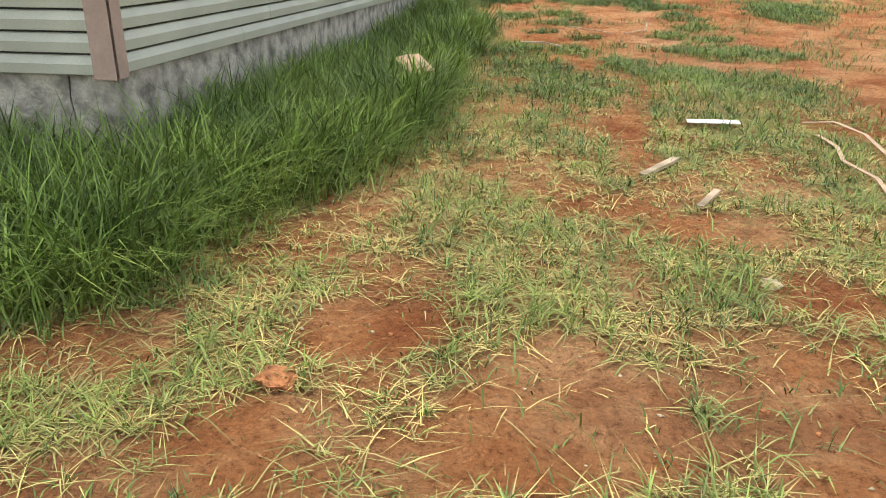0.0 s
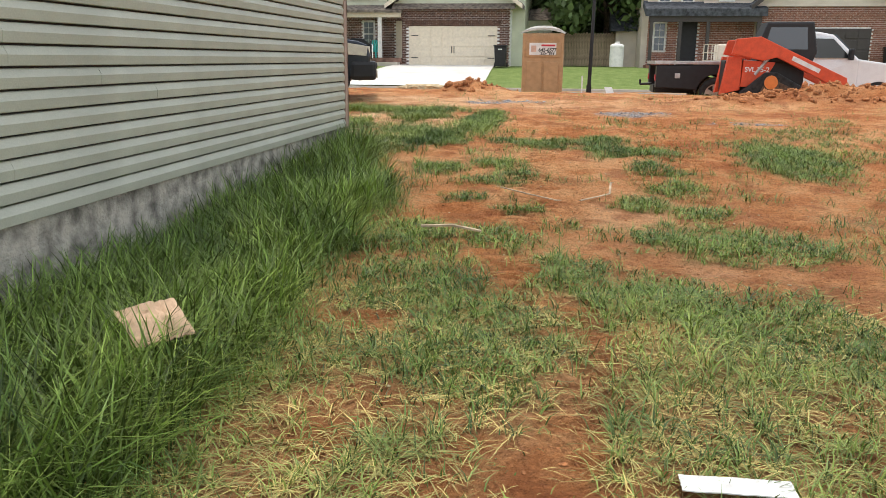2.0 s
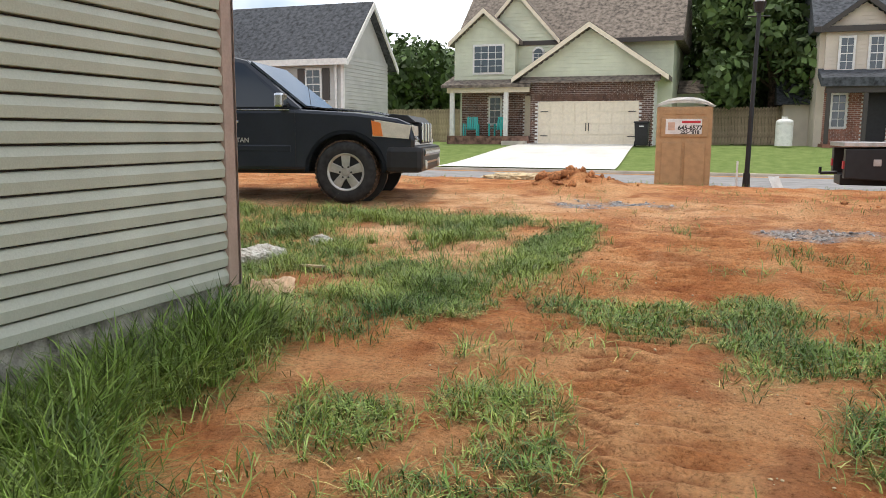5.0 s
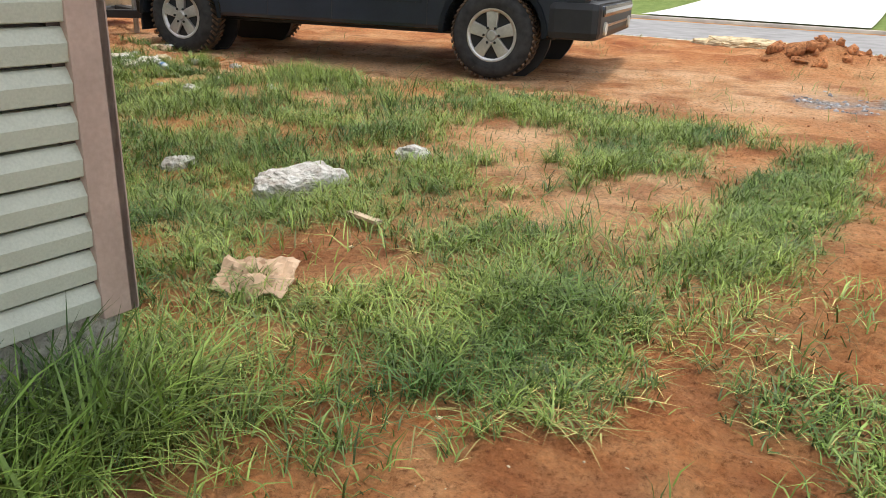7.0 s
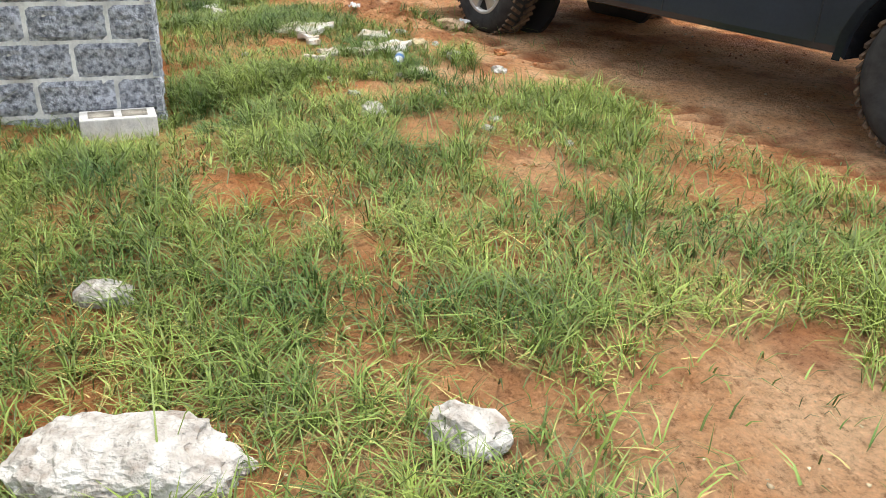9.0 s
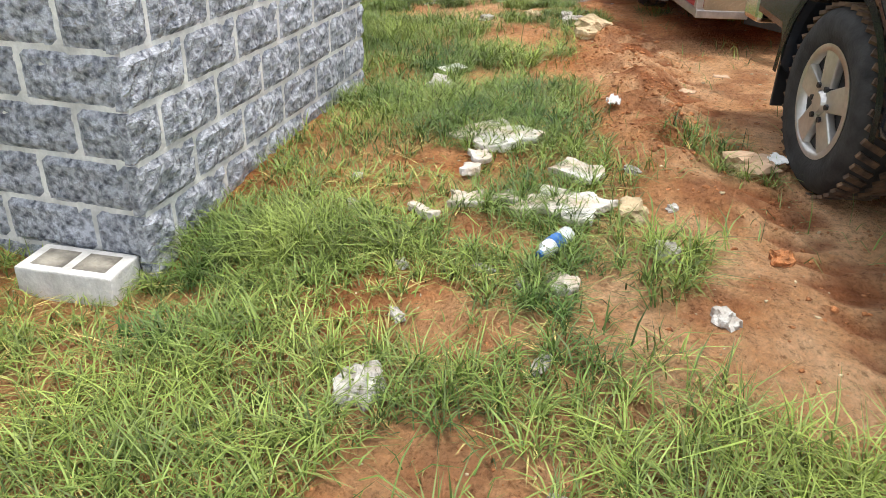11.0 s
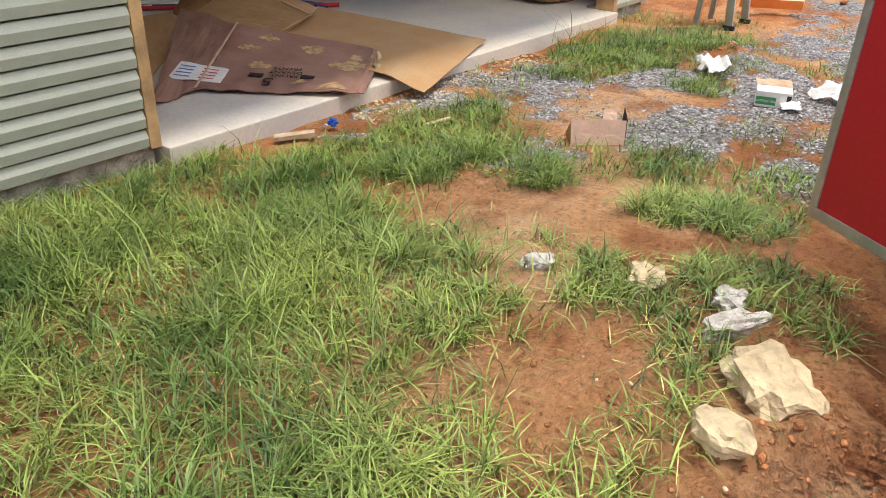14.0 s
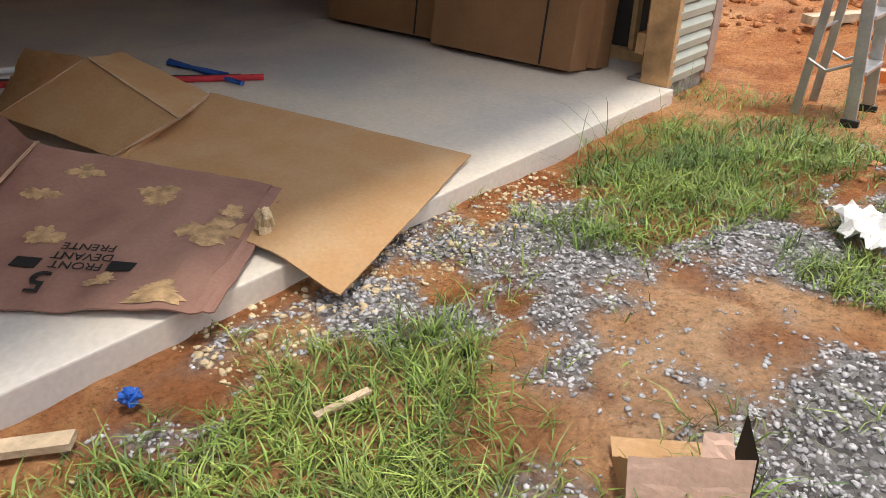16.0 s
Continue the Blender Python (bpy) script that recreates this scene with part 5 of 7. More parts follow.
for i, w in enumerate(("FRONT", "DEVANT", "FRENTE")):
    on_board("writing", 0.51, 0.24 + 0.055 * i, 0.055, w, cb, 180, 0.012)
on_board("writing", 0.42, 0.15, 0.16, "5", cb, 180, 0.012)
for du in (-0.19, 0.15):
    part("printed_icon", sheet(*[on_plane(0.51 + du + a, 0.26 + b, 0.009) for a, b in ((-0.045, -0.03), (0.045, -0.03), (0.045, 0.03), (-0.045, 0.03))], 4, 3, 0.0, 0.002, 3), M["ink"], cb, "black printed handling mark")
lf = thing("leaflet", None, "printed white and pink leaflet on the cardboard", "leaflet")
LB = [Vector(q) for q in ((-9.03, -0.83, 0.70), (-9.21, -0.54, 0.685), (-9.37, -0.65, 0.72), (-9.22, -0.95, 0.745))]
part("page", sheet(*LB, 8, 6, 0.008, 0.002, 5), M["paper"], lf)
for i in range(4):
    for k, mt in ((0.08, "blue"), (0.55, "redprint")):
        u0, v0 = k, 0.1 + 0.2 * i
        q = [(LB[0] * (1 - a) + LB[1] * a) * (1 - b) + (LB[3] * (1 - a) + LB[2] * a) * b + Vector((0, 0, 0.009)) for a, b in ((u0, v0), (u0 + 0.3, v0), (u0 + 0.3, v0 + 0.05), (u0, v0 + 0.05))]
        part("printing", sheet(*q, 2, 1, 0.0, 0.001, 1), M[mt], lf)
mudbits = thing("mud_stains", None, "dried tan mud stains on the cardboard", "mud", kind="structure")
for i, (u, v, r) in enumerate(((0.60, 0.78, 0.10), (0.86, 0.57, 0.17), (0.84, 0.11, 0.13), (0.30, 0.44, 0.10), (0.17, 0.68, 0.07), (0.26, 0.87, 0.08), (0.62, 0.18, 0.06), (0.92, 0.72, 0.08))):
    bm = bmesh.new()
    rings = []
    for ring in (0.0, 0.5, 1.0):
        row = []
        for q in np.linspace(0, 2 * math.pi, 44, endpoint=False):
            k = ring * r * (0.75 + 0.7 * noise.noise((math.cos(q) * 1.1, math.sin(q) * 1.1, i * 3.1)) + 0.35 * noise.noise((math.cos(q) * 5, math.sin(q) * 5, i * 3.1)))
            uu, vv = min(0.98, max(0.02, u + k * math.cos(q))), min(0.97, max(0.03, v + 0.8 * k * math.sin(q)))
            row.append(bm.verts.new(on_plane(uu, vv, 0.004 + 0.004 * (1 - ring))))
        rings.append(row)
    for a, b in zip(rings, rings[1:]):
        for k in range(44):
            bm.faces.new((a[k], a[(k + 1) % 44], b[(k + 1) % 44], b[k]))
    bmesh.ops.remove_doubles(bm, verts=bm.verts[:], dist=0.0005)
    part("mud_stain", bm, M["mud"], mudbits)


def carton(m, w, d, h, label):
    t = thing("tall_carton", m, label, "carton", "cartons against the garage wall")
    part("carton_body", box(0, 0, 0, w, d, h, 0.006), M["box_card"], t)
    part("seam_tape", box(w + 0.0005, d * 0.80 - 0.008, 0.01, w + 0.002, d * 0.80 + 0.008, h), M["ink"], t)
    tri = bmesh.new()
    tri.faces.new([tri.verts.new(v) for v in ((w + 0.003, d * 0.3, h * 0.72), (w + 0.003, d * 0.3 + 0.09, h * 0.72), (w + 0.003, d * 0.3 + 0.045, h * 0.72 + 0.12))])
    part("printed_mark", tri, M["paper"], t)
    for i in range(3):
        part("printed_bar", box(w + 0.0005, d * 0.3, h * 0.62 - 0.03 * i, w + 0.002, d * 0.3 + 0.08, h * 0.62 + 0.012 - 0.03 * i), M["ink"], t)
        part("printed_icon", box(w + 0.0005, d * 0.86, h * 0.75 - 0.14 * i, w + 0.002, d * 0.86 + 0.05, h * 0.75 + 0.05 - 0.14 * i, 0.0), M["ink"], t)
    return t


carton(pose(-13.29, -1.75, 0.645, 0, -8, 2), 0.25, 1.20, 1.9, "tall brown printed carton leaning on the stud wall")
carton(pose(-13.36, -2.95, 0.645, 0, -8, 2), 0.25, 1.18, 1.9, "tall brown printed carton leaning on the stud wall")
carton(pose(-13.50, -1.25, 0.645, 0, -6, 2), 0.20, 0.76, 1.7, "tall brown carton behind the others")
for i, (x, y, x2, y2, c) in enumerate(((-11.41, -2.66, -11.41, -1.87, "bluepen"), (-11.37, -2.62, -11.47, -2.10, "bluepen"), (-10.6, -2.9, -8.6, -3.4, "paper"), (-10.7, -3.1, -8.6, -3.65, "paper"), (-11.6, -1.9, -9.0, -3.9, "redprint"), (-11.5, -2.0, -9.0, -4.05, "darkbrown"))):
    tagged(part("pipe", cyl((x, y, 0.662), (x2, y2, 0.662), 0.015 if i < 2 else 0.02, None, 10), M[c]), ("blue", "blue", "white", "white", "red", "dark")[i] + " plastic pipe lying on the slab", "pipe", "pipes on the slab")


# ---- step ladder ----
def step_ladder(m):
    t = thing("step_ladder", m, "open aluminium step ladder standing on clay", "ladder")
    H = 1.8
    for s in (-1, 1):
        w0, w1 = 0.20, 0.15
        bm = prism([(-0.035, 0), (0.035, 0), (0.035 - 0.18, H), (-0.035 - 0.18, H)], -0.012, 0.012, "y", 0.004)
        for v in bm.verts:
            v.co.y += s * (w0 + (w1 - w0) * v.co.z / H)
        part("front_rail", bm, M["alu"], t)
        bm = prism([(-0.34, 0), (-0.29, 0), (-0.19, H), (-0.24, H)], -0.01, 0.01, "y", 0.003)
        for v in bm.verts:
            v.co.y += s * (w0 - 0.02 + (w1 - w0) * v.co.z / H)
        part("rear_rail", bm, M["alu"], t)
        part("spreader", tube([(-0.05, s * 0.19, 0.35), (-0.2, s * 0.19, 0.28), (-0.31, s * 0.185, 0.33)], 0.01), M["alu"], t)
        part("foot", box(-0.05, s * 0.20 - 0.02, -0.01, 0.05, s * 0.20 + 0.02, 0.04, 0.006), M["plastic"], t)
    for k in range(1, 6):
        z = 0.3 * k
        x, w = -0.18 * z / H, 0.19 - 0.05 * z / H
        part("tread", box(x - 0.045, -w, z - 0.012, x + 0.045, w, z + 0.012, 0.004), M["alu"], t)
    for z in (0.5, 1.1):
        part("brace", tube([(-0.315 + 0.1 * z / H, -0.17, z), (-0.315 + 0.1 * z / H, 0.17, z)], 0.01), M["alu"], t)
    part("top_cap", box(-0.28, -0.17, H, -0.1, 0.17, H + 0.05, 0.012), M["orange"], t)
    return t


step_ladder(pose(-13.56, 1.17, gz(-13.56, 1.17) - 0.01, 0, 0, 90))
stick("yellow_level", [(-14.24, 0.94, 0.10), (-14.34, 1.50, 0.10)], 0.04, "amber", "yellow and orange tool on the dirt", "tool", 1.0)
stick("lumber", [(-15.6, 0.2, 0.1), (-17.6, 1.6, 0.1)], 0.07, "weathered", "grey lumber lying on dug clay", "lumber", 0.5)


# ---- across the street ----
RX0, RX1 = -60, 60
tagged(part("road", box(RX0, 16.6, 0.10, RX1, 24.4, 0.20), M["asphalt"]), "pale worn street", "road", kind="structure")
tagged(part("kerb_near", box(RX0, 16.42, 0.05, RX1, 16.6, 0.29, 0.02), M["concrete"]), "concrete kerb", "kerb", kind="structure")
tagged(part("kerb_far", box(RX0, 24.4, 0.05, RX1, 24.6, 0.32, 0.02), M["concrete"]), "concrete kerb", "kerb", kind="structure")
bm = bmesh.new()
g = {}
for j in range(13):
    y = 24.62 + (32.2 - 24.62) * j / 12
    for i in range(7):
        u = i / 6
        x = (-8.0 + 1.9 * j / 12) * (1 - u) + (-1.15 - 0.1 * j / 12) * u
        g[i, j] = bm.verts.new((x, y, gz(x, y) + 0.05))
for j in range(12):
    for i in range(6):
        bm.faces.new((g[i, j], g[i + 1, j], g[i + 1, j + 1], g[i, j + 1]))
tagged(part("driveway", bm, M["drive"]), "pale concrete driveway", "driveway", kind="structure")


def far_siding(x0, x1, y, z0, z1, step=0.16, top=None):
    """Lapped courses on a far wall that faces -y; top(z) gives the free span at a height."""
    bm = bmesh.new()
    z = z0
    while z < z1 - 0.01:
        h = min(step, z1 - z)
        a, b = top(z + h / 2) if top else (x0, x1)
        if b - a > 0.1:
            prism([(y, z), (y - 0.03, z), (y - 0.006, z + h), (y, z + h)], a, b, "x", bm=bm)
        z += step
    return bm


def brick_wall(x0, x1, y, z0, z1, holes=(), bw=0.24, bh=0.085):
    bm = bmesh.new()
    k = 0
    z = z0
    while z < z1 - 0.03:
        x = x0 - (bw / 2 if k % 2 else 0)
        while x < x1:
            a, b = max(x, x0), min(x + bw - 0.015, x1)
            if b - a > 0.03 and not any(h[0] < (a + b) / 2 < h[1] and h[2] < z + bh / 2 < h[3] for h in holes):
                box(a, y - 0.02, z, b, y, z + bh - 0.014, bm=bm)
            x += bw
        z += bh
        k += 1
    return bm


def far_window(parent, x0, x1, z0, z1, y, cols=1, rows=2, arch_top=False, dark=False, shutters=False):
    w = part("window", box(x0 - 0.07, y - 0.06, z0 - 0.07, x1 + 0.07, y + 0.02, z1 + 0.07, 0.01), M["white"], parent)
    for i in range(cols):
        for j in range(rows):
            a, b = x0 + (x1 - x0) * i / cols + 0.025, x0 + (x1 - x0) * (i + 1) / cols - 0.025
            c, d = z0 + (z1 - z0) * j / rows + 0.025, z0 + (z1 - z0) * (j + 1) / rows - 0.025
            part("pane", box(a, y - 0.072, c, b, y - 0.061, d), M["pane"], w)
            part("muntin", box((a + b) / 2 - 0.012, y - 0.08, c, (a + b) / 2 + 0.012, y - 0.073, d), M["white"], w)
            part("muntin", box(a, y - 0.08, (c + d) / 2 - 0.012, b, y - 0.0735, (c + d) / 2 + 0.012), M["white"], w)
    if arch_top:
        n = 14
        r = (x1 - x0) / 2
        cx = (x0 + x1) / 2
        part("arch_frame", prism([(cx + (r + 0.07) * math.cos(math.pi * i / n), z1 + (r + 0.07) * math.sin(math.pi * i / n)) for i in range(n + 1)], y - 0.06, y + 0.02, "y"), M["white"], w)
        part("arch_pane", prism([(cx + (r - 0.02) * math.cos(math.pi * i / n), z1 + (r - 0.02) * math.sin(math.pi * i / n)) for i in range(n + 1)], y - 0.072, y - 0.0615, "y"), M["pane"], w)
    if shutters:
        for a in (x0 - 0.42, x1 + 0.1):
            part("shutter", box(a, y - 0.06, z0 - 0.05, a + 0.32, y, z1 + 0.05, 0.01), M["darkbrown"], w)
    return w


def gable_front(parent, x0, x1, y, eave, peak, siding_m, trim_m, roof_m, depth, z0, over=0.3, px=None):
    px = (x0 + x1) / 2 if px is None else px

    def span(z):
        if z < eave:
            return x0, x1
        k = (z - eave) / (peak - eave)
        return x0 + (px - x0) * k, x1 + (px - x1) * k
    part("gable_wall", prism([(x0, z0), (x1, z0), (x1, eave), (px, peak), (x0, eave)], y, y + depth, "y"), M[siding_m], parent)
    tagged(part("siding", far_siding(x0, x1, y, z0, peak - 0.1, top=span), M[siding_m], parent), kind="stuff")
    for s, xe in ((-1, x0), (1, x1)):
        dx, dz = xe - px, eave - peak
        L = math.hypot(dx, dz)
        ex, ez = xe + dx / L * over, eave + dz / L * over
        bm = prism([(px, peak + 0.06), (ex, ez + 0.06), (ex, ez + 0.26), (px, peak + 0.28)], y - over, y + depth, "y")
        part("roof", bm, M[roof_m], parent)
        bm = prism([(px, peak + 0.02), (ex, ez + 0.02), (ex, ez + 0.24), (px, peak + 0.24)], y - over - 0.05, y - over - 0.002, "y")
        part("barge_board", bm, M[trim_m], parent)


def house_sage():
    t = thing("house", None, "two-storey sage house with brick base, gables and cream garage door", "house")
    Y = 32.0
    G = 1.05
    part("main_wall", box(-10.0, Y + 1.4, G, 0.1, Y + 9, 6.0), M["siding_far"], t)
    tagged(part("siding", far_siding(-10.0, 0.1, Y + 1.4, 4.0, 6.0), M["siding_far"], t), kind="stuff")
    bm = prism([(Y + 0.9, 5.85), (Y + 9.5, 5.85), (Y + 5.2, 9.6)], -10.2, 0.5, "x")
    part("roof", bm, M["shingle"], t)
    part("fascia", box(-10.2, Y + 0.82, 5.72, 0.5, Y + 0.9, 5.92), M["darkbrown"], t)
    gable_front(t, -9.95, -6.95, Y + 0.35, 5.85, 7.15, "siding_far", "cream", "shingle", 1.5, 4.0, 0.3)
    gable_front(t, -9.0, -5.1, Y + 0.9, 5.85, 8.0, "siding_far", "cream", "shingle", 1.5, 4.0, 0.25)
    far_window(t, -8.95, -7.55, 4.45, 5.7, Y + 0.33, 2, 2)
    far_window(t, -6.2, -5.75, 4.5, 5.35, Y + 0.88, 1, 2, True)
    # garage block
    part("garage_core", box(-6.1, Y + 0.02, G, -0.55, Y + 3, 3.95), M["mortar"], t)
    tagged(part("brickwork", brick_wall(-6.1, -0.55, Y + 0.02, G, 3.92, ((-5.78, -1.12, 0, 3.1),)), M["brick_dark"], t), kind="stuff")
    tagged(part("soldier_course", brick_wall(-5.9, -1.0, Y - 0.02, 3.12, 3.34, bw=0.1, bh=0.24), M["brick_dark"], t), kind="stuff")
    gd = part("garage_door", box(-5.72, Y - 0.01, G, -1.18, Y + 0.06, 3.08, 0.01), M["cream"], t)
    for j in range(4):
        for i in range(8):
            a = -5.66 + i * 0.56
            part("door_panel", box(a, Y - 0.03, G + 0.05 + j * 0.5, a + 0.5, Y - 0.012, G + 0.46 + j * 0.5, 0.01), M["cream"], gd)
    for x in (-5.6, -1.65):
        for z in (1.5, 2.6):
            part("strap_hinge", box(x, Y - 0.045, z, x + 0.35, Y - 0.031, z + 0.04), M["darkbrown"], gd)
    for x in (-3.52, -3.4):
        part("handle", box(x, Y - 0.05, 1.75, x + 0.04, Y - 0.031, 2.1), M["darkbrown"], gd)
    gable_front(t, -6.5, -0.3, Y - 0.1, 4.15, 6.25, "siding_far", "cream", "shingle", 2.4, 4.1, 0.45)
    part("pent_roof", prism([(Y - 0.55, 3.95), (Y, 4.25), (Y, 4.02), (Y - 0.55, 3.88)], -6.5, -0.3, "x"), M["shingle"], t)
    # porch
    part("porch_floor", box(-10.1, Y - 0.3, 0.9, -6.1, Y + 1.4, 1.50, 0.01), M["brick_dark"], t)
    part("porch_core", box(-9.9, Y + 1.36, 1.5, -6.1, Y + 1.4, 3.75), M["mortar"], t)
    tagged(part("porch_bricks", brick_wall(-9.9, -6.1, Y + 1.36, 1.5, 3.75, ((-8.5, -7.85, 2.0, 3.4), (-6.75, -6.15, 1.4, 3.4))), M["brick_dark"], t), kind="stuff")
    part("porch_roof", prism([(Y - 0.6, 3.85), (Y + 1.4, 4.45), (Y + 1.4, 4.2), (Y - 0.6, 3.72)], -10.3, -6.0, "x"), M["shingle"], t)
    part("porch_beam", box(-10.1, Y - 0.35, 3.5, -6.1, Y - 0.15, 3.74, 0.01), M["cream"], t)
    for x in (-9.95, -7.3):
        part("porch_post", box(x, Y - 0.34, 1.5, x + 0.2, Y - 0.16, 3.5, 0.01), M["white"], t)
    far_window(t, -8.45, -7.9, 2.1, 3.35, Y + 1.35, 1, 2)
    part("front_door", box(-6.7, Y + 1.3, 1.5, -6.2, Y + 1.38, 3.4, 0.01), M["cream"], t)
    part("steps", box(-7.2, Y - 1.0, 0.7, -6.15, Y - 0.3, 1.28, 0.01), M["concrete"], t)
    part("side_wing", box(0.1, Y + 5, G, 1.4, Y + 8, 3.6), M["siding_far"], t)
    part("side_wing_roof", prism([(Y + 4.6, 3.6), (Y + 8.2, 3.6), (Y + 8.2, 4.1), (Y + 6, 4.3)], 0.1, 1.7, "x"), M["shingle"], t)
    far_window(t, 0.0, 0.0, 0, 0, 90) if False else None


house_sage()


def chair(m):
    t = thing("porch_chair", m, "turquoise plastic slatted porch chair", "chair", "porch chairs")
    for i in range(5):
        part("back_slat", prism([(-0.28 + i * 0.115, 0.35), (-0.18 + i * 0.115, 0.35), (-0.19 + i * 0.11, 0.98), (-0.27 + i * 0.11, 0.98)], 0.25, 0.28, "y", 0.006), M["turquoise"], t, m=pose(0, 0, 0, -12, 0, 0))
        part("seat_slat", box(-0.28 + i * 0.115, -0.3, 0.36, -0.18 + i * 0.115, 0.25, 0.39, 0.006), M["turquoise"], t)
    for s in (-1, 1):
        part("arm", box(s * 0.33 - 0.05, -0.35, 0.55, s * 0.33 + 0.05, 0.3, 0.58, 0.008), M["turquoise"], t)
        part("leg", box(s * 0.33 - 0.03, -0.32, 0, s * 0.33 + 0.03, -0.24, 0.55, 0.006), M["turquoise"], t)
        part("leg", box(s * 0.33 - 0.03, 0.2, 0, s * 0.33 + 0.03, 0.28, 0.55, 0.006), M["turquoise"], t)
    return t


c1 = chair(pose(-9.1, 32.4, 1.502, 0, 0, 8))
copy_thing(c1, pose(-7.75, 32.4, 1.502, 0, 0, -14))


def bin_can(x, y, z, mtl, label):
    t = thing("wheeled_bin", pose(x, y, z), label, "bin")
    bm = box(-0.3, -0.3, 0.06, 0.3, 0.3, 1.0, 0.03)
    for v in bm.verts:
        k = 0.8 + 0.2 * v.co.z
        v.co.x *= k
        v.co.y *= k
    part("bin_body", bm, mtl, t)
    part("lid", box(-0.33, -0.36, 1.0, 0.33, 0.33, 1.08, 0.03), mtl, t)
    for s in (-1, 1):
        part("bin_wheel", cyl((s * 0.28, 0.3, 0.12), (s * 0.34, 0.3, 0.12), 0.12, 0.12, 14), M["rubber"], t)
    part("bin_label", box(-0.1, -0.325, 0.85, 0.1, -0.316, 0.9), M["paper"], t)


bin_can(-0.9, 30.9, gz(-0.9, 30.9), M["plastic"], "black wheeled bin by the garage")
bin_can(17.2, 31.2, gz(17.2, 31.2), M["plastic"], "black wheeled bin by the dark garage")


def house_tan():
    t = thing("house", None, "tan board-sided house with red brick base and dark trim", "house")
    Y = 32.0
    G = 1.05
    part("main_wall", box(6.0, Y + 1.2, G, 17.5, Y + 9, 6.05), M["tan_siding"], t)
    tagged(part("siding", far_siding(6.0, 17.5, Y + 1.2, 3.9, 6.05), M["tan_siding"], t), kind="stuff")
    part("roof", prism([(Y + 0.7, 5.95), (Y + 9.5, 5.95), (Y + 5.2, 9.2)], 5.7, 17.9, "x"), M["shingle_grey"], t)
    part("fascia", box(5.7, Y + 0.6, 5.82, 17.9, Y + 0.7, 6.05), M["darkbrown"], t)
    gable_front(t, 6.2, 9.0, Y + 0.9, 5.95, 7.0, "tan_siding", "darkbrown", "shingle_grey", 1.5, 4.2, 0.3)
    gable_front(t, 8.85, 11.2, Y + 0.6, 5.9, 7.2, "tan_siding", "darkbrown", "shingle_grey", 1.5, 4.2, 0.35)
    for x in (6.75, 7.85):
        far_window(t, x, x + 0.5, 4.3, 5.6, Y + 0.85, 1, 2)
    far_window(t, 9.6, 10.2, 4.35, 5.6, Y + 0.55, 1, 2)
    part("porch_roof", prism([(Y - 0.6, 3.9), (Y + 1.2, 4.4), (Y + 1.2, 4.1), (Y - 0.6, 3.55)], 6.0, 11.6, "x"), M["shingle_grey"], t)
    part("porch_beam", box(6.2, Y - 0.45, 3.3, 11.4, Y - 0.25, 3.58, 0.01), M["darkbrown"], t)
    part("porch_floor", box(6.2, Y - 0.5, 0.9, 11.4, Y + 1.2, 1.25), M["brick_red"], t)
    part("porch_core", box(6.3, Y + 1.14, 1.25, 11.4, Y + 1.2, 3.75), M["mortar"], t)
    tagged(part("porch_bricks", brick_wall(6.3, 11.4, Y + 1.14, 1.25, 3.75, ((6.6, 7.2, 1.9, 3.4), (7.8, 8.75, 1.2, 3.5))), M["brick_red"], t), kind="stuff")
    for x in (6.25, 7.6, 8.9, 11.2):
        part("porch_post", box(x, Y - 0.43, 1.25, x + 0.16, Y - 0.27, 3.3, 0.01), M["darkbrown"], t)
    far_window(t, 6.62, 7.15, 1.95, 3.3, Y + 1.13, 1, 2)
    part("front_door", box(7.85, Y + 1.1, 1.25, 8.7, Y + 1.16, 3.4, 0.01), M["plastic"], t)
    part("garage_core", box(11.5, Y + 0.02, G, 17.3, Y + 3, 4.0), M["mortar"], t)
    tagged(part("garage_bricks", brick_wall(11.5, 17.3, Y + 0.02, G, 4.0, ((11.85, 16.5, 0, 3.05),)), M["brick_red"], t), kind="stuff")
    gd = part("garage_door", box(11.88, Y - 0.01, G, 16.46, Y + 0.06, 3.02, 0.01), M["darkbrown"], t)
    for j in range(4):
        for i in range(8):
            a = 11.94 + i * 0.565
            part("door_panel", box(a, Y - 0.03, G + 0.05 + j * 0.49, a + 0.5, Y - 0.012, G + 0.45 + j * 0.49, 0.01), M["darkbrown"], gd)
    gable_front(t, 11.2, 17.4, Y - 0.1, 4.1, 6.6, "tan_siding", "darkbrown", "shingle_grey", 2.4, 4.02, 0.45)
    part("side_wing", box(4.9, Y + 4, G, 6.0, Y + 7, 3.0), M["tan_siding"], t)
    part("side_wing_roof", prism([(Y + 3.6, 3.0), (Y + 7.4, 3.0), (Y + 5.5, 4.2)], 4.6, 6.0, "x"), M["shingle_grey"], t)


house_tan()


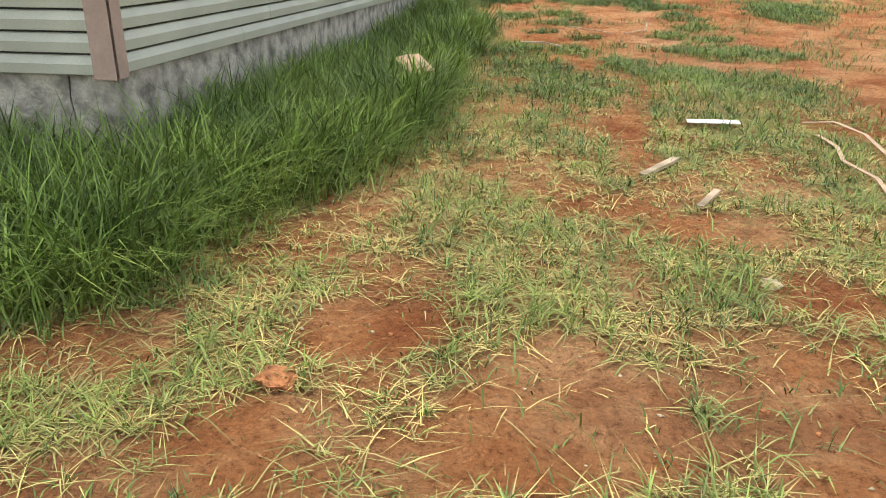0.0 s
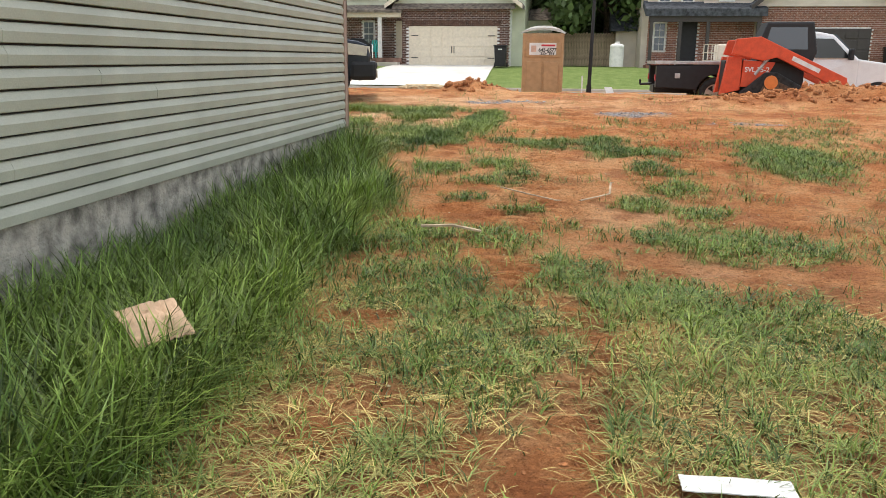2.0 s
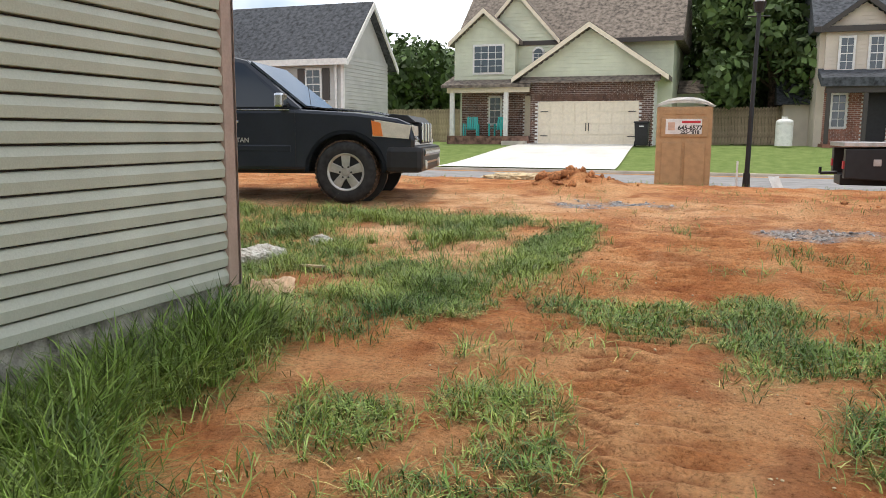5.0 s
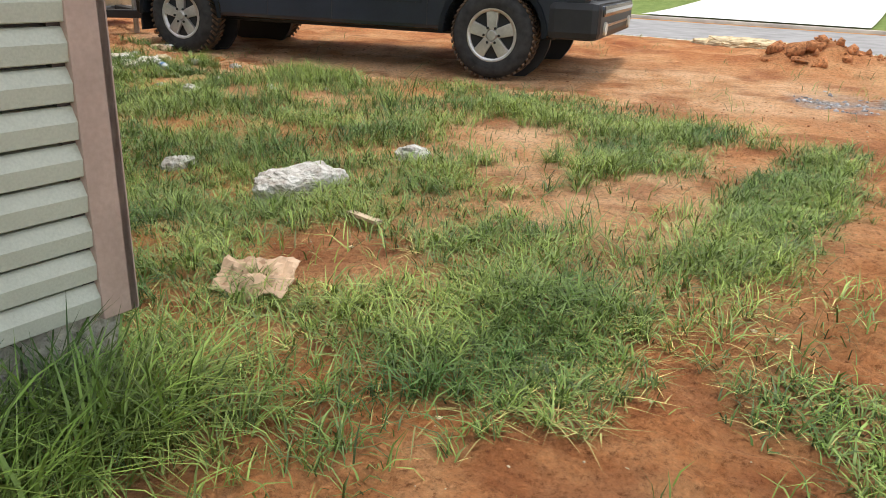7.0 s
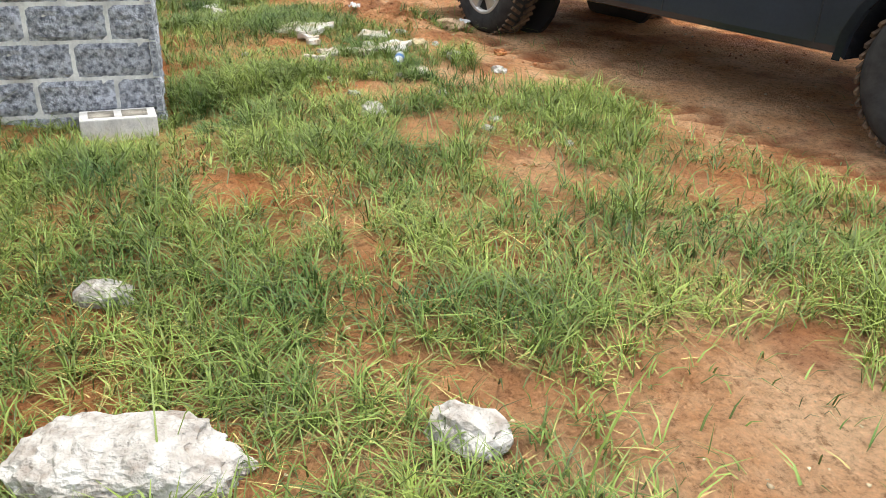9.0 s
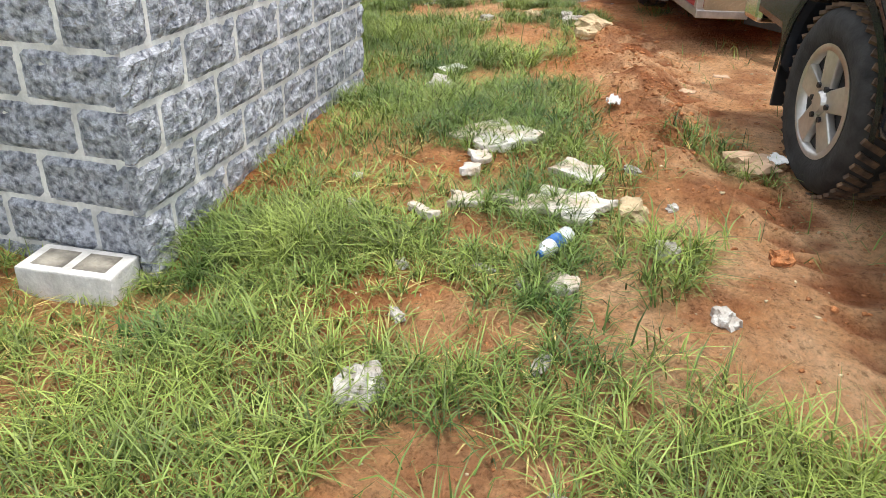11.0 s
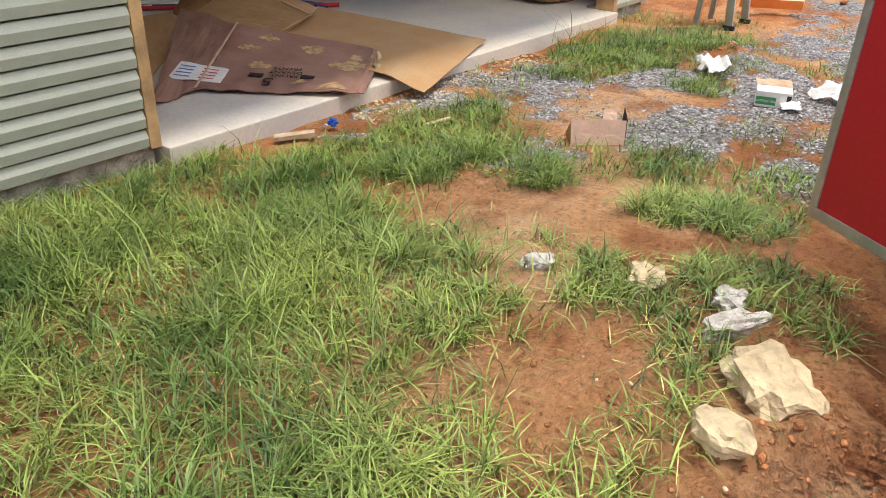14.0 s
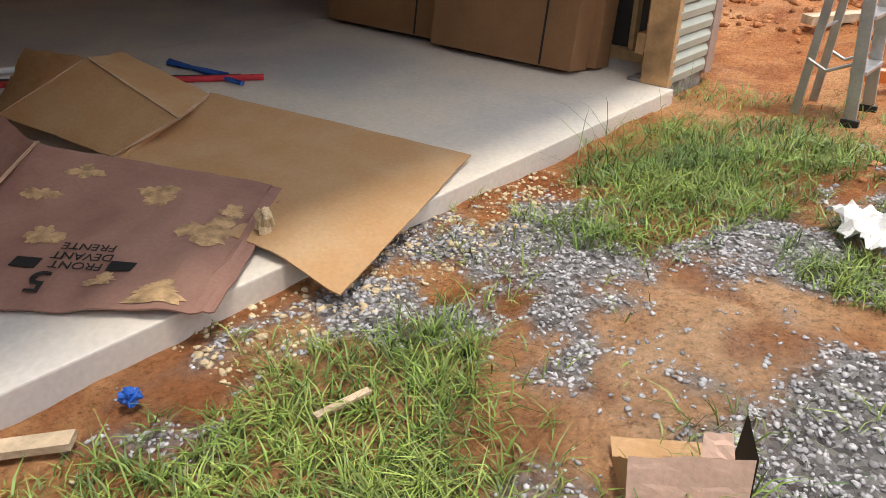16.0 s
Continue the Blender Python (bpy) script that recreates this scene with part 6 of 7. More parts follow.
def house_grey():
    t = thing("house", Matrix.Translation((-1.2, 0, 0)), "grey sided house with charcoal roof and dark shutters", "house")
    Y = 25.5
    part("main_wall", box(-26, Y, 0.6, -11.2, Y + 4.4, 4.7), M["grey_siding"], t)
    tagged(part("siding", far_siding(-26, -11.2, Y, 0.6, 4.7), M["grey_siding"], t), kind="stuff")
    part("end_gable", prism([(Y, 4.7), (Y + 4.4, 4.7), (Y + 2.2, 7.0)], -11.3, -11.2, "x"), M["grey_siding"], t)
    bm = bmesh.new()
    for k in range(26):
        z = 0.6 + k * 0.16
        prism([(-11.2, z), (-11.17, z), (-11.194, z + 0.16), (-11.2, z + 0.16)], Y, Y + 4.4, "y", bm=bm)
    tagged(part("siding", bm, M["grey_siding"], t), kind="stuff")
    for s in (0, 1):
        y0, y1 = (Y - 0.4, Y + 2.2) if s == 0 else (Y + 4.8, Y + 2.2)
        z0 = 4.62 - 0.3
        part("roof", prism([(y0, z0 + 0.1), (y1, 7.0), (y1, 7.2), (y0, z0 + 0.28)], -26.4, -10.85, "x"), M["shingle_grey"], t)
        part("barge_board", prism([(y0, z0), (y1, 6.9), (y1, 7.15), (y0, z0 + 0.22)], -10.85, -10.78, "x"), M["white"], t)
    part("fascia", box(-26.4, Y - 0.46, 4.35, -10.85, Y - 0.4, 4.6), M["white"], t)
    part("corner_trim", box(-11.3, Y - 0.05, 0.6, -11.15, Y, 4.6), M["white"], t)
    part("downpipe", tube([(-11.5, Y - 0.1, 4.4), (-11.5, Y - 0.1, 0.8)], 0.05), M["white"], t)
    far_window(t, -12.9, -12.25, 3.0, 4.2, Y - 0.01, 1, 2, shutters=True)
    far_window(t, -15.2, -14.55, 3.0, 4.2, Y - 0.01, 1, 2, shutters=True)
    gable_front(t, -19.5, -16.0, Y - 1.2, 4.6, 6.6, "grey_siding", "white", "shingle_grey", 2.0, 0.6, 0.3)


house_grey()


def fence_run(name, x0, x1, y, label):
    t = thing(name, None, label, "fence")
    n = int((x1 - x0) / 0.15)
    me = None
    for i in range(n):
        x = x0 + i * 0.15
        if me is None:
            me = fill("board", prism([(0, 0), (0.14, 0), (0.14, 1.72), (0.11, 1.8), (0.03, 1.8), (0, 1.72)], -0.01, 0.01, "y"), M["fence"])
        ob = new("board", me)
        ob.parent = t
        ob.matrix_basis = Matrix.Translation((x, y + random.uniform(-0.01, 0.01), gz(x, y) + random.uniform(-0.03, 0.03) + 0.02))
    for z in (0.4, 1.4):
        part("rail", box(x0, y + 0.012, gz(x0, y) + z, x1, y + 0.06, gz(x0, y) + z + 0.09), M["fence"], t)


fence_run("wood_fence", 0.6, 8.5, 36.8, "weathered cedar board fence between houses")
fence_run("wood_fence", -18, -10.4, 37.0, "weathered cedar board fence behind the yard")
tk = thing("propane_tank", pose(4.75, 31.5, gz(4.75, 31.5)), "white upright propane tank by the house", "tank")
part("tank_body", cyl((0, 0, 0.05), (0, 0, 1.0), 0.34, 0.34, 24), M["white"], tk, smooth=False)
part("dome", lump((0.34, 0.34, 0.16), 3, 0.0, 3, m=Matrix.Translation((0, 0, 1.0))), M["white"], tk, smooth=True)
part("valve_collar", cyl((0, 0, 1.1), (0, 0, 1.25), 0.12, 0.12, 16), M["white"], tk)

# ---- kerbside ----
pt = thing("portable_toilet", pose(1.72, 14.3, 0.33, 0, 0, 3), "tan portable toilet with white roof at the kerb", "portable toilet")
part("cabin", box(-0.57, -0.57, 0.05, 0.57, 0.57, 1.86, 0.03), M["toilet"], pt)
part("base", box(-0.6, -0.6, 0.0, 0.6, 0.6, 0.08, 0.015), M["plastic"], pt)
bm = bmesh.new()
n = 10
gg = {}
for i in range(n + 1):
    for j in range(n + 1):
        u, v = i / n * 2 - 1, j / n * 2 - 1
        gg[i, j] = bm.verts.new((u * 0.63, v * 0.63, 1.88 + 0.20 * (1 - abs(u) ** 2.5) * (1 - 0.5 * abs(v) ** 3)))
for i in range(n):
    for j in range(n):
        bm.faces.new((gg[i, j], gg[i + 1, j], gg[i + 1, j + 1], gg[i, j + 1]))
bmesh.ops.solidify(bm, geom=bm.faces[:], thickness=0.04)
part("roof", bm, M["white"], pt, "white translucent roof", smooth=True)
part("door_panel", box(-0.45, -0.60, 0.12, -0.03, -0.565, 1.10, 0.02), M["toilet"], pt)
part("door_panel", box(0.03, -0.60, 0.12, 0.45, -0.565, 1.10, 0.02), M["toilet"], pt)
part("door_panel", box(-0.48, -0.595, 1.22, 0.48, -0.565, 1.62, 0.02), M["toilet"], pt)
for i in range(4):
    part("vent_slot", box(-0.42 + i * 0.23, -0.59, 1.70, -0.26 + i * 0.23, -0.566, 1.80, 0.006), M["toilet"], pt)
sg = part("sign", box(-0.38, -0.603, 1.28, 0.36, -0.597, 1.60), M["paper"], pt)
words("writing", "645-6577", 0.13, M["ink"], sg, pose(0.12, -0.605, 1.41, 90, 0, 0), 0.004)
words("writing", "255-9818", 0.10, M["ink"], sg, pose(0.12, -0.605, 1.32, 90, 0, 0), 0.003)
part("name_bar", box(-0.05, -0.606, 1.51, 0.33, -0.6035, 1.56), M["redprint"], sg)
part("logo", box(-0.33, -0.606, 1.36, -0.19, -0.6035, 1.53, 0.0), M["pink_card"], sg)

lp = thing("street_lamp", pose(3.05, 14.0, 0.30, 0.5, 0.8, 0), "black street lamp post with a glass lantern", "street lamp")
part("pole", cyl((0, 0, 0), (0, 0, 3.9), 0.055, 0.04, 14), M["plastic"], lp)
part("base", cyl((0, 0, 0), (0, 0, 0.5), 0.09, 0.07, 14), M["plastic"], lp)
part("collar", cyl((0, 0, 3.8), (0, 0, 4.0), 0.09, 0.14, 14), M["plastic"], lp)
part("crossbar", cyl((-0.22, 0, 3.72), (0.22, 0, 3.72), 0.012, 0.012, 8), M["plastic"], lp)
part("lantern", cyl((0, 0, 4.0), (0, 0, 4.32), 0.11, 0.18, 6), M["bottle"], lp)
part("cap", cyl((0, 0, 4.32), (0, 0, 4.5), 0.21, 0.05, 6), M["plastic"], lp)
tagged(part("marker_stake", box(2.84, 13.94, 0.3, 2.88, 13.97, 1.05, 0.004), M["paper"]), "white marker stake by the lamp post", "stake")
mb = thing("mailbox", pose(-8.0, 15.6, 0.30), "dark mailbox on an ornate post", "mailbox")
part("post", cyl((0, 0, 0), (0, 0, 1.1), 0.06, 0.05, 12), M["plastic"], mb)
part("mail_box", box(-0.1, -0.25, 1.05, 0.1, 0.25, 1.3, 0.05), M["plastic"], mb)


def track_loader(m):
    t = thing("track_loader", m, "orange compact track loader with lift arm lowered", "track loader")
    for s in (-1, 1):
        outline = [(-0.95, 0.16), (-0.75, 0.02), (0.85, 0.02), (1.05, 0.14), (1.02, 0.30), (-0.05, 0.86), (-0.35, 0.86), (-0.95, 0.36)]
        tr = part("track", prism(outline, s * 0.55, s * 0.98, "y", 0.04), M["rubber"], t)
        part("track_frame", prism([(-0.6, 0.14), (0.8, 0.14), (0.8, 0.28), (-0.1, 0.68), (-0.3, 0.68)], s * 0.97, s * 1.0, "y", 0.01), M["mudrub"], tr)
        part("sprocket", cyl((-0.2, s * 0.97, 0.62), (-0.2, s * 1.02, 0.62), 0.17, 0.17, 14), M["amber"], tr)
        for k in range(4):
            part("roller", cyl((-0.5 + k * 0.38, s * 0.97, 0.14), (-0.5 + k * 0.38, s * 1.01, 0.14), 0.10, 0.10, 14), M["mudrub"], tr)
        arm = [(-1.25, 1.30), (-1.15, 1.66), (-0.55, 1.72), (-0.1, 1.52), (1.65, 0.75), (1.75, 0.25), (1.50, 0.22), (1.35, 0.55), (-0.1, 1.22), (-0.45, 1.14), (-0.75, 1.20)]
        part("lift_arm", prism(arm, s * 0.80, s * 0.98, "y", 0.02), M["orange"], t)
        part("rear_panel", prism([(-1.45, 0.30), (-0.95, 0.42), (-0.95, 1.22), (-1.30, 1.24)], s * 0.5, s * 0.82, "y", 0.02), M["orange"], t)
        part("side_panel", prism([(-0.95, 0.5), (-0.42, 0.5), (-0.1, 1.1), (-0.9, 1.15)], s * 0.6, s * 0.80, "y", 0.01), M["orange"], t)
        part("cylinder", cyl((-0.6, s * 0.78, 0.8), (-0.15, s * 0.78, 1.38), 0.045, 0.045, 10), M["alu"], t)
    part("engine_body", box(-1.35, -0.5, 0.35, 0.7, 0.5, 1.15, 0.04), M["plastic"], t)
    cab = part("cab", prism([(-0.55, 1.1), (0.85, 1.1), (0.95, 1.35), (0.80, 2.08), (-0.35, 2.08), (-0.50, 1.7)], -0.58, 0.58, "y", 0.05), M["plastic"], t)
    for s in (-1, 1):
        part("side_glass", prism([(-0.38, 1.42), (0.70, 1.42), (0.64, 1.95), (-0.27, 1.95)], s * 0.578, s * 0.588, "y"), M["pane"], cab)
        part("writing_panel", prism([(0.3, 1.06), (1.0, 0.76), (1.03, 0.86), (0.33, 1.16)], s * 0.981, s * 0.984, "y"), M["paper"], t) if s > 0 else None
    words("writing", "SVL 75-2", 0.17, M["paper"], t, pose(-0.55, -0.803, 0.92, 90, 0, 0), 0.004)
    part("name_bar", prism([(0.25, 1.16), (0.95, 0.855), (0.99, 0.95), (0.29, 1.26)], -0.984, -0.981, "y"), M["paper"], t)
    part("bucket", prism([(1.5, 0.05), (1.95, 0.03), (1.95, 0.06), (1.75, 0.2), (1.7, 0.5), (1.6, 0.5)], -0.98, 0.98, "y", 0.01), M["mudrub"], t)
    return t


track_loader(pose(6.95, 9.9, 0.52, 0, 0, -4) @ Matrix.Diagonal((0.80, 0.84, 0.86, 1)))


def flatbed(m):
    t = thing("flatbed_truck", m, "white pickup with a black service flatbed at the street", "truck")
    part("hood", prism([(2.0, 0.5), (3.1, 0.5), (3.12, 1.0), (2.95, 1.15), (2.0, 1.28)], -0.95, 0.95, "y", 0.05), M["whitepaint"], t)
    cabp = [(0.0, 0.48), (2.05, 0.48), (2.05, 1.27), (1.45, 1.85), (1.1, 1.92), (0.2, 1.92), (0.05, 1.75)]
    bm = prism(cabp, -0.95, 0.95, "y", 0.05)
    for v in bm.verts:
        v.co.y *= 1 - 0.16 * max(0, (v.co.z - 1.25) / 0.6)
    part("cab", bm, M["whitepaint"], t)
    for s in (-1, 1):
        part("side_window", prism([(0.9, 1.3), (1.85, 1.3), (1.4, 1.75), (0.9, 1.76)], s * 0.90, s * 0.945, "y"), M["glass"], t)
        part("mirror", box(1.75, s * 1.08 - 0.1, 1.25, 1.85, s * 1.08 + 0.1, 1.52, 0.03), M["plastic"], t)
        part("side_box", prism([(-2.7, 0.55), (-2.7, 1.08), (-0.1, 1.12), (-0.1, 0.5), (-0.72, 0.5)] + arch(-1.25, 0.46, 10, 0.42)[::-1] + [(-1.75, 0.5)], s * 0.72, s * 1.02, "y", 0.02), M["plastic"], t)
        part("tool_latch", box(-2.25, s * 1.02 - 0.012, 0.78, -2.12, s * 1.02 + 0.012, 0.9, 0.01), M["alu"], t)
        part("tail_light", box(-2.72, s * 0.85 - 0.1, 0.72, -2.70, s * 0.85 + 0.1, 0.86), M["redprint"], t)
        wheel(t, 2.55, s * 0.82, 0.40, s)
        wheel(t, -1.25, s * 0.86, 0.40, s)
    part("windscreen", prism([(1.47, 1.84), (2.04, 1.29), (2.07, 1.31), (1.50, 1.87)], -0.75, 0.75, "y"), M["pane"], t)
    part("bed_deck", box(-2.75, -1.02, 1.12, -0.05, 1.02, 1.20, 0.01), M["alu"], t)
    part("frame", box(-2.7, -0.45, 0.4, 2.9, 0.45, 0.6, 0.02), M["plastic"], t)
    part("bumper", box(2.95, -0.95, 0.42, 3.2, 0.95, 0.7, 0.05), M["chrome"], t)
    part("hitch", tube([(-2.7, 0, 0.62), (-3.0, 0, 0.60), (-3.0, 0, 0.72)], 0.03), M["plastic"], t)
    return t


flatbed(pose(7.35, 12.9, 0.28, 0, 0, 0))
pl = thing("water_tank", pose(6.2, 12.9, 1.482), "cream plastic tank in a cage on the flatbed", "tank")
part("tank_body", box(0.0, -0.3, 0, 0.3, 0.3, 0.42, 0.05), M["cream"], pl)
for i in range(4):
    part("cage_bar", box(-0.35 + i * 0.1, -0.31, 0, -0.33 + i * 0.1, -0.29, 0.42), M["cream"], pl)
for z in (0.0, 0.2, 0.4):
    part("cage_bar", box(-0.36, -0.31, z, 0.0, -0.29, z + 0.02), M["cream"], pl)


# ---- trees ----
def tree(name, x, y, h, r, seed, leaves=2600, leaf=0.3, label="tall leafy green tree with an uneven crown"):
    t = thing(name, pose(x, y, gz(x, y) - 0.1), label, "tree", "trees behind the houses")
    rnd = np.random.RandomState(seed)
    bm = cyl((0, 0, 0), (0, 0, h * 0.6), h * 0.028, h * 0.014, 10)
    tips = []
    for i in range(9):
        a = rnd.rand() * 6.28
        z0 = h * (0.25 + 0.35 * rnd.rand())
        tip = (r * 0.7 * math.cos(a), r * 0.7 * math.sin(a), z0 + h * (0.12 + 0.2 * rnd.rand()))
        cyl((0, 0, z0), tip, h * 0.010, h * 0.004, 6, bm)
        tips.append(tip)
    part("trunk", bm, M["bark"], t)
    cl = np.array(tips + [(r * 0.6 * rnd.randn(), r * 0.6 * rnd.randn(), h * (0.12 + 0.82 * rnd.rand())) for _ in range(24)])
    rad = r * (0.34 + 0.2 * rnd.rand(len(cl)))
    k = rnd.randint(0, len(cl), leaves)
    d = rnd.randn(leaves, 3)
    d /= np.linalg.norm(d, axis=1)[:, None]
    p = cl[k] + d * (rad[k] * (0.55 + 0.5 * rnd.rand(leaves)))[:, None]
    p[:, 2] = np.clip(p[:, 2], h * 0.04, h * 1.05)
    s = leaf * (0.6 + 0.8 * rnd.rand(leaves))
    u = rnd.randn(leaves, 3)
    u /= np.linalg.norm(u, axis=1)[:, None]
    w = np.cross(u, d)
    w /= np.linalg.norm(w, axis=1)[:, None] + 1e-6
    v = np.stack([p - u * s[:, None], p + w * s[:, None] * 0.6, p + u * s[:, None], p - w * s[:, None] * 0.6], 1).reshape(-1, 3)
    me = mesh_np("crown", v, np.arange(len(v)), np.full(leaves, 4))
    me.materials.append(M["leaf"])
    ob = new("crown", me)
    ob.parent = t


for i in range(11):
    tree("tree", 1.5 + i * 1.9 + 0.8 * math.sin(i * 2.3), 43 + 5 * math.cos(i * 1.7), 10.5 + 2.0 * math.sin(i * 1.9), 3.4, 40 + i, 9000, 0.24)
for i in range(9):
    tree("tree", -46 + i * 5.2, 62 + 6 * math.sin(i * 2.1), 8.5 + 1.5 * math.sin(i * 3.3), 3.6, 70 + i, 3600, 0.3)
for i in range(12):
    tree("tree", 22 + i * 5, 50 + 7 * math.sin(i * 1.3), 11 + 2 * math.sin(i * 2.0), 4.0, 90 + i, 1600)
for i in range(7):
    tree("tree", -16 - i * 2.5, 44 + 3 * math.sin(i), 6 + math.sin(i * 2), 2.6, 110 + i, 1600)


# ---- grass, straw, gravel and clods ----
def blades(name, x, y, h, width, lean, material, label, seed, flat=0.0, fine=False):
    n = len(x)
    rnd = np.random.RandomState(seed)
    a = rnd.rand(n) * 6.2832
    b = a + (rnd.rand(n) - 0.5) * 1.6 + np.pi / 2
    z = land(x, y) - 0.006
    ln = lean * (0.35 + 1.1 * rnd.rand(n))
    side = np.stack([np.cos(b), np.sin(b), np.zeros(n)], 1) * (width * (0.6 + 0.8 * rnd.rand(n)))[:, None]
    way = np.stack([np.cos(a), np.sin(a), np.zeros(n)], 1)
    base = np.stack([x, y, z], 1)
    up = np.array([0, 0, 1.0])
    vs = []
    for f, wd in (((0.0, 0.8), (0.38, 1.0), (0.72, 0.7)) if fine else ((0.0, 0.9), (0.5, 0.95))):
        c = base + way * (h * ln * f ** 1.7)[:, None] + up * (h * (f - 0.42 * np.minimum(ln, 1.3) * f ** 2.4) * (1 - flat) + 0.012 * (flat > 0))[:, None]
        vs += [c - side * wd / 2, c + side * wd / 2]
    tip = base + way * (h * ln)[:, None] + up * (h * (1 - 0.42 * np.minimum(ln, 1.3)) * (1 - flat) + 0.014 * (flat > 0))[:, None]
    vs.append(tip)
    k = len(vs)
    v = np.stack(vs, 1).reshape(-1, 3)
    o = (np.arange(n) * k)[:, None]
    if fine:
        loops = np.concatenate([o + np.array([0, 1, 3, 2]), o + np.array([2, 3, 5, 4]), o + np.array([4, 5, 6])], 1).ravel()
        sizes = np.tile([4, 4, 3], n)
    else:
        loops = np.concatenate([o + np.array([0, 1, 3, 2]), o + np.array([2, 3, 4])], 1).ravel()
        sizes = np.tile([4, 3], n)
    me = mesh_np(name, v, loops, sizes)
    me.materials.append(M[material])
    return tagged(new(name, me), label, "grass", kind="stuff")


def scatter(n, x0, x1, y0, y1, seed, gamma=1.0):
    rnd = np.random.RandomState(seed)
    x, y = x0 + (x1 - x0) * rnd.rand(n), y0 + (y1 - y0) * rnd.rand(n)
    # draw into tufts
    cx, cy = np.round(x / 0.13) * 0.13, np.round(y / 0.13) * 0.13
    jx, jy = vnoise(cx * 7, cy * 7, 0.3) - 0.5, vnoise(cx * 7 + 40, cy * 7, 0.3) - 0.5
    k = 0.55 * (rnd.rand(n) < 0.6)
    x, y = x + (cx + jx * 0.12 - x) * k, y + (cy + jy * 0.12 - y) * k
    c, h = cover(x, y)
    keep = rnd.rand(n) < c ** gamma
    return x[keep], y[keep], h[keep], rnd


# tall grass along the side wall
x, y, h, rnd = scatter(125000, -1.6, 2.2, -10.4, 0.9, 11)
_, hh = cover(x, y)
k = hh > 0.27
x, y, hh = x[k], y[k], hh[k]
blades("tall_grass", x, y, hh * (0.35 + 0.95 * rnd.rand(len(x))), 0.0075, 0.75, "grass_tall", "dense tall green grass along the wall", 21, fine=True)
# grass over the lot
px, py, ph = [], [], []
for (n, x0, x1, y0, y1, sd) in ((95000, 0.3, 5.2, -12.4, -4.0, 31), (130000, 0.2, 6.8, -4.0, 4.5, 32), (150000, -4.5, 1.5, -0.2, 5.0, 33), (160000, -9.6, -4.0, 0.0, 4.8, 34), (75000, -14.2, -8.4, 0.08, 4.0, 35), (26000, -9, 9, 4.5, 9.5, 36), (26000, -14, 14, 9.5, 16.3, 37)):
    x, y, h, rnd = scatter(n, x0, x1, y0, y1, sd)
    px.append(x), py.append(y), ph.append(h * (0.35 + 0.8 * rnd.rand(len(x))))
x, y, h = np.concatenate(px), np.concatenate(py), np.concatenate(ph)
blades("grass", x, y, h, 0.005, 1.1, "grass", "patchy green weeds and grass on clay", 41)
# low dense clumps on the track
px, py = [], []
for cx, cy, rx, ry in TRACK_TUFTS + MOWN_TUFTS + WEST_TUFTS:
    n = int(4200 * math.pi * rx * ry * 0.6)
    q, k = rnd.rand(n) * 6.2832, rnd.rand(n) ** 0.6 * (0.8 + 0.5 * rnd.rand(n))
    px.append(cx + rx * k * np.cos(q)), py.append(cy + ry * k * np.sin(q))
x, y = np.concatenate(px), np.concatenate(py)
k = rnd.rand(len(x)) < cover(x, y)[0] ** 1.2
x, y = x[k], y[k]
blades("low_grass", x, y, 0.03 + 0.09 * rnd.rand(len(x)), 0.006, 1.25, "grass_tall", "low dark green crabgrass clumps on clay", 43)
# mown clippings and dry stalks
px, py, ph = [], [], []
for (n, x0, x1, y0, y1, sd) in ((110000, 0.2, 4.6, -12.4, -4.6, 51), (26000, -4.5, 1.5, 0.2, 4.4, 52), (22000, -9.5, -4.2, 1.0, 4.4, 53), (14000, 1.0, 5.0, -4.6, 2.0, 54)):
    x, y, h, rnd = scatter(n, x0, x1, y0, y1, sd, 1.1)
    px.append(x), py.append(y), ph.append(0.03 + 0.12 * rnd.rand(len(x)) ** 1.5)
x, y, h = np.concatenate(px), np.concatenate(py), np.concatenate(ph)
blades("dry_grass", x, y, h, 0.0042, 1.4, "straw", "dry mown grass clippings on the ground", 61, 0.72)
# far weeds with seed heads standing by the slab and the bay
rnd = np.random.RandomState(77)
sx = np.concatenate([rnd.normal(-11.9, 0.5, 40), rnd.normal(-7.6, 0.7, 120), rnd.normal(0.2, 0.15, 90), rnd.normal(-1.0, 1.2, 90)])
sy = np.concatenate([rnd.normal(0.45, 0.15, 40), rnd.normal(1.6, 0.6, 120), rnd.uniform(-8, -0.2, 90), rnd.normal(2.4, 0.8, 90)])
k = (cover(sx, sy)[0] > 0.1)
blades("weed_stalks", sx[k], sy[k], 0.25 + 0.3 * rnd.rand(k.sum()), 0.0045, 0.9, "grass", "thin tall weed stalks", 78, fine=True)


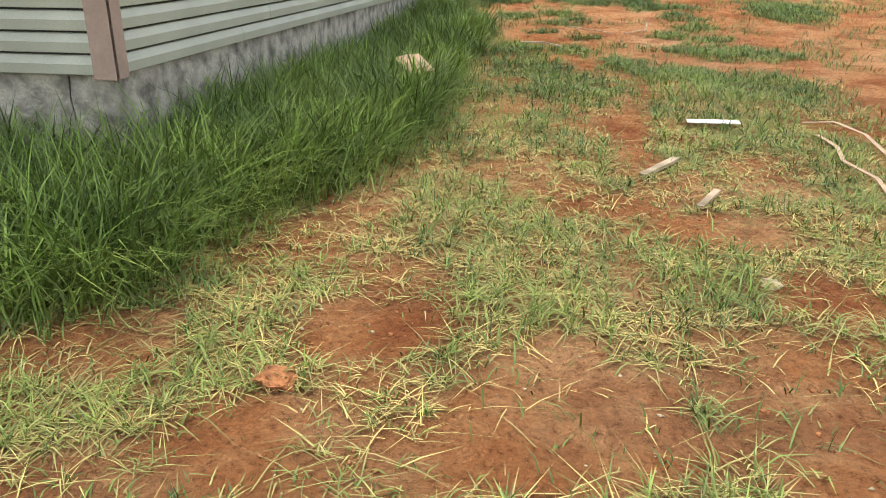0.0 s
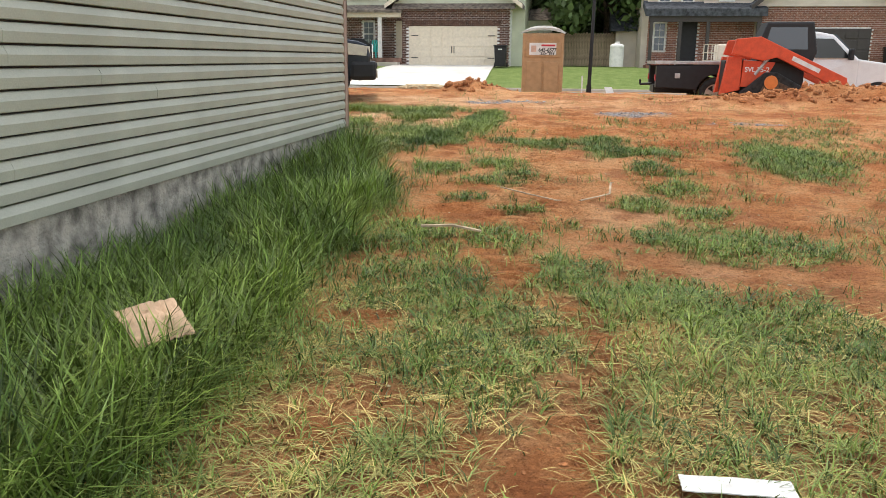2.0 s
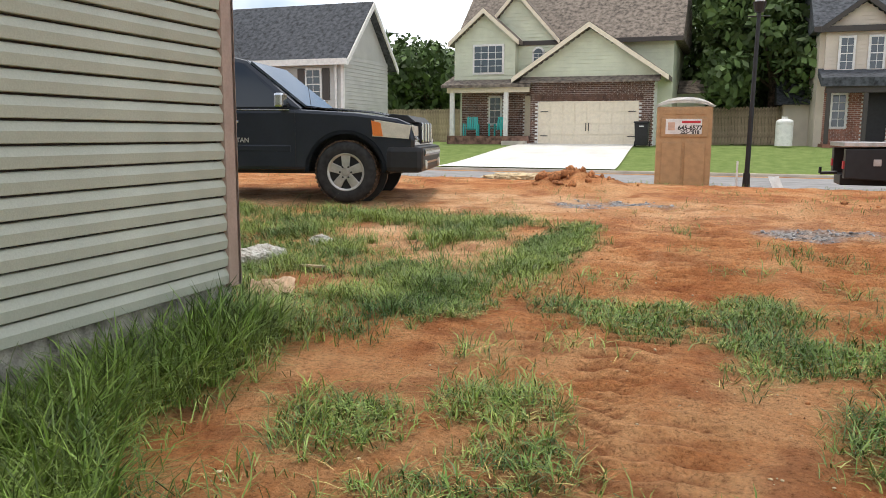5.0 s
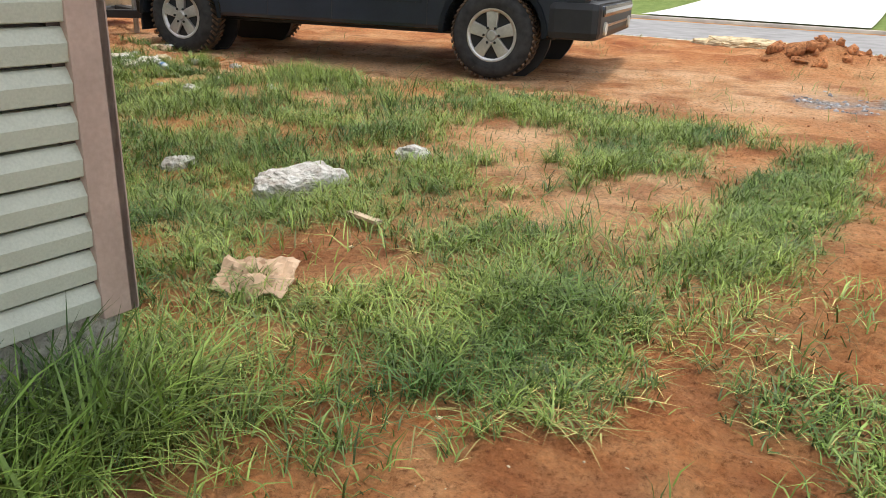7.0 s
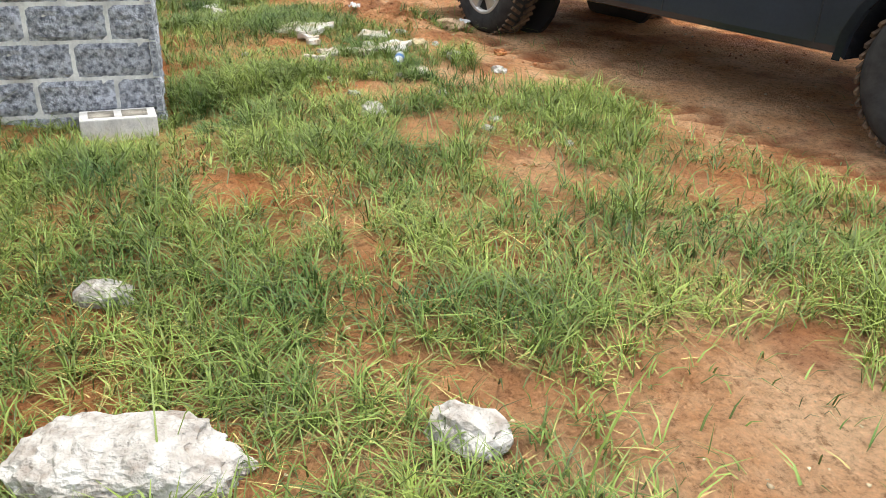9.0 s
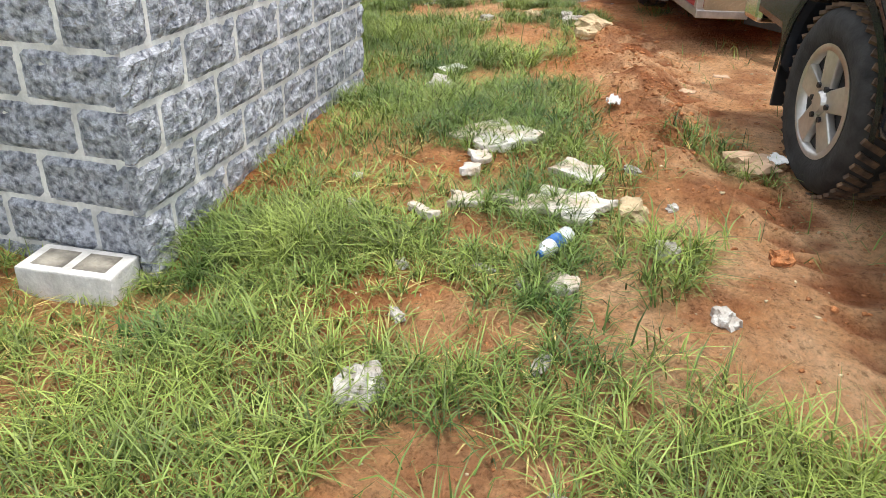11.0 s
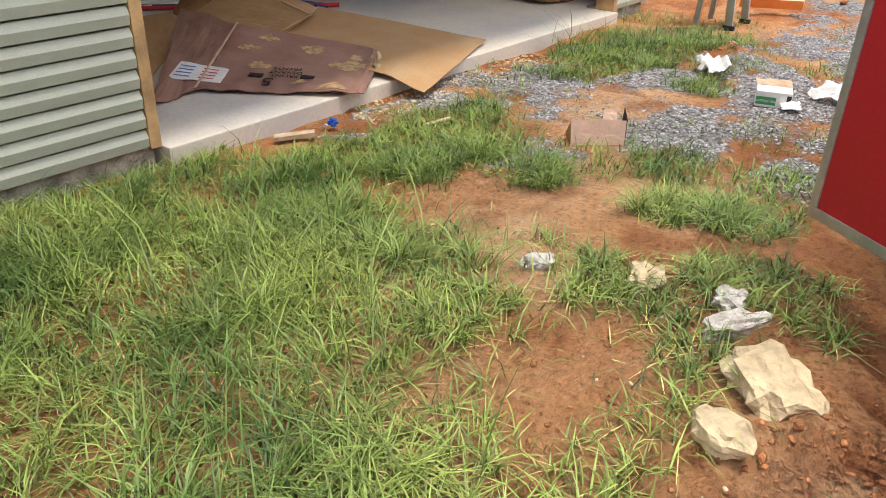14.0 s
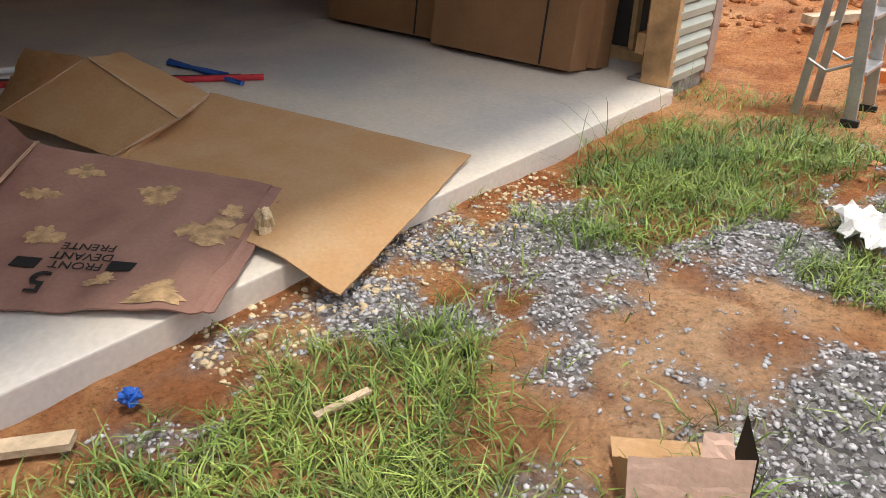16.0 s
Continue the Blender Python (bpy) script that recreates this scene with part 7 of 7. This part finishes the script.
def pieces(name, x, y, r, material, label, category, seed, flat=0.6, lift=0.3):
    """Many small rough stones as one object."""
    bm = bmesh.new()
    bmesh.ops.create_icosphere(bm, subdivisions=1, radius=1)
    bm.verts.ensure_lookup_table()
    v0 = np.array([v.co[:] for v in bm.verts])
    f0 = np.array([[v.index for v in f.verts] for f in bm.faces])
    bm.free()
    f1 = f0
    n = len(x)
    rnd = np.random.RandomState(seed)
    k = len(v0)
    s = r[:, None, None] * (0.45 + 1.0 * rnd.rand(n, 1, 3)) * np.array([1, 1, flat])
    jig = 1 + 0.9 * (rnd.rand(n, k, 1) - 0.5)
    a = rnd.rand(n) * 6.28
    v = v0[None] * s * jig
    vx = v[..., 0] * np.cos(a)[:, None] - v[..., 1] * np.sin(a)[:, None]
    vy = v[..., 0] * np.sin(a)[:, None] + v[..., 1] * np.cos(a)[:, None]
    z = land(x, y) + r * flat * lift
    v = np.stack([vx + x[:, None], vy + y[:, None], v[..., 2] + z[:, None]], -1).reshape(-1, 3)
    loops = (f1[None] + (np.arange(n) * k)[:, None, None]).ravel()
    me = mesh_np(name, v, loops, np.full(n * len(f1), 3))
    me.materials.append(M[material])
    return tagged(new(name, me), label, category, kind="stuff")


rnd = np.random.RandomState(5)
x, y = rnd.uniform(-14.5, -8.6, 90000), rnd.uniform(0.12, 3.6, 90000)
k = rnd.rand(90000) < gravel(x, y) * 0.6
pieces("gravel", x[k], y[k], 0.005 + 0.007 * rnd.rand(k.sum()), "pebble", "loose grey crushed gravel", "gravel", 6)
x, y = rnd.uniform(0, 6.5, 9000), rnd.uniform(3, 8, 9000)
k = rnd.rand(9000) < gravel(x, y) * 0.7
pieces("gravel", x[k], y[k], 0.012 + 0.012 * rnd.rand(k.sum()), "pebble", "loose grey crushed gravel on clay", "gravel", 7)
x, y = rnd.uniform(-8.6, -4.8, 16000), rnd.uniform(3.0, 5.0, 16000)
k = rnd.rand(16000) < ridge(x, y) ** 1.5 * 0.7
pieces("clay_clods", x[k], y[k], 0.004 + 0.013 * rnd.rand(k.sum()) ** 4, "clod", "loose red clay clods on a dug ridge", "dirt", 8, 0.55, 0.0)
x, y = rnd.uniform(-2, 14, 16000), rnd.uniform(5.5, 10, 16000)
k = rnd.rand(16000) < smooth01(0.06, 0.25, spoil(x, y)) * 0.4
pieces("clay_clods", x[k], y[k], 0.015 + 0.07 * rnd.rand(k.sum()) ** 3, "clod", "heaped red clay clods near the street", "dirt", 9, 0.8)
x, y = rnd.uniform(-20, -12, 8000), rnd.uniform(-2.5, 4, 8000)
k = rnd.rand(8000) < smooth01(0.04, 0.2, spoil(x, y)) * 0.4
pieces("clay_clods", x[k], y[k], 0.015 + 0.06 * rnd.rand(k.sum()) ** 3, "clod", "dug red clay beyond the garage", "dirt", 10, 0.8)
x, y = np.concatenate([rnd.uniform(1.0, 6.5, 2400), rnd.uniform(-10, 1, 1800)]), np.concatenate([rnd.uniform(-12, 6, 2400), rnd.uniform(0.3, 6.5, 1800)])
k = cover(x, y)[0] < 0.5
pieces("pebbles", x[k], y[k], 0.003 + 0.008 * rnd.rand(k.sum()) ** 3, "sandstone", "scattered small stones on clay", "pebbles", 12)
x, y = rnd.uniform(-11.8, -9.6, 900), rnd.uniform(0.1, 0.5, 900)
pieces("stone_chips", x, y, 0.004 + 0.012 * rnd.rand(900) ** 2, "sandstone", "tan stone chips along the slab edge", "stones", 13)
x, y = np.concatenate([rnd.uniform(1.0, 6.5, 9000), rnd.uniform(-9, 1, 6000)]), np.concatenate([rnd.uniform(-12, 7, 9000), rnd.uniform(2.5, 6.5, 6000)])
k = (cover(x, y)[0] < 0.6) & (rnd.rand(15000) < smooth01(0.4, 0.62, fbm(x, y, 0.7)))
pieces("dirt_crumbs", x[k], y[k], 0.003 + 0.010 * rnd.rand(k.sum()) ** 3, "clod", "crumbled red clay on the track", "dirt", 14, 0.6)
